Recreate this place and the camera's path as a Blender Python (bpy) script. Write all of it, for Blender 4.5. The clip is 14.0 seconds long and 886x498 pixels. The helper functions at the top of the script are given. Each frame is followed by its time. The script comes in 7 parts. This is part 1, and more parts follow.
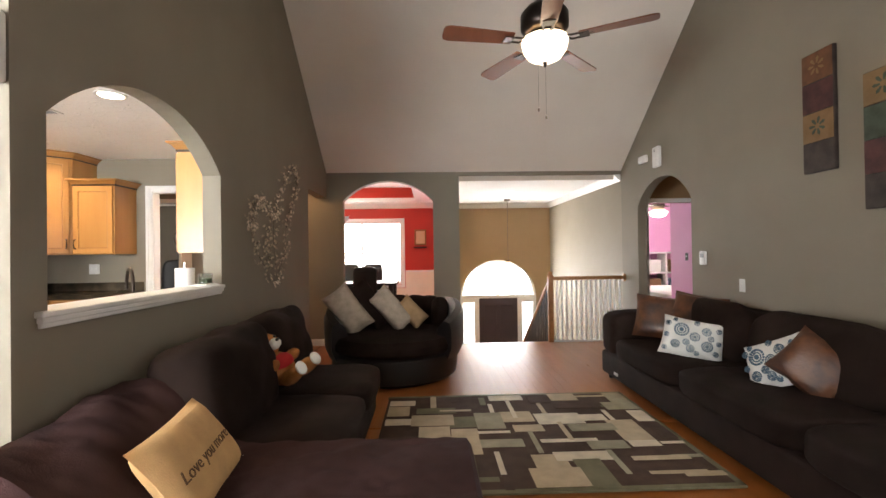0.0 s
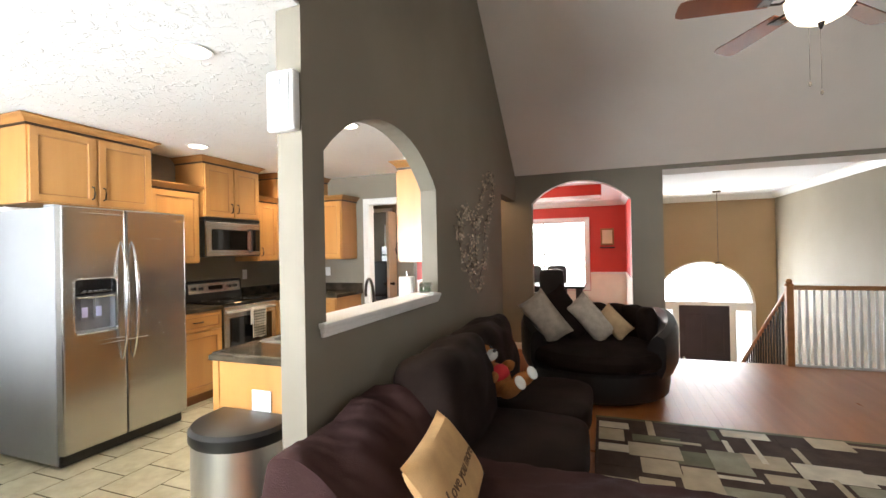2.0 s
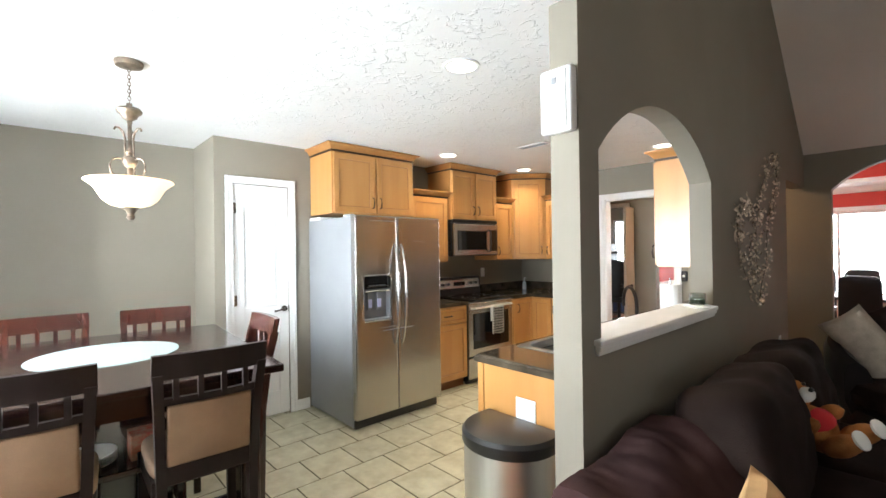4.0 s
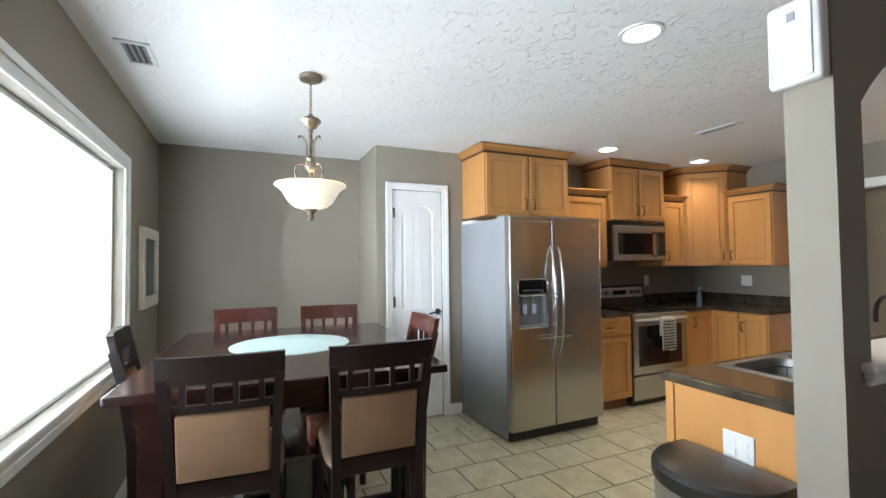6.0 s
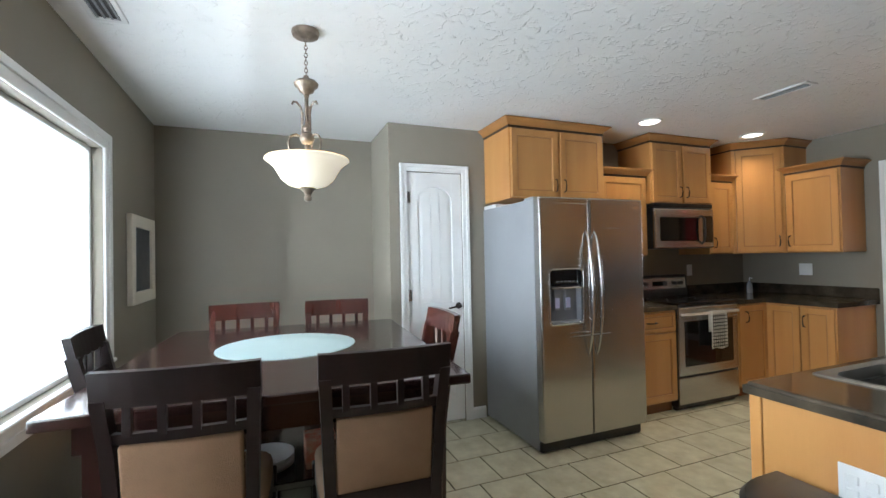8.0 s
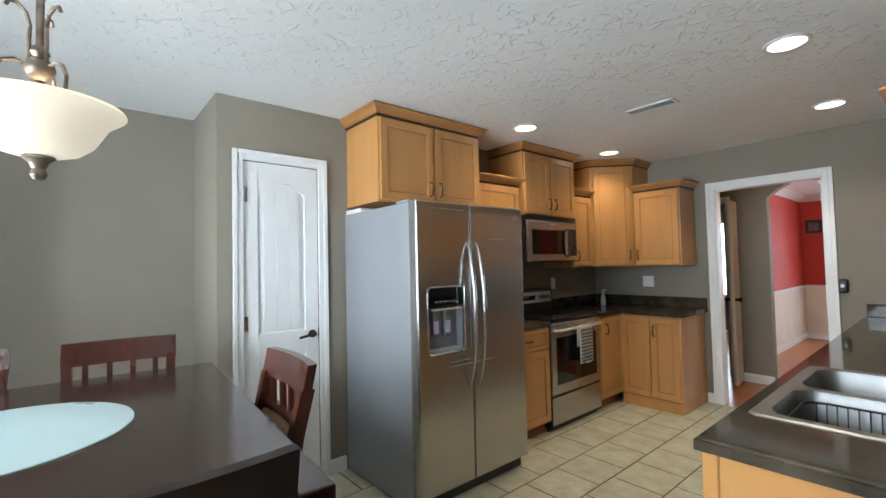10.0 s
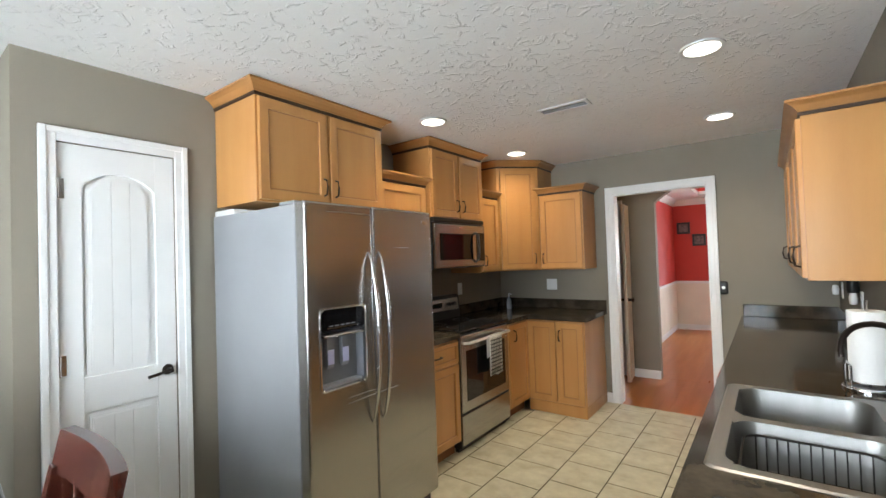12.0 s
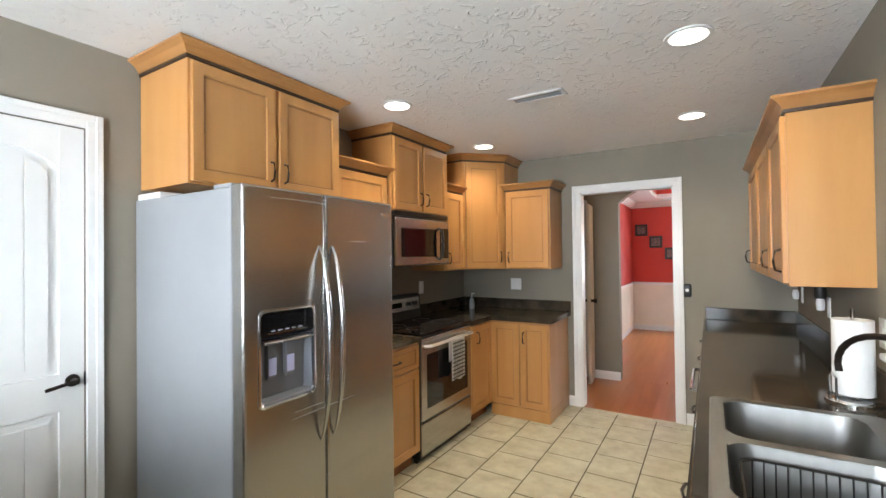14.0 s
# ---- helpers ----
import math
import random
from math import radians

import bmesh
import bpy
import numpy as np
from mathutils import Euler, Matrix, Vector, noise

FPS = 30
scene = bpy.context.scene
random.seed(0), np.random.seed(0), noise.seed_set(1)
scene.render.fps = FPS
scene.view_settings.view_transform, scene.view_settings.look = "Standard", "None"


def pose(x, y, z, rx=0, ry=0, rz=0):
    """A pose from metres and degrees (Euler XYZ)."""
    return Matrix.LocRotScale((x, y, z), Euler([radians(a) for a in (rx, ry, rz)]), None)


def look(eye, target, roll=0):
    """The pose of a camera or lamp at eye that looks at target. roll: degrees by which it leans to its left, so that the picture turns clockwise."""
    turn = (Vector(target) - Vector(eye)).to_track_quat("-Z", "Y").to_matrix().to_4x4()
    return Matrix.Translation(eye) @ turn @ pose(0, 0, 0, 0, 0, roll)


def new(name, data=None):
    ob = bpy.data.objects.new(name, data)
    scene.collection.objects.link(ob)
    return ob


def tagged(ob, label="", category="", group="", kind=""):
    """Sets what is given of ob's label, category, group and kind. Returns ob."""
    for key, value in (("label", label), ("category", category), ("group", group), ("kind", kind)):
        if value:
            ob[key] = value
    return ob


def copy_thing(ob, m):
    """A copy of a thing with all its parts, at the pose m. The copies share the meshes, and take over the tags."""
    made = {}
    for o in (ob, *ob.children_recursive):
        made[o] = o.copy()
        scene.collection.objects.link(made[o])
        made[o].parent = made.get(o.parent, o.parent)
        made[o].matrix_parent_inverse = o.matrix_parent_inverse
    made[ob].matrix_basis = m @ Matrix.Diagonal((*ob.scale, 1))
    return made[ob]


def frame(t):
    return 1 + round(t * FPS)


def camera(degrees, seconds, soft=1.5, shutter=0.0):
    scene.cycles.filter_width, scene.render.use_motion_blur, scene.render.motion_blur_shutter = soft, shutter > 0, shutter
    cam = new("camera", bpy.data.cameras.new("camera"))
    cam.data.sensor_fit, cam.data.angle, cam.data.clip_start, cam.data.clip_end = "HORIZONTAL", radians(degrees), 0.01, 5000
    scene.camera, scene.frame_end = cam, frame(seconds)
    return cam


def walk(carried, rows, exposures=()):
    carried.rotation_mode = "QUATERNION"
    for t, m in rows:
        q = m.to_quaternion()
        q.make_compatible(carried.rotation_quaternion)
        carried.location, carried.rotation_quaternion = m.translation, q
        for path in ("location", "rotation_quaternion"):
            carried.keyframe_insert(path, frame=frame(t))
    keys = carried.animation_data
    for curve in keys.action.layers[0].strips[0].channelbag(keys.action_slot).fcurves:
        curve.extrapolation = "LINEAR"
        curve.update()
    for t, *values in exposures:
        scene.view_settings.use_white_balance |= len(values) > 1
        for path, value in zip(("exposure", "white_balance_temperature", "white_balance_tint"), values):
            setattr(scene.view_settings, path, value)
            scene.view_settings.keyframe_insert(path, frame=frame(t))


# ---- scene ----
cam = camera(90.7, 14.0)
PATH = [
    (0, (0.255, 0.005, 1.303), (0.317, 2.004, 1.319), -0.8),
    (0.5, (0.198, 0.022, 1.313), (0.076, 2.018, 1.342), -1.1),
    (1, (0.135, 0.044, 1.337), (-0.161, 2.021, 1.364), -1.2),
    (1.5, (0.041, 0.07, 1.368), (-0.425, 2.015, 1.38), -1.0),
    (2, (-0.044, 0.074, 1.403), (-0.73, 1.953, 1.416), -1.1),
    (2.5, (-0.116, 0.079, 1.43), (-1.04, 1.853, 1.46), -1.4),
    (3, (-0.175, 0.071, 1.449), (-1.318, 1.712, 1.489), -1.4),
    (3.5, (-0.243, 0.06, 1.462), (-1.569, 1.558, 1.499), -1.1),
    (4, (-0.329, 0.068, 1.465), (-1.805, 1.418, 1.471), -0.8),
    (4.2, (-0.365, 0.07, 1.465), (-1.894, 1.359, 1.457), -0.5),
    (6.5, (-0.625, 0.069, 1.382), (-2.485, 0.804, 1.427), -0.9),
    (7, (-0.73, 0.09, 1.372), (-2.61, 0.773, 1.377), -1.0),
    (9.3, (-1.258, 0.377, 1.375), (-2.949, 1.442, 1.462), -1.8),
    (9.5, (-1.346, 0.383, 1.38), (-2.982, 1.53, 1.466), -1.8),
    (10, (-1.459, 0.464, 1.392), (-2.982, 1.759, 1.464), -1.3),
    (10.5, (-1.548, 0.531, 1.413), (-2.968, 1.938, 1.469), -1.0),
    (11, (-1.646, 0.601, 1.437), (-2.985, 2.087, 1.471), -0.8),
    (11.5, (-1.706, 0.665, 1.459), (-2.978, 2.208, 1.492), -1.2),
    (12, (-1.741, 0.726, 1.481), (-2.936, 2.33, 1.524), -1.9),
    (12.5, (-1.787, 0.777, 1.498), (-2.91, 2.432, 1.551), -1.6),
    (13, (-1.817, 0.83, 1.491), (-2.892, 2.516, 1.544), -1.1),
    (13.5, (-1.861, 0.874, 1.479), (-2.913, 2.575, 1.52), -0.7),
    (14, (-1.89, 0.908, 1.481), (-2.934, 2.613, 1.506), -0.7),
]
EXPOSURES = [(0, 0.14, 6950, 13), (1.5, 0.16, 6550, 10), (3, 0.12, 6300, 8), (4.2, -0.14, 6150, 7), (6.5, -0.84, 5850, 6), (7.2, -0.95, 5800, 6), (9.5, -0.97, 5800, 5), (11, -0.8, 6000, 6), (12.5, -0.6, 6100, 7), (14, -0.46, 6100, 8)]
walk(cam, [(t, look(eye, target, roll)) for t, eye, target, roll in PATH], EXPOSURES)

# ---- world, sun, lamps ----
world = bpy.data.worlds.new("world")
scene.world = world
world.use_nodes = True
wn = world.node_tree.nodes
sky = wn.new("ShaderNodeTexSky")
sky.sky_type, sky.sun_disc = "NISHITA", False
sky.sun_elevation, sky.sun_rotation = radians(48), radians(20)
sky.dust_density, sky.air_density = 3.0, 1.0
world.node_tree.links.new(sky.outputs[0], wn["Background"].inputs[0])
wn["Background"].inputs[1].default_value = 0.14
sun_data = bpy.data.lights.new("sun", "SUN")
sun_data.energy, sun_data.angle, sun_data.color = 1.5, radians(12), (1.0, 0.95, 0.88)
sun = new("sun", sun_data)
sun.matrix_world = look((10, 30, 36), (0, 0, 0))


def area_lamp(name, eye, target, sx, sy, watts, colour=(1, 1, 1), shape="RECTANGLE", spread=180):
    d = bpy.data.lights.new(name, "AREA")
    d.shape, d.size, d.size_y, d.energy, d.color, d.spread = shape, sx, sy, watts, colour, radians(spread)
    ob = new(name, d)
    ob.matrix_world = look(eye, target)
    return ob


DAY = (0.93, 0.97, 1.0)
WARM = (1.0, 0.80, 0.56)
area_lamp("nook_window_light", (-2.72, -0.705, 1.415), (-2.72, 1, 1.415), 2.04, 1.16, 215, DAY)
area_lamp("dining_window_light", (-1.25, 10.22, 1.3), (-1.25, 5, 1.3), 1.75, 1.45, 150, DAY)
area_lamp("foyer_window_light", (1.83, 10.16, 0.62), (1.83, 5, 0.62), 1.5, 0.62, 170, DAY)
area_lamp("office_window_light", (-4.51, 10.20, 1.4), (-4.51, 5, 1.4), 1.5, 1.42, 70, DAY)
# added fill lamp behind the viewpoint, brightens the living room
area_lamp("rear_window_light", (2.1, -0.70, 1.45), (2.1, 5, 1.45), 1.6, 1.2, 20, DAY)
CANS = [(-1.96, 1.71), (-1.96, 3.13), (-1.99, 4.45), (-3.59, 3.14), (-3.60, 4.42)]
for cx, cy in CANS:
    area_lamp("can_light", (cx, cy, 2.425), (cx, cy, 0), 0.13, 0.13, 8.5, WARM, "DISK", 125)


def bulb(name, x, y, z, watts, radius=0.05, colour=WARM):
    d = bpy.data.lights.new(name, "POINT")
    d.energy, d.shadow_soft_size, d.color = watts, radius, colour
    new(name, d).location = (x, y, z)


bulb("pendant_bulb", -3.02, 0.397, 1.86, 3)
bulb("fan_bulb", 1.03, 2.84, 2.605, 11)
bulb("hall_bulb", -1.9, 5.80, 2.30, 16, 0.06, (1.0, 0.58, 0.28))
bulb("chandelier_bulb", -1.6, 8.3, 2.06, 40, 0.15, (1.0, 0.86, 0.68))
bulb("bedroom_fan_bulb", 4.62, 8.2, 1.85, 55, 0.1, (1, 0.95, 0.9))
# added lamp out of view, no window here; fills the pink bedroom entry
area_lamp("bedroom_window_light", (3.45, 9.36, 1.4), (3.75, 6.4, 1.3), 0.5, 1.1, 30, DAY)

# ---- materials ----


def mat(name, base, rough=0.5, metal=0.0, bump=0.0, bscale=40.0, vary=0.10, vscale=3.0, stretch=(1, 1, 1), coat=0.0, second=None, obj_rand=0.0, fine=0.0):
    """A surface with broad stains, fine grain and relief at real size."""
    m = bpy.data.materials.new(name)
    m.use_nodes = True
    nt = m.node_tree
    n, l = nt.nodes, nt.links
    b = n["Principled BSDF"]
    b.inputs["Roughness"].default_value = rough
    b.inputs["Metallic"].default_value = metal
    if rough >= 0.85:
        b.inputs["Specular IOR Level"].default_value = 0.12
    if coat:
        b.inputs["Coat Weight"].default_value = coat
        b.inputs["Coat Roughness"].default_value = 0.12
    tc = n.new("ShaderNodeNewGeometry")
    mp = n.new("ShaderNodeMapping")
    mp.inputs["Scale"].default_value = stretch
    l.new(tc.outputs["Position"], mp.inputs[0])
    big = n.new("ShaderNodeTexNoise")
    big.inputs["Scale"].default_value, big.inputs["Detail"].default_value = vscale, 6
    l.new(mp.outputs[0], big.inputs["Vector"])
    mix = n.new("ShaderNodeMix")
    mix.data_type = "RGBA"
    second = second or tuple(c * (1 - vary * 2) for c in base)
    mix.inputs[6].default_value = (*base, 1)
    mix.inputs[7].default_value = (*second, 1)
    ramp = n.new("ShaderNodeMapRange")
    ramp.inputs[1].default_value, ramp.inputs[2].default_value = 0.35, 0.68
    l.new(big.outputs[0], ramp.inputs[0])
    l.new(ramp.outputs[0], mix.inputs[0])
    col = mix.outputs[2]
    grain = n.new("ShaderNodeTexNoise")
    grain.inputs["Scale"].default_value, grain.inputs["Detail"].default_value = bscale, 4
    l.new(mp.outputs[0], grain.inputs["Vector"])
    if fine or obj_rand:
        hsv = n.new("ShaderNodeHueSaturation")
        l.new(col, hsv.inputs["Color"])
        val = n.new("ShaderNodeMath")
        val.operation = "MULTIPLY_ADD"
        l.new(grain.outputs[0], val.inputs[0])
        val.inputs[1].default_value, val.inputs[2].default_value = fine, 1 - fine / 2
        out = val.outputs[0]
        if obj_rand:
            oi = n.new("ShaderNodeObjectInfo")
            v2 = n.new("ShaderNodeMath")
            v2.operation = "MULTIPLY_ADD"
            l.new(oi.outputs["Random"], v2.inputs[0])
            v2.inputs[1].default_value, v2.inputs[2].default_value = obj_rand, 1 - obj_rand / 2
            v3 = n.new("ShaderNodeMath")
            v3.operation = "MULTIPLY"
            l.new(out, v3.inputs[0])
            l.new(v2.outputs[0], v3.inputs[1])
            out = v3.outputs[0]
        l.new(out, hsv.inputs["Value"])
        col = hsv.outputs[0]
    l.new(col, b.inputs["Base Color"])
    rr = n.new("ShaderNodeMapRange")
    rr.inputs[3].default_value, rr.inputs[4].default_value = rough * 0.85, min(1, rough * 1.2)
    l.new(big.outputs[0], rr.inputs[0])
    l.new(rr.outputs[0], b.inputs["Roughness"])
    if bump:
        bp = n.new("ShaderNodeBump")
        bp.inputs["Strength"].default_value, bp.inputs["Distance"].default_value = bump, 0.004
        l.new(grain.outputs[0], bp.inputs["Height"])
        l.new(bp.outputs[0], b.inputs["Normal"])
    return m


def glow(name, colour, strength):
    m = bpy.data.materials.new(name)
    m.use_nodes = True
    b = m.node_tree.nodes["Principled BSDF"]
    b.inputs["Base Color"].default_value = (*colour, 1)
    b.inputs["Emission Color"].default_value = (*colour, 1)
    b.inputs["Emission Strength"].default_value = strength
    return m


def glass(name, tint=(1, 1, 1), rough=0.0):
    m = bpy.data.materials.new(name)
    m.use_nodes = True
    b = m.node_tree.nodes["Principled BSDF"]
    b.inputs["Base Color"].default_value = (*tint, 1)
    b.inputs["Transmission Weight"].default_value = 1
    b.inputs["Roughness"].default_value = rough
    b.inputs["IOR"].default_value = 1.45
    return m


def ceiling_mat(name, base, depth):
    """Knock-down plaster: flat islands with soft edges."""
    m = mat(name, base, 0.9, 0, 0, 30, 0.03, 1.2)
    nt = m.node_tree
    n, l = nt.nodes, nt.links
    geo = n.new("ShaderNodeNewGeometry")
    a = n.new("ShaderNodeTexNoise")
    a.inputs["Scale"].default_value, a.inputs["Detail"].default_value, a.inputs["Distortion"].default_value = 17, 6, 1.3
    l.new(geo.outputs["Position"], a.inputs["Vector"])
    r = n.new("ShaderNodeMapRange")
    r.inputs[1].default_value, r.inputs[2].default_value = 0.55, 0.70
    l.new(a.outputs[0], r.inputs[0])
    bp = n.new("ShaderNodeBump")
    bp.inputs["Strength"].default_value, bp.inputs["Distance"].default_value = 0.8, depth
    l.new(r.outputs[0], bp.inputs["Height"])
    l.new(bp.outputs[0], n["Principled BSDF"].inputs["Normal"])
    return m


M_WALL = mat("wall_paint", (0.232, 0.207, 0.163), 0.75, 0, 0.12, 90, 0.03, 1.5)
M_TAN = mat("tan_paint", (0.33, 0.22, 0.115), 0.75, 0, 0.12, 90, 0.03, 1.5)
M_BEIGE = mat("grey_beige_paint", (0.30, 0.262, 0.20), 0.75, 0, 0.12, 90, 0.03, 1.5)
M_RED = mat("red_paint", (0.50, 0.035, 0.022), 0.6, 0, 0.12, 90, 0.04, 1.5)
M_PINK = mat("pink_paint", (0.74, 0.37, 0.60), 0.6, 0, 0.1, 90, 0.03, 1.5)
M_CEIL = ceiling_mat("kitchen_ceiling_plaster", (0.86, 0.86, 0.85), 0.0048)
M_VAULT = ceiling_mat("vault_plaster", (0.84, 0.795, 0.74), 0.0012)
M_TRIM = mat("white_trim_paint", (0.80, 0.80, 0.79), 0.35, 0, 0.05, 60, 0.03, 4)
M_WAINS = mat("cream_wainscot", (0.78, 0.72, 0.62), 0.45, 0, 0.05, 60, 0.03, 4)
M_MAPLE = mat("maple", (0.46, 0.235, 0.076), 0.30, 0, 0.04, 60, 0.10, 1.6, (5, 5, 0.5), 0.25, (0.415, 0.198, 0.060), 0.06, 0.07)
M_CROWN = mat("maple_crown", (0.375, 0.178, 0.055), 0.36, 0, 0.05, 60, 0.10, 2.0, (2, 2, 4), 0.2, None, 0.05, 0.1)
# near-black colour for the shadow line modelled under the cabinet crowns
M_CROWNSHADE = mat("crown_shade", (0.045, 0.022, 0.010), 0.4)
M_GROOVEW = mat("glazed_maple_groove", (0.31, 0.145, 0.046), 0.4)
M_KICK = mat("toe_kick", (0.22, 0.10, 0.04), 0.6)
M_COUNTER = mat("dark_laminate", (0.074, 0.058, 0.040), 0.085, 0, 0.0, 60, 0.2, 7, (1, 1, 1), 0.0, (0.017, 0.0155, 0.0135), 0, 0.5)
M_COUNTER.node_tree.nodes["Principled BSDF"].inputs["Specular IOR Level"].default_value = 0.32
M_STEEL = mat("brushed_steel", (0.46, 0.45, 0.435), 0.25, 1.0, 0.0, 60, 0.03, 5, (0.2, 0.2, 9), 0, None, 0, 0.04)
M_STEELV = mat("brushed_steel_upright", (0.74, 0.73, 0.71), 0.36, 1.0, 0.0, 240, 0.06, 3, (6, 6, 0.05), 0, None, 0, 0.08)
M_SINK = mat("sink_steel", (0.27, 0.27, 0.265), 0.40, 1.0, 0, 200, 0.05, 5, (4, 0.2, 1), 0, None, 0, 0.05)
M_FSIDE = mat("grey_fridge_paint", (0.29, 0.30, 0.315), 0.42, 0.2, 0.10, 260, 0.04, 3)
M_BLACK = mat("black_plastic", (0.012, 0.012, 0.012), 0.3)
M_BLKGLASS = mat("black_glass", (0.006, 0.006, 0.007), 0.05, 0, 0, 40, 0.02, 3)
M_BRONZE = mat("oiled_bronze", (0.03, 0.022, 0.018), 0.33, 0.7)
M_CHROME = mat("chrome", (0.75, 0.75, 0.76), 0.12, 1.0)
M_PEWTER = mat("antique_pewter", (0.26, 0.205, 0.155), 0.38, 0.75, 0.1, 70, 0.25, 25)
M_TILE = mat("ceramic_tile", (0.55, 0.53, 0.395), 0.38, 0, 0.14, 20, 0.1, 8, (1, 1, 1), 0, (0.425, 0.395, 0.27), 0.10, 0.30)
M_GROUT = mat("grout", (0.105, 0.088, 0.062), 0.9, 0, 0.2, 200, 0.1, 12)
M_PLANK = mat("red_oak_plank", (0.38, 0.128, 0.030), 0.29, 0, 0.0, 30, 0.1, 1.5, (7, 0.6, 1), 0.08, (0.325, 0.102, 0.023), 0.10, 0.07)
M_CHERRY = mat("dark_cherry", (0.016, 0.0060, 0.0046), 0.17, 0, 0.02, 60, 0.15, 3, (1, 6, 1), 0.3, None, 0, 0.2)
# chair cherry darkened to read as backlit; its redder twin below reads as lit
M_CHAIRSHADE = mat("cherry_chair_shaded", (0.0125, 0.0068, 0.0058), 0.42, 0, 0.02, 60, 0.15, 3, (1, 6, 1), 0.0, None, 0, 0.25)
M_CHAIRSHADE.node_tree.nodes["Principled BSDF"].inputs["Specular IOR Level"].default_value = 0.25
M_CHAIRLIT = mat("cherry_chair_lit", (0.040, 0.0105, 0.0065), 0.24, 0, 0.02, 60, 0.15, 3, (1, 6, 1), 0.3, None, 0, 0.2)
M_TANFAB = mat("tan_suede", (0.24, 0.145, 0.083), 0.9, 0, 0.25, 260, 0.08, 7, (1, 1, 1), 0, None, 0, 0.15)
M_SEATFAB = mat("seat_suede", (0.36, 0.25, 0.17), 0.9, 0, 0.25, 260, 0.08, 7)
M_FROST = mat("frosted_glass", (0.50, 0.63, 0.63), 0.28, 0, 0, 40, 0.02, 3)
M_SOFA = mat("brown_chenille", (0.021, 0.0122, 0.0098), 0.95, 0, 0.4, 220, 0.2, 4, (1, 1, 1), 0, None, 0, 0.4)
M_LEATHER = mat("black_brown_leather", (0.012, 0.009, 0.009), 0.35, 0, 0.2, 120, 0.1, 6)
M_THROW = mat("plum_throw", (0.047, 0.0225, 0.0215), 0.97, 0, 0.5, 190, 0.14, 4, (1, 1, 1), 0, None, 0, 0.35)
M_BURLAP = mat("burlap", (0.64, 0.40, 0.185), 0.95, 0, 0.6, 300, 0.10, 9, (1, 1, 1), 0, None, 0, 0.3)
M_INK = mat("brown_ink", (0.17, 0.10, 0.055), 0.9)
M_CREAMFUR = mat("cream_plush", (0.55, 0.47, 0.38), 0.98, 0, 0.8, 120, 0.12, 14, (1, 1, 1), 0, None, 0, 0.25)
M_BROWNPIL = mat("brown_satin", (0.115, 0.042, 0.017), 0.45, 0, 0.9, 26, 0.3, 11, (1, 1, 1), 0, (0.032, 0.012, 0.007), 0, 0.3)
M_WHITEPIL = mat("white_cotton", (0.70, 0.70, 0.67), 0.92, 0, 0.3, 250, 0.05, 8)
M_BLUEPRINT = mat("blue_print", (0.10, 0.16, 0.22), 0.92)
M_TEDDY = mat("teddy_fur", (0.42, 0.17, 0.055), 0.98, 0, 0.9, 160, 0.15, 16, (1, 1, 1), 0, None, 0, 0.4)
M_REDCLOTH = mat("red_cloth", (0.50, 0.015, 0.02), 0.8, 0, 0.3, 200)
M_WHITE = mat("white_plastic", (0.80, 0.80, 0.79), 0.35)
M_PAPER = mat("paper_towel", (0.86, 0.86, 0.85), 0.95, 0, 0.5, 90, 0.02, 8)
M_OAKRAIL = mat("oak_rail", (0.36, 0.16, 0.055), 0.3, 0, 0.03, 60, 0.1, 3, (1, 6, 6), 0.2)
M_DARKDOOR = mat("dark_door", (0.05, 0.035, 0.045), 0.4)
M_WALNUT = mat("fan_walnut", (0.17, 0.052, 0.022), 0.28, 0, 0.03, 60, 0.12, 3, (5, 1, 1), 0.3)
M_FROSTLAMP = glow("lit_frosted_glass", (1.0, 0.86, 0.66), 2.6)
M_PENDLAMP = glow("lit_alabaster", (1.0, 0.87, 0.66), 0.85)
M_CANLAMP = glow("lit_downlight", (1.0, 0.90, 0.74), 9.0)
M_SKYCARD = glow("bright_sky", (0.95, 0.98, 1.0), 2.2)
M_GLASS = glass("window_glass")
M_LAWN = mat("lawn", (0.09, 0.12, 0.05), 0.95, 0, 0.6, 30, 0.2, 0.4)
M_SMOKE = glass("jar_glass", (0.8, 0.85, 0.85), 0.02)
M_GREYWOOD = mat("charcoal_wood", (0.02, 0.018, 0.018), 0.4)
M_CANVAS = {
    "rust": mat("canvas_rust", (0.15, 0.058, 0.022), 0.7, 0, 0.5, 40, 0.25, 12, second=(0.09, 0.035, 0.015)),
    "wine": mat("canvas_wine", (0.075, 0.02, 0.02), 0.7, 0, 0.5, 40, 0.25, 12),
    "ochre": mat("canvas_ochre", (0.21, 0.125, 0.055), 0.7, 0, 0.5, 40, 0.25, 12, second=(0.17, 0.10, 0.04)),
    "green": mat("canvas_green", (0.05, 0.075, 0.05), 0.7, 0, 0.5, 40, 0.25, 12),
    "dark": mat("canvas_dark", (0.045, 0.03, 0.026), 0.7, 0, 0.5, 40, 0.25, 12),
}
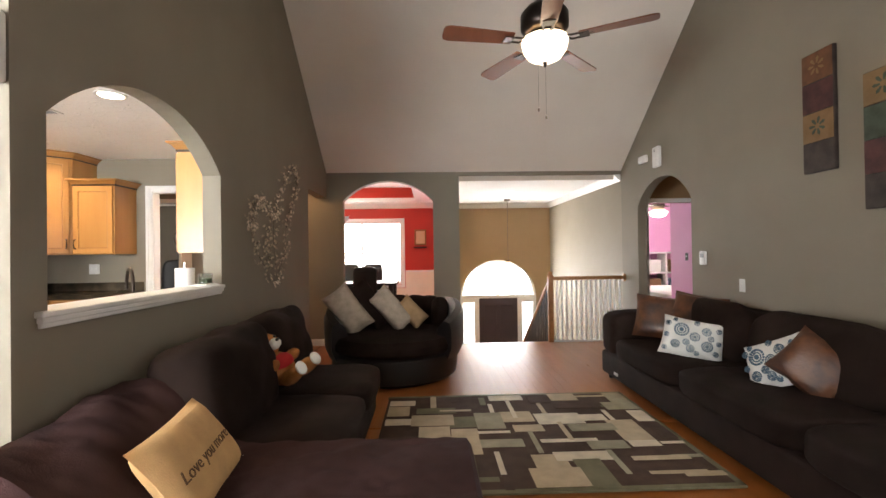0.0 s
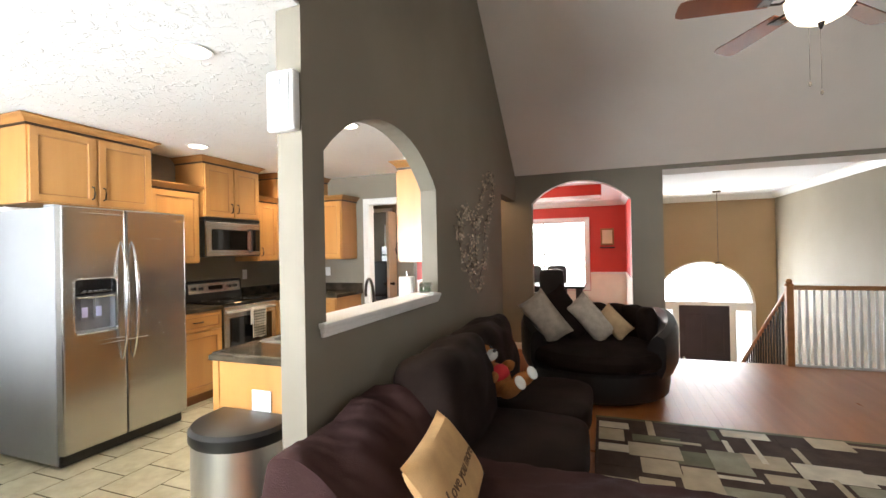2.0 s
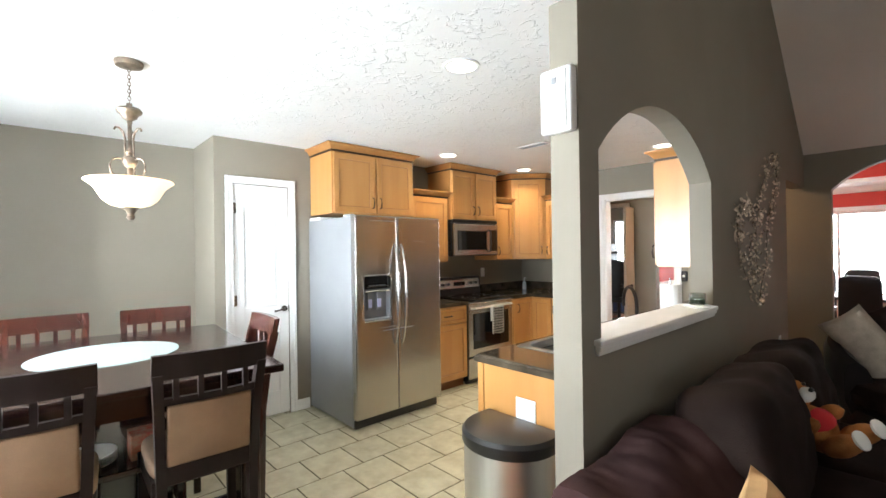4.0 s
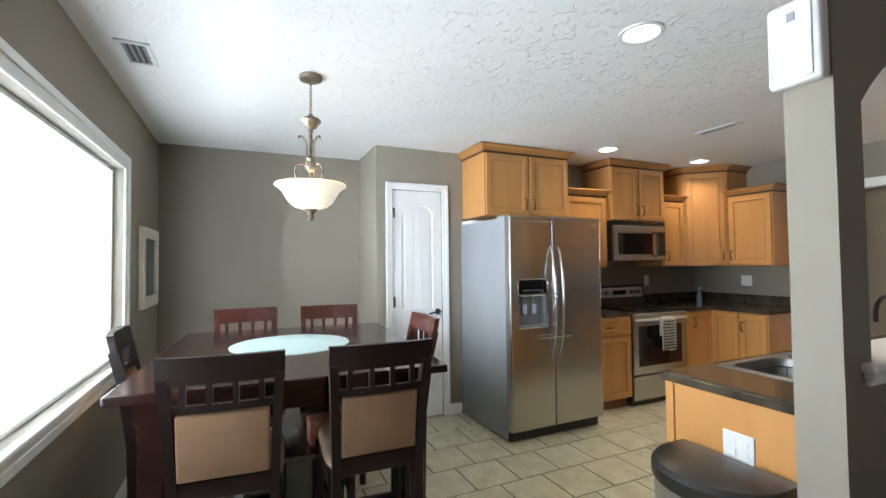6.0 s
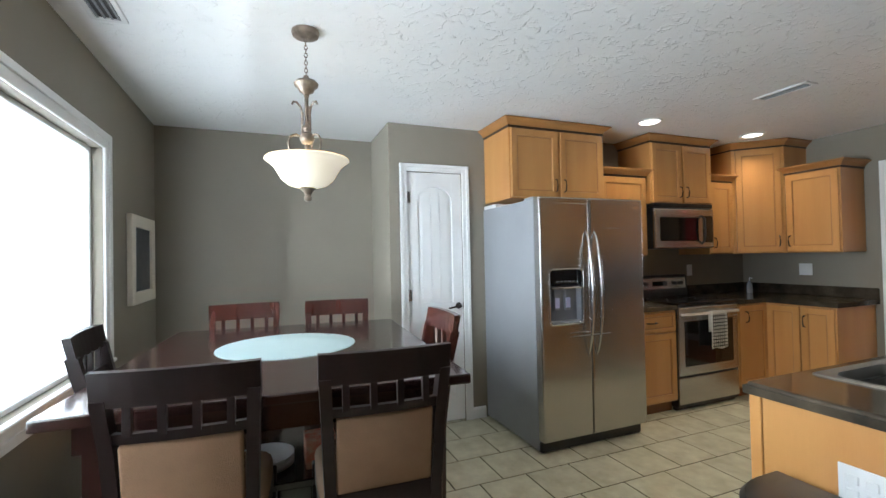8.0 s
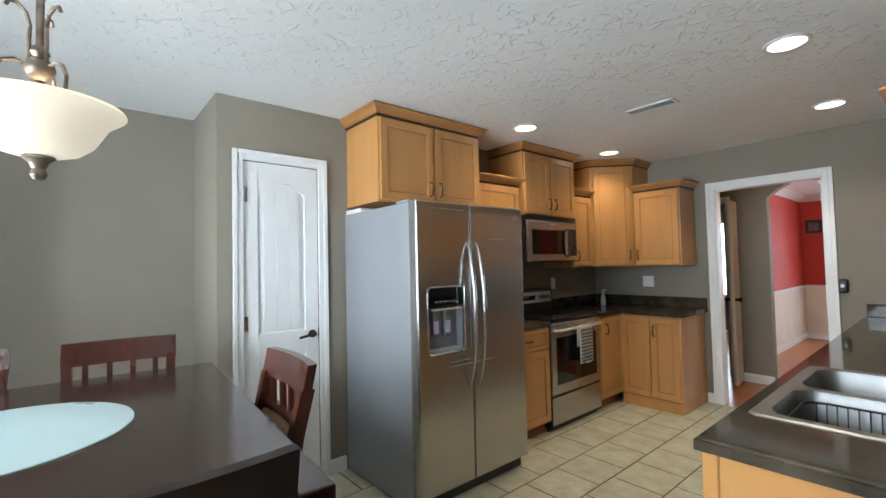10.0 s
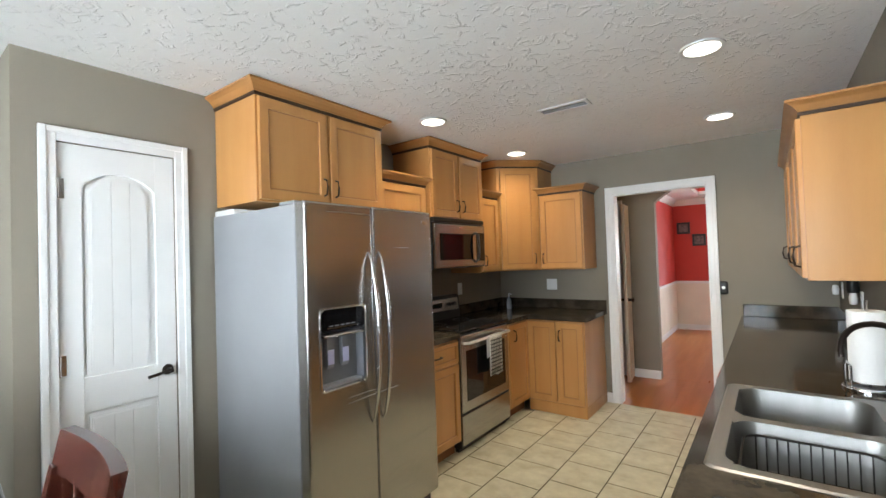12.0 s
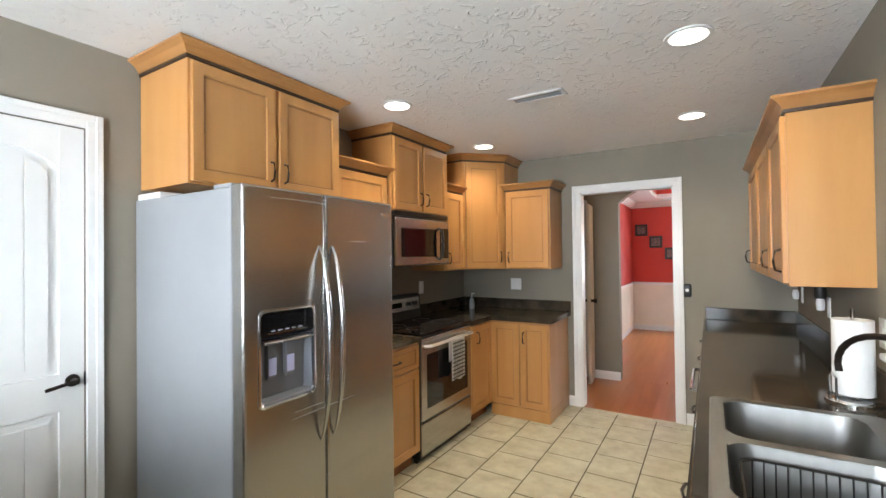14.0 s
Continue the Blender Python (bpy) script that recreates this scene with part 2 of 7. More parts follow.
M_RUG = {
    "olive": mat("rug_olive", (0.20, 0.185, 0.118), 0.98, 0, 0.8, 230, 0.12, 9, (1, 1, 1), 0, None, 0, 0.4),
    "brown": mat("rug_brown", (0.090, 0.057, 0.043), 0.98, 0, 0.8, 230, 0.12, 9, (1, 1, 1), 0, None, 0, 0.4),
    "beige": mat("rug_beige", (0.56, 0.46, 0.32), 0.98, 0, 0.8, 230, 0.10, 9, (1, 1, 1), 0, None, 0, 0.3),
    "sage": mat("rug_sage", (0.38, 0.35, 0.25), 0.98, 0, 0.8, 230, 0.12, 9, (1, 1, 1), 0, None, 0, 0.4),
    "ivory": mat("rug_ivory", (0.74, 0.66, 0.52), 0.98, 0, 0.8, 230, 0.10, 9, (1, 1, 1), 0, None, 0, 0.3),
}

# ---- mesh helpers ----


def part(name, bm, material, parent=None, label="", smooth=False):
    """Link a bmesh as one mesh object under a thing or a part."""
    me = bpy.data.meshes.new(name)
    bmesh.ops.recalc_face_normals(bm, faces=bm.faces)
    bm.to_mesh(me)
    bm.free()
    for mm in (material if isinstance(material, (list, tuple)) else [material]):
        me.materials.append(mm)
    if smooth:
        for p in me.polygons:
            p.use_smooth = True
        me.set_sharp_from_angle(angle=radians(38))
    ob = new(name, me)
    if parent is not None:
        ob.parent = parent
    if label:
        ob["label"] = label
    return ob


def thing(name, label, category, at=(0, 0, 0), rz=0.0, group="", kind=""):
    ob = new(name)
    ob.empty_display_size = 0.1
    ob.matrix_world = pose(*at, 0, 0, rz)
    return tagged(ob, label, category, group, kind)


def add_box(bm, x0, y0, z0, x1, y1, z1, bev=0.0, seg=2):
    g = bmesh.ops.create_cube(bm, size=1)
    vs = g["verts"]
    for v in vs:
        v.co = Vector(((x0 + x1) / 2 + v.co.x * (x1 - x0), (y0 + y1) / 2 + v.co.y * (y1 - y0), (z0 + z1) / 2 + v.co.z * (z1 - z0)))
    if bev:
        es = list({e for v in vs for e in v.link_edges})
        bmesh.ops.bevel(bm, geom=es, offset=bev, segments=seg, affect="EDGES", profile=0.5)
    return bm


def box(x0, y0, z0, x1, y1, z1, bev=0.0, seg=2):
    return add_box(bmesh.new(), x0, y0, z0, x1, y1, z1, bev, seg)


def add_prism(bm, poly, a, b, axis="x"):
    """Extrude a polygon given in the two other axes from a to b along axis."""
    def at(p, w):
        return {"x": (w, p[0], p[1]), "y": (p[0], w, p[1]), "z": (p[0], p[1], w)}[axis]
    lo = [bm.verts.new(at(p, a)) for p in poly]
    hi = [bm.verts.new(at(p, b)) for p in poly]
    bm.faces.new(lo)
    bm.faces.new(hi[::-1])
    for i in range(len(poly)):
        j = (i + 1) % len(poly)
        bm.faces.new((lo[i], lo[j], hi[j], hi[i]))
    return bm


def prism(poly, a, b, axis="x"):
    return add_prism(bmesh.new(), poly, a, b, axis)


def add_lathe(bm, prof, cx=0, cy=0, n=28):
    """Turn a profile of (radius, z) about an upright axis."""
    rings = []
    for r, z in prof:
        if r < 1e-5:
            rings.append([bm.verts.new((cx, cy, z))])
        else:
            rings.append([bm.verts.new((cx + r * math.cos(2 * math.pi * i / n), cy + r * math.sin(2 * math.pi * i / n), z)) for i in range(n)])
    for a, b in zip(rings, rings[1:]):
        for i in range(n):
            j = (i + 1) % n
            q = [a[i % len(a)], a[j % len(a)], b[j % len(b)], b[i % len(b)]]
            q = list(dict.fromkeys(q))
            if len(q) > 2:
                bm.faces.new(q)
    return bm


def lathe(prof, cx=0, cy=0, n=28):
    return add_lathe(bmesh.new(), prof, cx, cy, n)


def add_tube(bm, pts, r, n=8, r_end=None):
    """Sweep a round section along a line of points."""
    pts = [Vector(p) for p in pts]
    rings = []
    up = Vector((0.13, 0.31, 0.94))
    for i, p in enumerate(pts):
        d = (pts[min(i + 1, len(pts) - 1)] - pts[max(i - 1, 0)]).normalized()
        a = d.cross(up).normalized()
        b = d.cross(a)
        rr = r(i / (len(pts) - 1)) if callable(r) else r if r_end is None else r + (r_end - r) * i / (len(pts) - 1)
        rings.append([bm.verts.new(p + rr * (math.cos(2 * math.pi * k / n) * a + math.sin(2 * math.pi * k / n) * b)) for k in range(n)])
    for a, b in zip(rings, rings[1:]):
        for k in range(n):
            bm.faces.new((a[k], a[(k + 1) % n], b[(k + 1) % n], b[k]))
    bm.faces.new(rings[0])
    bm.faces.new(rings[-1][::-1])
    return bm


def tube(pts, r, n=8, r_end=None):
    return add_tube(bmesh.new(), pts, r, n, r_end)


def rrect(x0, y0, x1, y1, r, n=6):
    pts = []
    for cx, cy, a0 in ((x1 - r, y1 - r, 0), (x0 + r, y1 - r, 90), (x0 + r, y0 + r, 180), (x1 - r, y0 + r, 270)):
        for i in range(n + 1):
            a = radians(a0 + 90 * i / n)
            pts.append((cx + r * math.cos(a), cy + r * math.sin(a)))
    return pts


def loft(bm, loops, close=True):
    rings = [[bm.verts.new(p) for p in lp] for lp in loops]
    for a, b in zip(rings, rings[1:]):
        n = len(a)
        for i in range(n):
            j = (i + 1) % n
            bm.faces.new((a[i], a[j], b[j], b[i]))
    if close:
        bm.faces.new(rings[-1])
    return bm


def soft(sx, sy, sz, power=4.0, cuts=9, lump=0.02, seed=0.0, at=(0, 0, 0)):
    """A stuffed, rounded block with uneven faces."""
    bm = bmesh.new()
    bmesh.ops.create_cube(bm, size=2)
    bmesh.ops.subdivide_edges(bm, edges=bm.edges, cuts=cuts, use_grid_fill=True)
    for v in bm.verts:
        c = v.co
        k = (abs(c.x) ** power + abs(c.y) ** power + abs(c.z) ** power) ** (1 / power)
        c = c / k
        p = Vector((c.x * sx / 2, c.y * sy / 2, c.z * sz / 2))
        d = noise.noise(p * 4.5 + Vector((seed, seed * 1.7, 3.1))) + 0.5 * noise.noise(p * 11 + Vector((seed, 0, seed)))
        v.co = p + c.normalized() * d * lump + Vector(at)
    return bm


def pillow(w, h, d, seed=0.0, cuts=11):
    """A square scatter cushion standing in x and z, with pinched corners and a seam all round."""
    bm = bmesh.new()
    n = cuts + 1
    sides = []
    for s in (1, -1):
        grid = {}
        for i in range(n + 1):
            for j in range(n + 1):
                u, v = i / n * 2 - 1, j / n * 2 - 1
                bulge = max(0.0, (1 - u ** 4) * (1 - v ** 4)) ** 0.55
                pin = 1 - 0.07 * (1 - abs(u) ** 2) * abs(v) ** 3
                pin2 = 1 - 0.07 * (1 - abs(v) ** 2) * abs(u) ** 3
                w0 = noise.noise(Vector((u * 1.5 + seed, v * 1.5, s))) * 0.10
                grid[i, j] = (u * w / 2 * pin2, s * d / 2 * bulge * (1 + w0), v * h / 2 * pin)
        sides.append(grid)
    rim = {}
    for s, grid in enumerate(sides):
        vs = {}
        for k, p in grid.items():
            edge = k[0] in (0, n) or k[1] in (0, n)
            if edge and k in rim:
                vs[k] = rim[k]
            else:
                vs[k] = bm.verts.new(p)
                if edge:
                    rim[k] = vs[k]
        for i in range(n):
            for j in range(n):
                bm.faces.new((vs[i, j], vs[i + 1, j], vs[i + 1, j + 1], vs[i, j + 1]))
    return bm


def merged(*bms):
    out = bmesh.new()
    for b in bms:
        me = bpy.data.meshes.new("tmp")
        b.to_mesh(me)
        b.free()
        out.from_mesh(me)
        bpy.data.meshes.remove(me)
    return out


def shifted(bm, m):
    bmesh.ops.transform(bm, matrix=m, verts=bm.verts)
    return bm


def arch_pts(u0, u1, spring, rise, n=18):
    """A segmental arch with a crisp break at both springings."""
    c, h = (u0 + u1) / 2, (u1 - u0) / 2
    rise = min(rise, h)
    r = (h * h + rise * rise) / (2 * rise)
    a = math.asin(min(1.0, h / r))
    return [(c + r * math.sin(a * (2 * i / n - 1)), spring + rise - r + r * math.cos(a * (2 * i / n - 1))) for i in range(n + 1)]


def wall(name, axis, f0, f1, u0, u1, z0, top, material, openings=(), breaks=(), label="", parent=None):
    """A wall between faces f0 and f1 that runs from u0 to u1. openings: (ua, ub, sill, spring, rise). top: a height or a function of u."""
    tf = top if callable(top) else (lambda u: top)
    bm = bmesh.new()
    cuts = sorted({u0, u1, *[b for b in breaks if u0 < b < u1]})
    ops = sorted(openings)
    pos = u0
    spans = []
    for o in ops:
        if o[0] > pos:
            spans.append((pos, o[0], None))
        spans.append((o[0], o[1], o))
        pos = o[1]
    if pos < u1:
        spans.append((pos, u1, None))
    for a, b, o in spans:
        mids = [c for c in cuts if a < c < b]
        over = [(u, tf(u)) for u in [b, *mids[::-1], a]]
        if o is None:
            add_prism(bm, [(a, z0), (b, z0), *over], f0, f1, axis)
        else:
            if o[2] > z0:
                add_prism(bm, [(a, z0), (b, z0), (b, o[2]), (a, o[2])], f0, f1, axis)
            low = arch_pts(a, b, o[3], o[4]) if o[4] else [(a, o[3]), (b, o[3])]
            if min(z for _, z in over) > o[3] + 0.001:
                add_prism(bm, [*low, *over], f0, f1, axis)
    bmesh.ops.remove_doubles(bm, verts=bm.verts, dist=0.0001)
    ob = part(name, bm, material)
    return tagged(ob, label, "wall", kind="structure")


RIDGE_Y, EAVE_Z, PITCH = 2.845, 2.46, 0.79
LX, KX = -1.20, -1.325          # living and kitchen faces of the pass-through wall
FAR, BACK = 6.29, -0.60         # arch wall and rear wall
KB = 5.205                      # kitchen's end wall
RX = 3.06                       # living room's side wall


def vault(y):
    return EAVE_Z + PITCH * ((FAR - y) if y > RIDGE_Y else (y - BACK))


# ---- structure ----
# floors
part("kitchen_slab", box(-4.95, BACK, -0.12, KX + 0.06, KB, -0.0025), M_GROUT)
tagged(bpy.data.objects["kitchen_slab"], "sandy grey grout bed under the kitchen tiles", "floor", kind="structure")
bpy.data.objects["kitchen_slab"].name = "floor_kitchen"
tagged(part("floor_living", box(-1.265, BACK, -0.12, RX, 6.28, -0.012), M_PLANK), "red-brown oak plank floor of the living room", "floor", kind="structure")
tagged(part("floor_hall", box(-5.2, KB, -0.12, -1.265, 6.35, -0.012), M_PLANK), "red-brown oak plank floor of the hall", "floor", kind="structure")
tagged(part("floor_dining", box(-3.3, 6.35, -0.12, 0.62, 10.1, -0.012), M_PLANK), "red-brown oak plank floor of the dining room", "floor", kind="structure")
tagged(part("floor_office", box(-6.2, 6.35, -0.12, -3.3, 10.1, -0.006), M_PLANK), "red-brown plank floor of the office", "floor", kind="structure")
tagged(part("floor_bedroom", box(RX + 0.12, 4.35, -0.12, 7.2, 9.4, -0.006), mat("carpet", (0.42, 0.38, 0.33), 0.98, 0, 0.8, 200)), "beige carpet of the pink bedroom", "floor", kind="structure")
tagged(part("floor_foyer", box(0.5, 6.3, -1.95, RX, 10.1, -1.80), M_TILE), "tiled floor of the lower entry foyer", "floor", kind="structure")
tagged(part("ground", box(-60, -60, -2.3, 60, 60, -2.2), M_LAWN), "mown lawn around the house", "ground", kind="structure")

# walls
wall("wall_pass_through", "x", KX, LX, 1.57, 5.33, 0, vault, M_WALL, [(1.717, 3.112, 1.055, 1.862, 0.30)], [RIDGE_Y], "olive-grey painted wall with an arched pass-through")
wall("wall_over_nook", "x", KX, LX, BACK, 1.57, 2.44, vault, M_WALL, [], [], "olive-grey painted wall above the open kitchen nook")
wall("wall_over_hall", "x", KX, LX, 5.33, FAR, 2.10, vault, M_WALL, [], [], "olive-grey painted header over the hall opening")
wall("wall_right", "x", RX, RX + 0.12, BACK, FAR, 0, vault, M_WALL, [(4.60, 5.80, 0, 1.86, 0.33)], [RIDGE_Y], "olive-grey painted wall with an arched niche")
wall("wall_arch", "y", FAR, FAR + 0.14, -1.325, RX, 0, 2.58, M_WALL, [(-0.975, 0.315, 0, 2.052, 0.29), (0.69, RX - 0.0, 0, 2.41, 0)], [], "olive-grey painted wall with a wide arch")
wall("wall_hall_far", "y", FAR, FAR + 0.12, -5.2, -1.325, 0, 2.44, M_WALL, [(-3.95, -3.21, 0, 2.05, 0), (-2.80, -1.70, 0, 2.05, 0.22)], [], "olive-grey hall wall with a door and an arch")
wall("wall_kitchen_end", "y", KB, KB + 0.12, -4.95, LX - 0.125, 0, 2.44, M_WALL, [(-2.965, -2.165, 0, 2.055, 0)], [], "olive-grey painted kitchen end wall")
wall("wall_fridge", "x", -4.375, -4.255, 1.11, KB, 0, 2.44, M_WALL, [(1.255, 1.735, 0, 2.06, 0)], [], "olive-grey painted wall behind the refrigerator")
wall("wall_return", "y", 1.11, 1.23, -4.88, -4.375, 0, 2.44, M_WALL, [], [], "short olive-grey painted return wall")
wall("wall_nook", "x", -5.0, -4.88, BACK, 1.23, 0, 2.44, M_WALL, [], [], "olive-grey painted breakfast nook wall")
wall("wall_window", "y", BACK - 0.14, BACK, -5.0, LX - 0.06, 0, 2.44, M_WALL, [(-3.74, -1.70, 0.84, 1.99, 0)], [], "olive-grey painted wall with a wide window")
# the opening in this rear wall only serves the added fill window
wall("wall_rear", "y", BACK - 0.14, BACK, LX - 0.06, RX + 0.12, 0, 2.46, M_WALL, [(1.25, 2.95, 0.84, 2.05, 0)], [], "olive-grey painted rear wall of the living room")
wall("wall_hall_left", "x", -5.32, -5.2, KB, FAR + 0.12, 0, 2.44, M_WALL, [], [], "olive-grey painted end of the hall")
wall("wall_pantry_back", "x", -5.12, -5.0, 1.23, KB + 0.12, 0, 2.44, M_WALL, [], [], "olive-grey painted pantry back wall")
wall("wall_dining_left", "x", -3.235, -3.20, FAR + 0.12, 10.1, 0, 2.75, [M_RED], [], [], "red painted dining room wall")
wall("wall_dining_right", "x", 0.42, 0.54, FAR + 0.14, 10.1, -1.95, 2.75, [M_RED], [], [], "red painted dining room wall")
wall("wall_dining_far", "y", 10.1, 10.24, -3.32, 0.48, 0, 2.75, M_RED, [(-2.2, -0.38, 0.58, 2.03, 0)], [], "red painted dining wall with a bright window")
wall("wall_office_far", "y", 10.1, 10.24, -6.3, -3.32, 0, 2.5, M_WALL, [(-5.30, -3.72, 0.65, 2.12, 0)], [], "grey office wall with a bright window")
wall("wall_office_right", "x", -3.262, -3.237, FAR + 0.12, 10.1, 0, 2.5, M_WALL, [], [], "grey office wall")
wall("wall_office_left", "x", -6.32, -6.2, FAR, 10.1, 0, 2.5, M_WALL, [], [], "grey office wall")
wall("wall_foyer_left", "x", 0.545, 0.62, FAR + 0.14, 10.1, -1.95, 2.45, M_TAN, [], [], "tan painted foyer wall")
wall("wall_foyer_right", "x", RX, RX + 0.12, FAR, 10.1, -1.95, 2.45, M_BEIGE, [], [], "grey-beige painted foyer wall beside the stairs")
wall("wall_foyer_far", "y", 10.1, 10.24, 0.48, RX + 0.12, -1.95, 2.45, M_TAN, [(0.95, 2.72, -1.80, 0.25, 0.87)], [], "tan painted foyer wall with a half-round window")
wall("wall_stairwell", "y", 6.16, 6.28, 0.62, RX, -1.95, -0.12, M_TAN, [], [], "tan painted wall under the landing")
wall("wall_bedroom_far", "x", 7.2, 7.32, 6.25, 9.4, 0, 2.44, M_PINK, [], [], "pink painted bedroom wall")
wall("wall_bedroom_side", "y", 9.4, 9.52, RX + 0.12, 7.32, 0, 2.44, M_PINK, [], [], "pink painted bedroom wall")
wall("wall_niche_far", "y", 6.13, 6.19, RX + 0.12, 4.60, 0, 2.44, M_TAN, [(3.37, 4.13, 0, 1.97, 0)], [], "tan painted vestibule wall round the bedroom door")
wall("wall_bedroom_near", "y", 6.193, 6.25, RX + 0.12, 7.32, 0, 2.44, M_PINK, [(3.37, 4.13, 0, 1.97, 0)], [], "pink painted wall round the bedroom door")
wall("wall_niche_near", "y", 4.35, 4.44, RX + 0.12, 4.60, 0, 2.44, M_TAN, [], [], "tan painted side of the vestibule")
wall("wall_niche_end", "x", 4.60, 4.70, 4.35, 6.19, 0, 2.44, M_TAN, [], [], "tan painted end of the vestibule")
wall("wall_bedroom_entry", "x", 4.13, 4.23, 6.25, 6.92, 0, 2.44, M_PINK, [], [], "pink painted wall inside the bedroom door")
wall("wall_bedroom_closet", "y", 6.82, 6.92, 4.23, 7.2, 0, 2.44, M_PINK, [], [], "pink painted bedroom wall")

# ceilings
tagged(part("ceiling_kitchen", box(-5.1, BACK, 2.44, KX, FAR, 2.56), M_CEIL), "white knock-down plaster ceiling of the kitchen", "ceiling", kind="structure")
tagged(part("ceiling_soffit", box(KX - 0.0, BACK, 2.432, LX, 1.565, 2.444), M_CEIL), "white plaster soffit between kitchen and living room", "ceiling", kind="structure")
vb = bmesh.new()
add_prism(vb, [(FAR + 0.14, EAVE_Z - 0.14 * PITCH), (RIDGE_Y, vault(RIDGE_Y)), (RIDGE_Y, vault(RIDGE_Y) + 0.15), (FAR + 0.14, EAVE_Z + 0.05)], KX - 0.1, RX + 0.14, "x")
add_prism(vb, [(BACK - 0.14, EAVE_Z - 0.14 * PITCH), (RIDGE_Y, vault(RIDGE_Y)), (RIDGE_Y, vault(RIDGE_Y) + 0.15), (BACK - 0.14, EAVE_Z + 0.05)], KX - 0.1, RX + 0.14, "x")
tagged(part("ceiling_vault", vb, M_VAULT), "warm white vaulted ceiling of the living room", "ceiling", kind="structure")
tagged(part("ceiling_foyer", box(0.55, FAR + 0.14, 2.42, RX, 10.1, 2.5), M_CEIL), "white ceiling over the foyer", "ceiling", kind="structure")
tagged(part("ceiling_office", box(-6.3, FAR + 0.12, 2.44, -3.262, 10.1, 2.52), M_CEIL), "white office ceiling", "ceiling", kind="structure")
tagged(part("ceiling_bedroom", box(RX + 0.12, 4.30, 2.44, 7.3, 9.5, 2.52), M_CEIL), "white bedroom ceiling", "ceiling", kind="structure")
cb = bmesh.new()
add_box(cb, -3.2, FAR + 0.13, 2.44, -2.7, 10.1, 2.5)
add_box(cb, -0.05, FAR + 0.13, 2.44, 0.42, 10.1, 2.5)
add_box(cb, -2.7, FAR + 0.13, 2.44, -0.05, 6.95, 2.5)
add_box(cb, -2.7, 9.5, 2.44, -0.05, 10.1, 2.5)
add_box(cb, -2.75, 6.9, 2.72, 0.0, 9.55, 2.78)
tagged(part("ceiling_dining", cb, M_TRIM), "white tray ceiling of the dining room", "ceiling", kind="structure")
tb = bmesh.new()
add_box(tb, -2.72, 9.5, 2.5, -0.03, 9.53, 2.72)
add_box(tb, -2.72, 6.92, 2.5, -0.03, 6.95, 2.72)
add_box(tb, -2.74, 6.95, 2.5, -2.7, 9.5, 2.72)
add_box(tb, -0.05, 6.95, 2.5, -0.01, 9.5, 2.72)
tagged(part("trim_tray", tb, M_RED), "red painted sides of the tray ceiling", "trim", kind="structure")

# ---- kitchen things ----
INV = {}


def wthing(name, label, category, at, group="", kind=""):
    """A thing whose parts are built in the room's own coordinates."""
    ob = thing(name, label, category, at, 0, group, kind)
    INV[ob.name] = Matrix.Translation(at).inverted()
    return ob


def wpart(name, bm, material, parent, label="", smooth=False):
    ob = part(name, bm, material, parent, label, smooth)
    if parent.name in INV:
        ob.matrix_parent_inverse = INV[parent.name]
    return ob


def add_steps(bm, x0, y0, x1, y1, prof):
    """Rings of a moulding that grows at the front and both sides; the back stays flat."""
    rings = [[bm.verts.new(p) for p in ((x0 - e, y0 - e, z), (x1 + e, y0 - e, z), (x1 + e, y1, z), (x0 - e, y1, z))] for e, z in prof]
    bm.faces.new(rings[0])
    bm.faces.new(rings[-1])
    for a, b in zip(rings, rings[1:]):
        for i in range(4):
            j = (i + 1) % 4
            bm.faces.new((a[i], a[j], b[j], b[i]))
    return bm


def door_front(parent, x0, z0, x1, z1, y, handle=None, drawer=False):
    """A framed cabinet door with a recessed panel, a dark glaze line and a bronze bar handle."""
    s = 0.055 if not drawer else 0.028
    def ring(e, dy):
        return [(x0 + e, y + dy, z0 + e), (x1 - e, y + dy, z0 + e), (x1 - e, y + dy, z1 - e), (x0 + e, y + dy, z1 - e)]
    bm = loft(bmesh.new(), [ring(0, 0), ring(0, -0.017), ring(0.003, -0.02), ring(s - 0.004, -0.02), ring(s, -0.016), ring(s, -0.001)], False)
    d = part("drawer_front" if drawer else "door", bm, M_MAPLE, parent)
    gl = bmesh.new()
    g = 0.006
    for a in ((x0 + s, z0 + s, x1 - s, z0 + s + g), (x0 + s, z1 - s - g, x1 - s, z1 - s), (x0 + s, z0 + s, x0 + s + g, z1 - s), (x1 - s - g, z0 + s, x1 - s, z1 - s)):
        add_box(gl, a[0], y - 0.0125, a[1], a[2], y - 0.008, a[3])
    part("glaze_line", gl, M_GROOVEW, d, "darker glaze in the panel groove")
    part("panel", box(x0 + s, y - 0.010, z0 + s, x1 - s, y - 0.002, z1 - s), M_MAPLE, d)
    if handle:
        hx, hz, up = handle
        if up:
            pts = [(hx, y - 0.018, hz), (hx, y - 0.043, hz + 0.008), (hx, y - 0.05, hz + 0.05), (hx, y - 0.043, hz + 0.092), (hx, y - 0.018, hz + 0.10)]
        else:
            pts = [(hx - 0.05, y - 0.018, hz), (hx - 0.042, y - 0.043, hz), (hx, y - 0.05, hz), (hx + 0.042, y - 0.043, hz), (hx + 0.05, y - 0.018, hz)]
        part("handle", tube(pts, 0.0055, 8), M_BRONZE, d, "dark bronze bar handle", True)
    return d


CROWN = [(0.004, 0.0), (0.010, 0.003), (0.014, 0.011), (0.030, 0.030), (0.046, 0.040), (0.056, 0.044), (0.056, 0.055)]


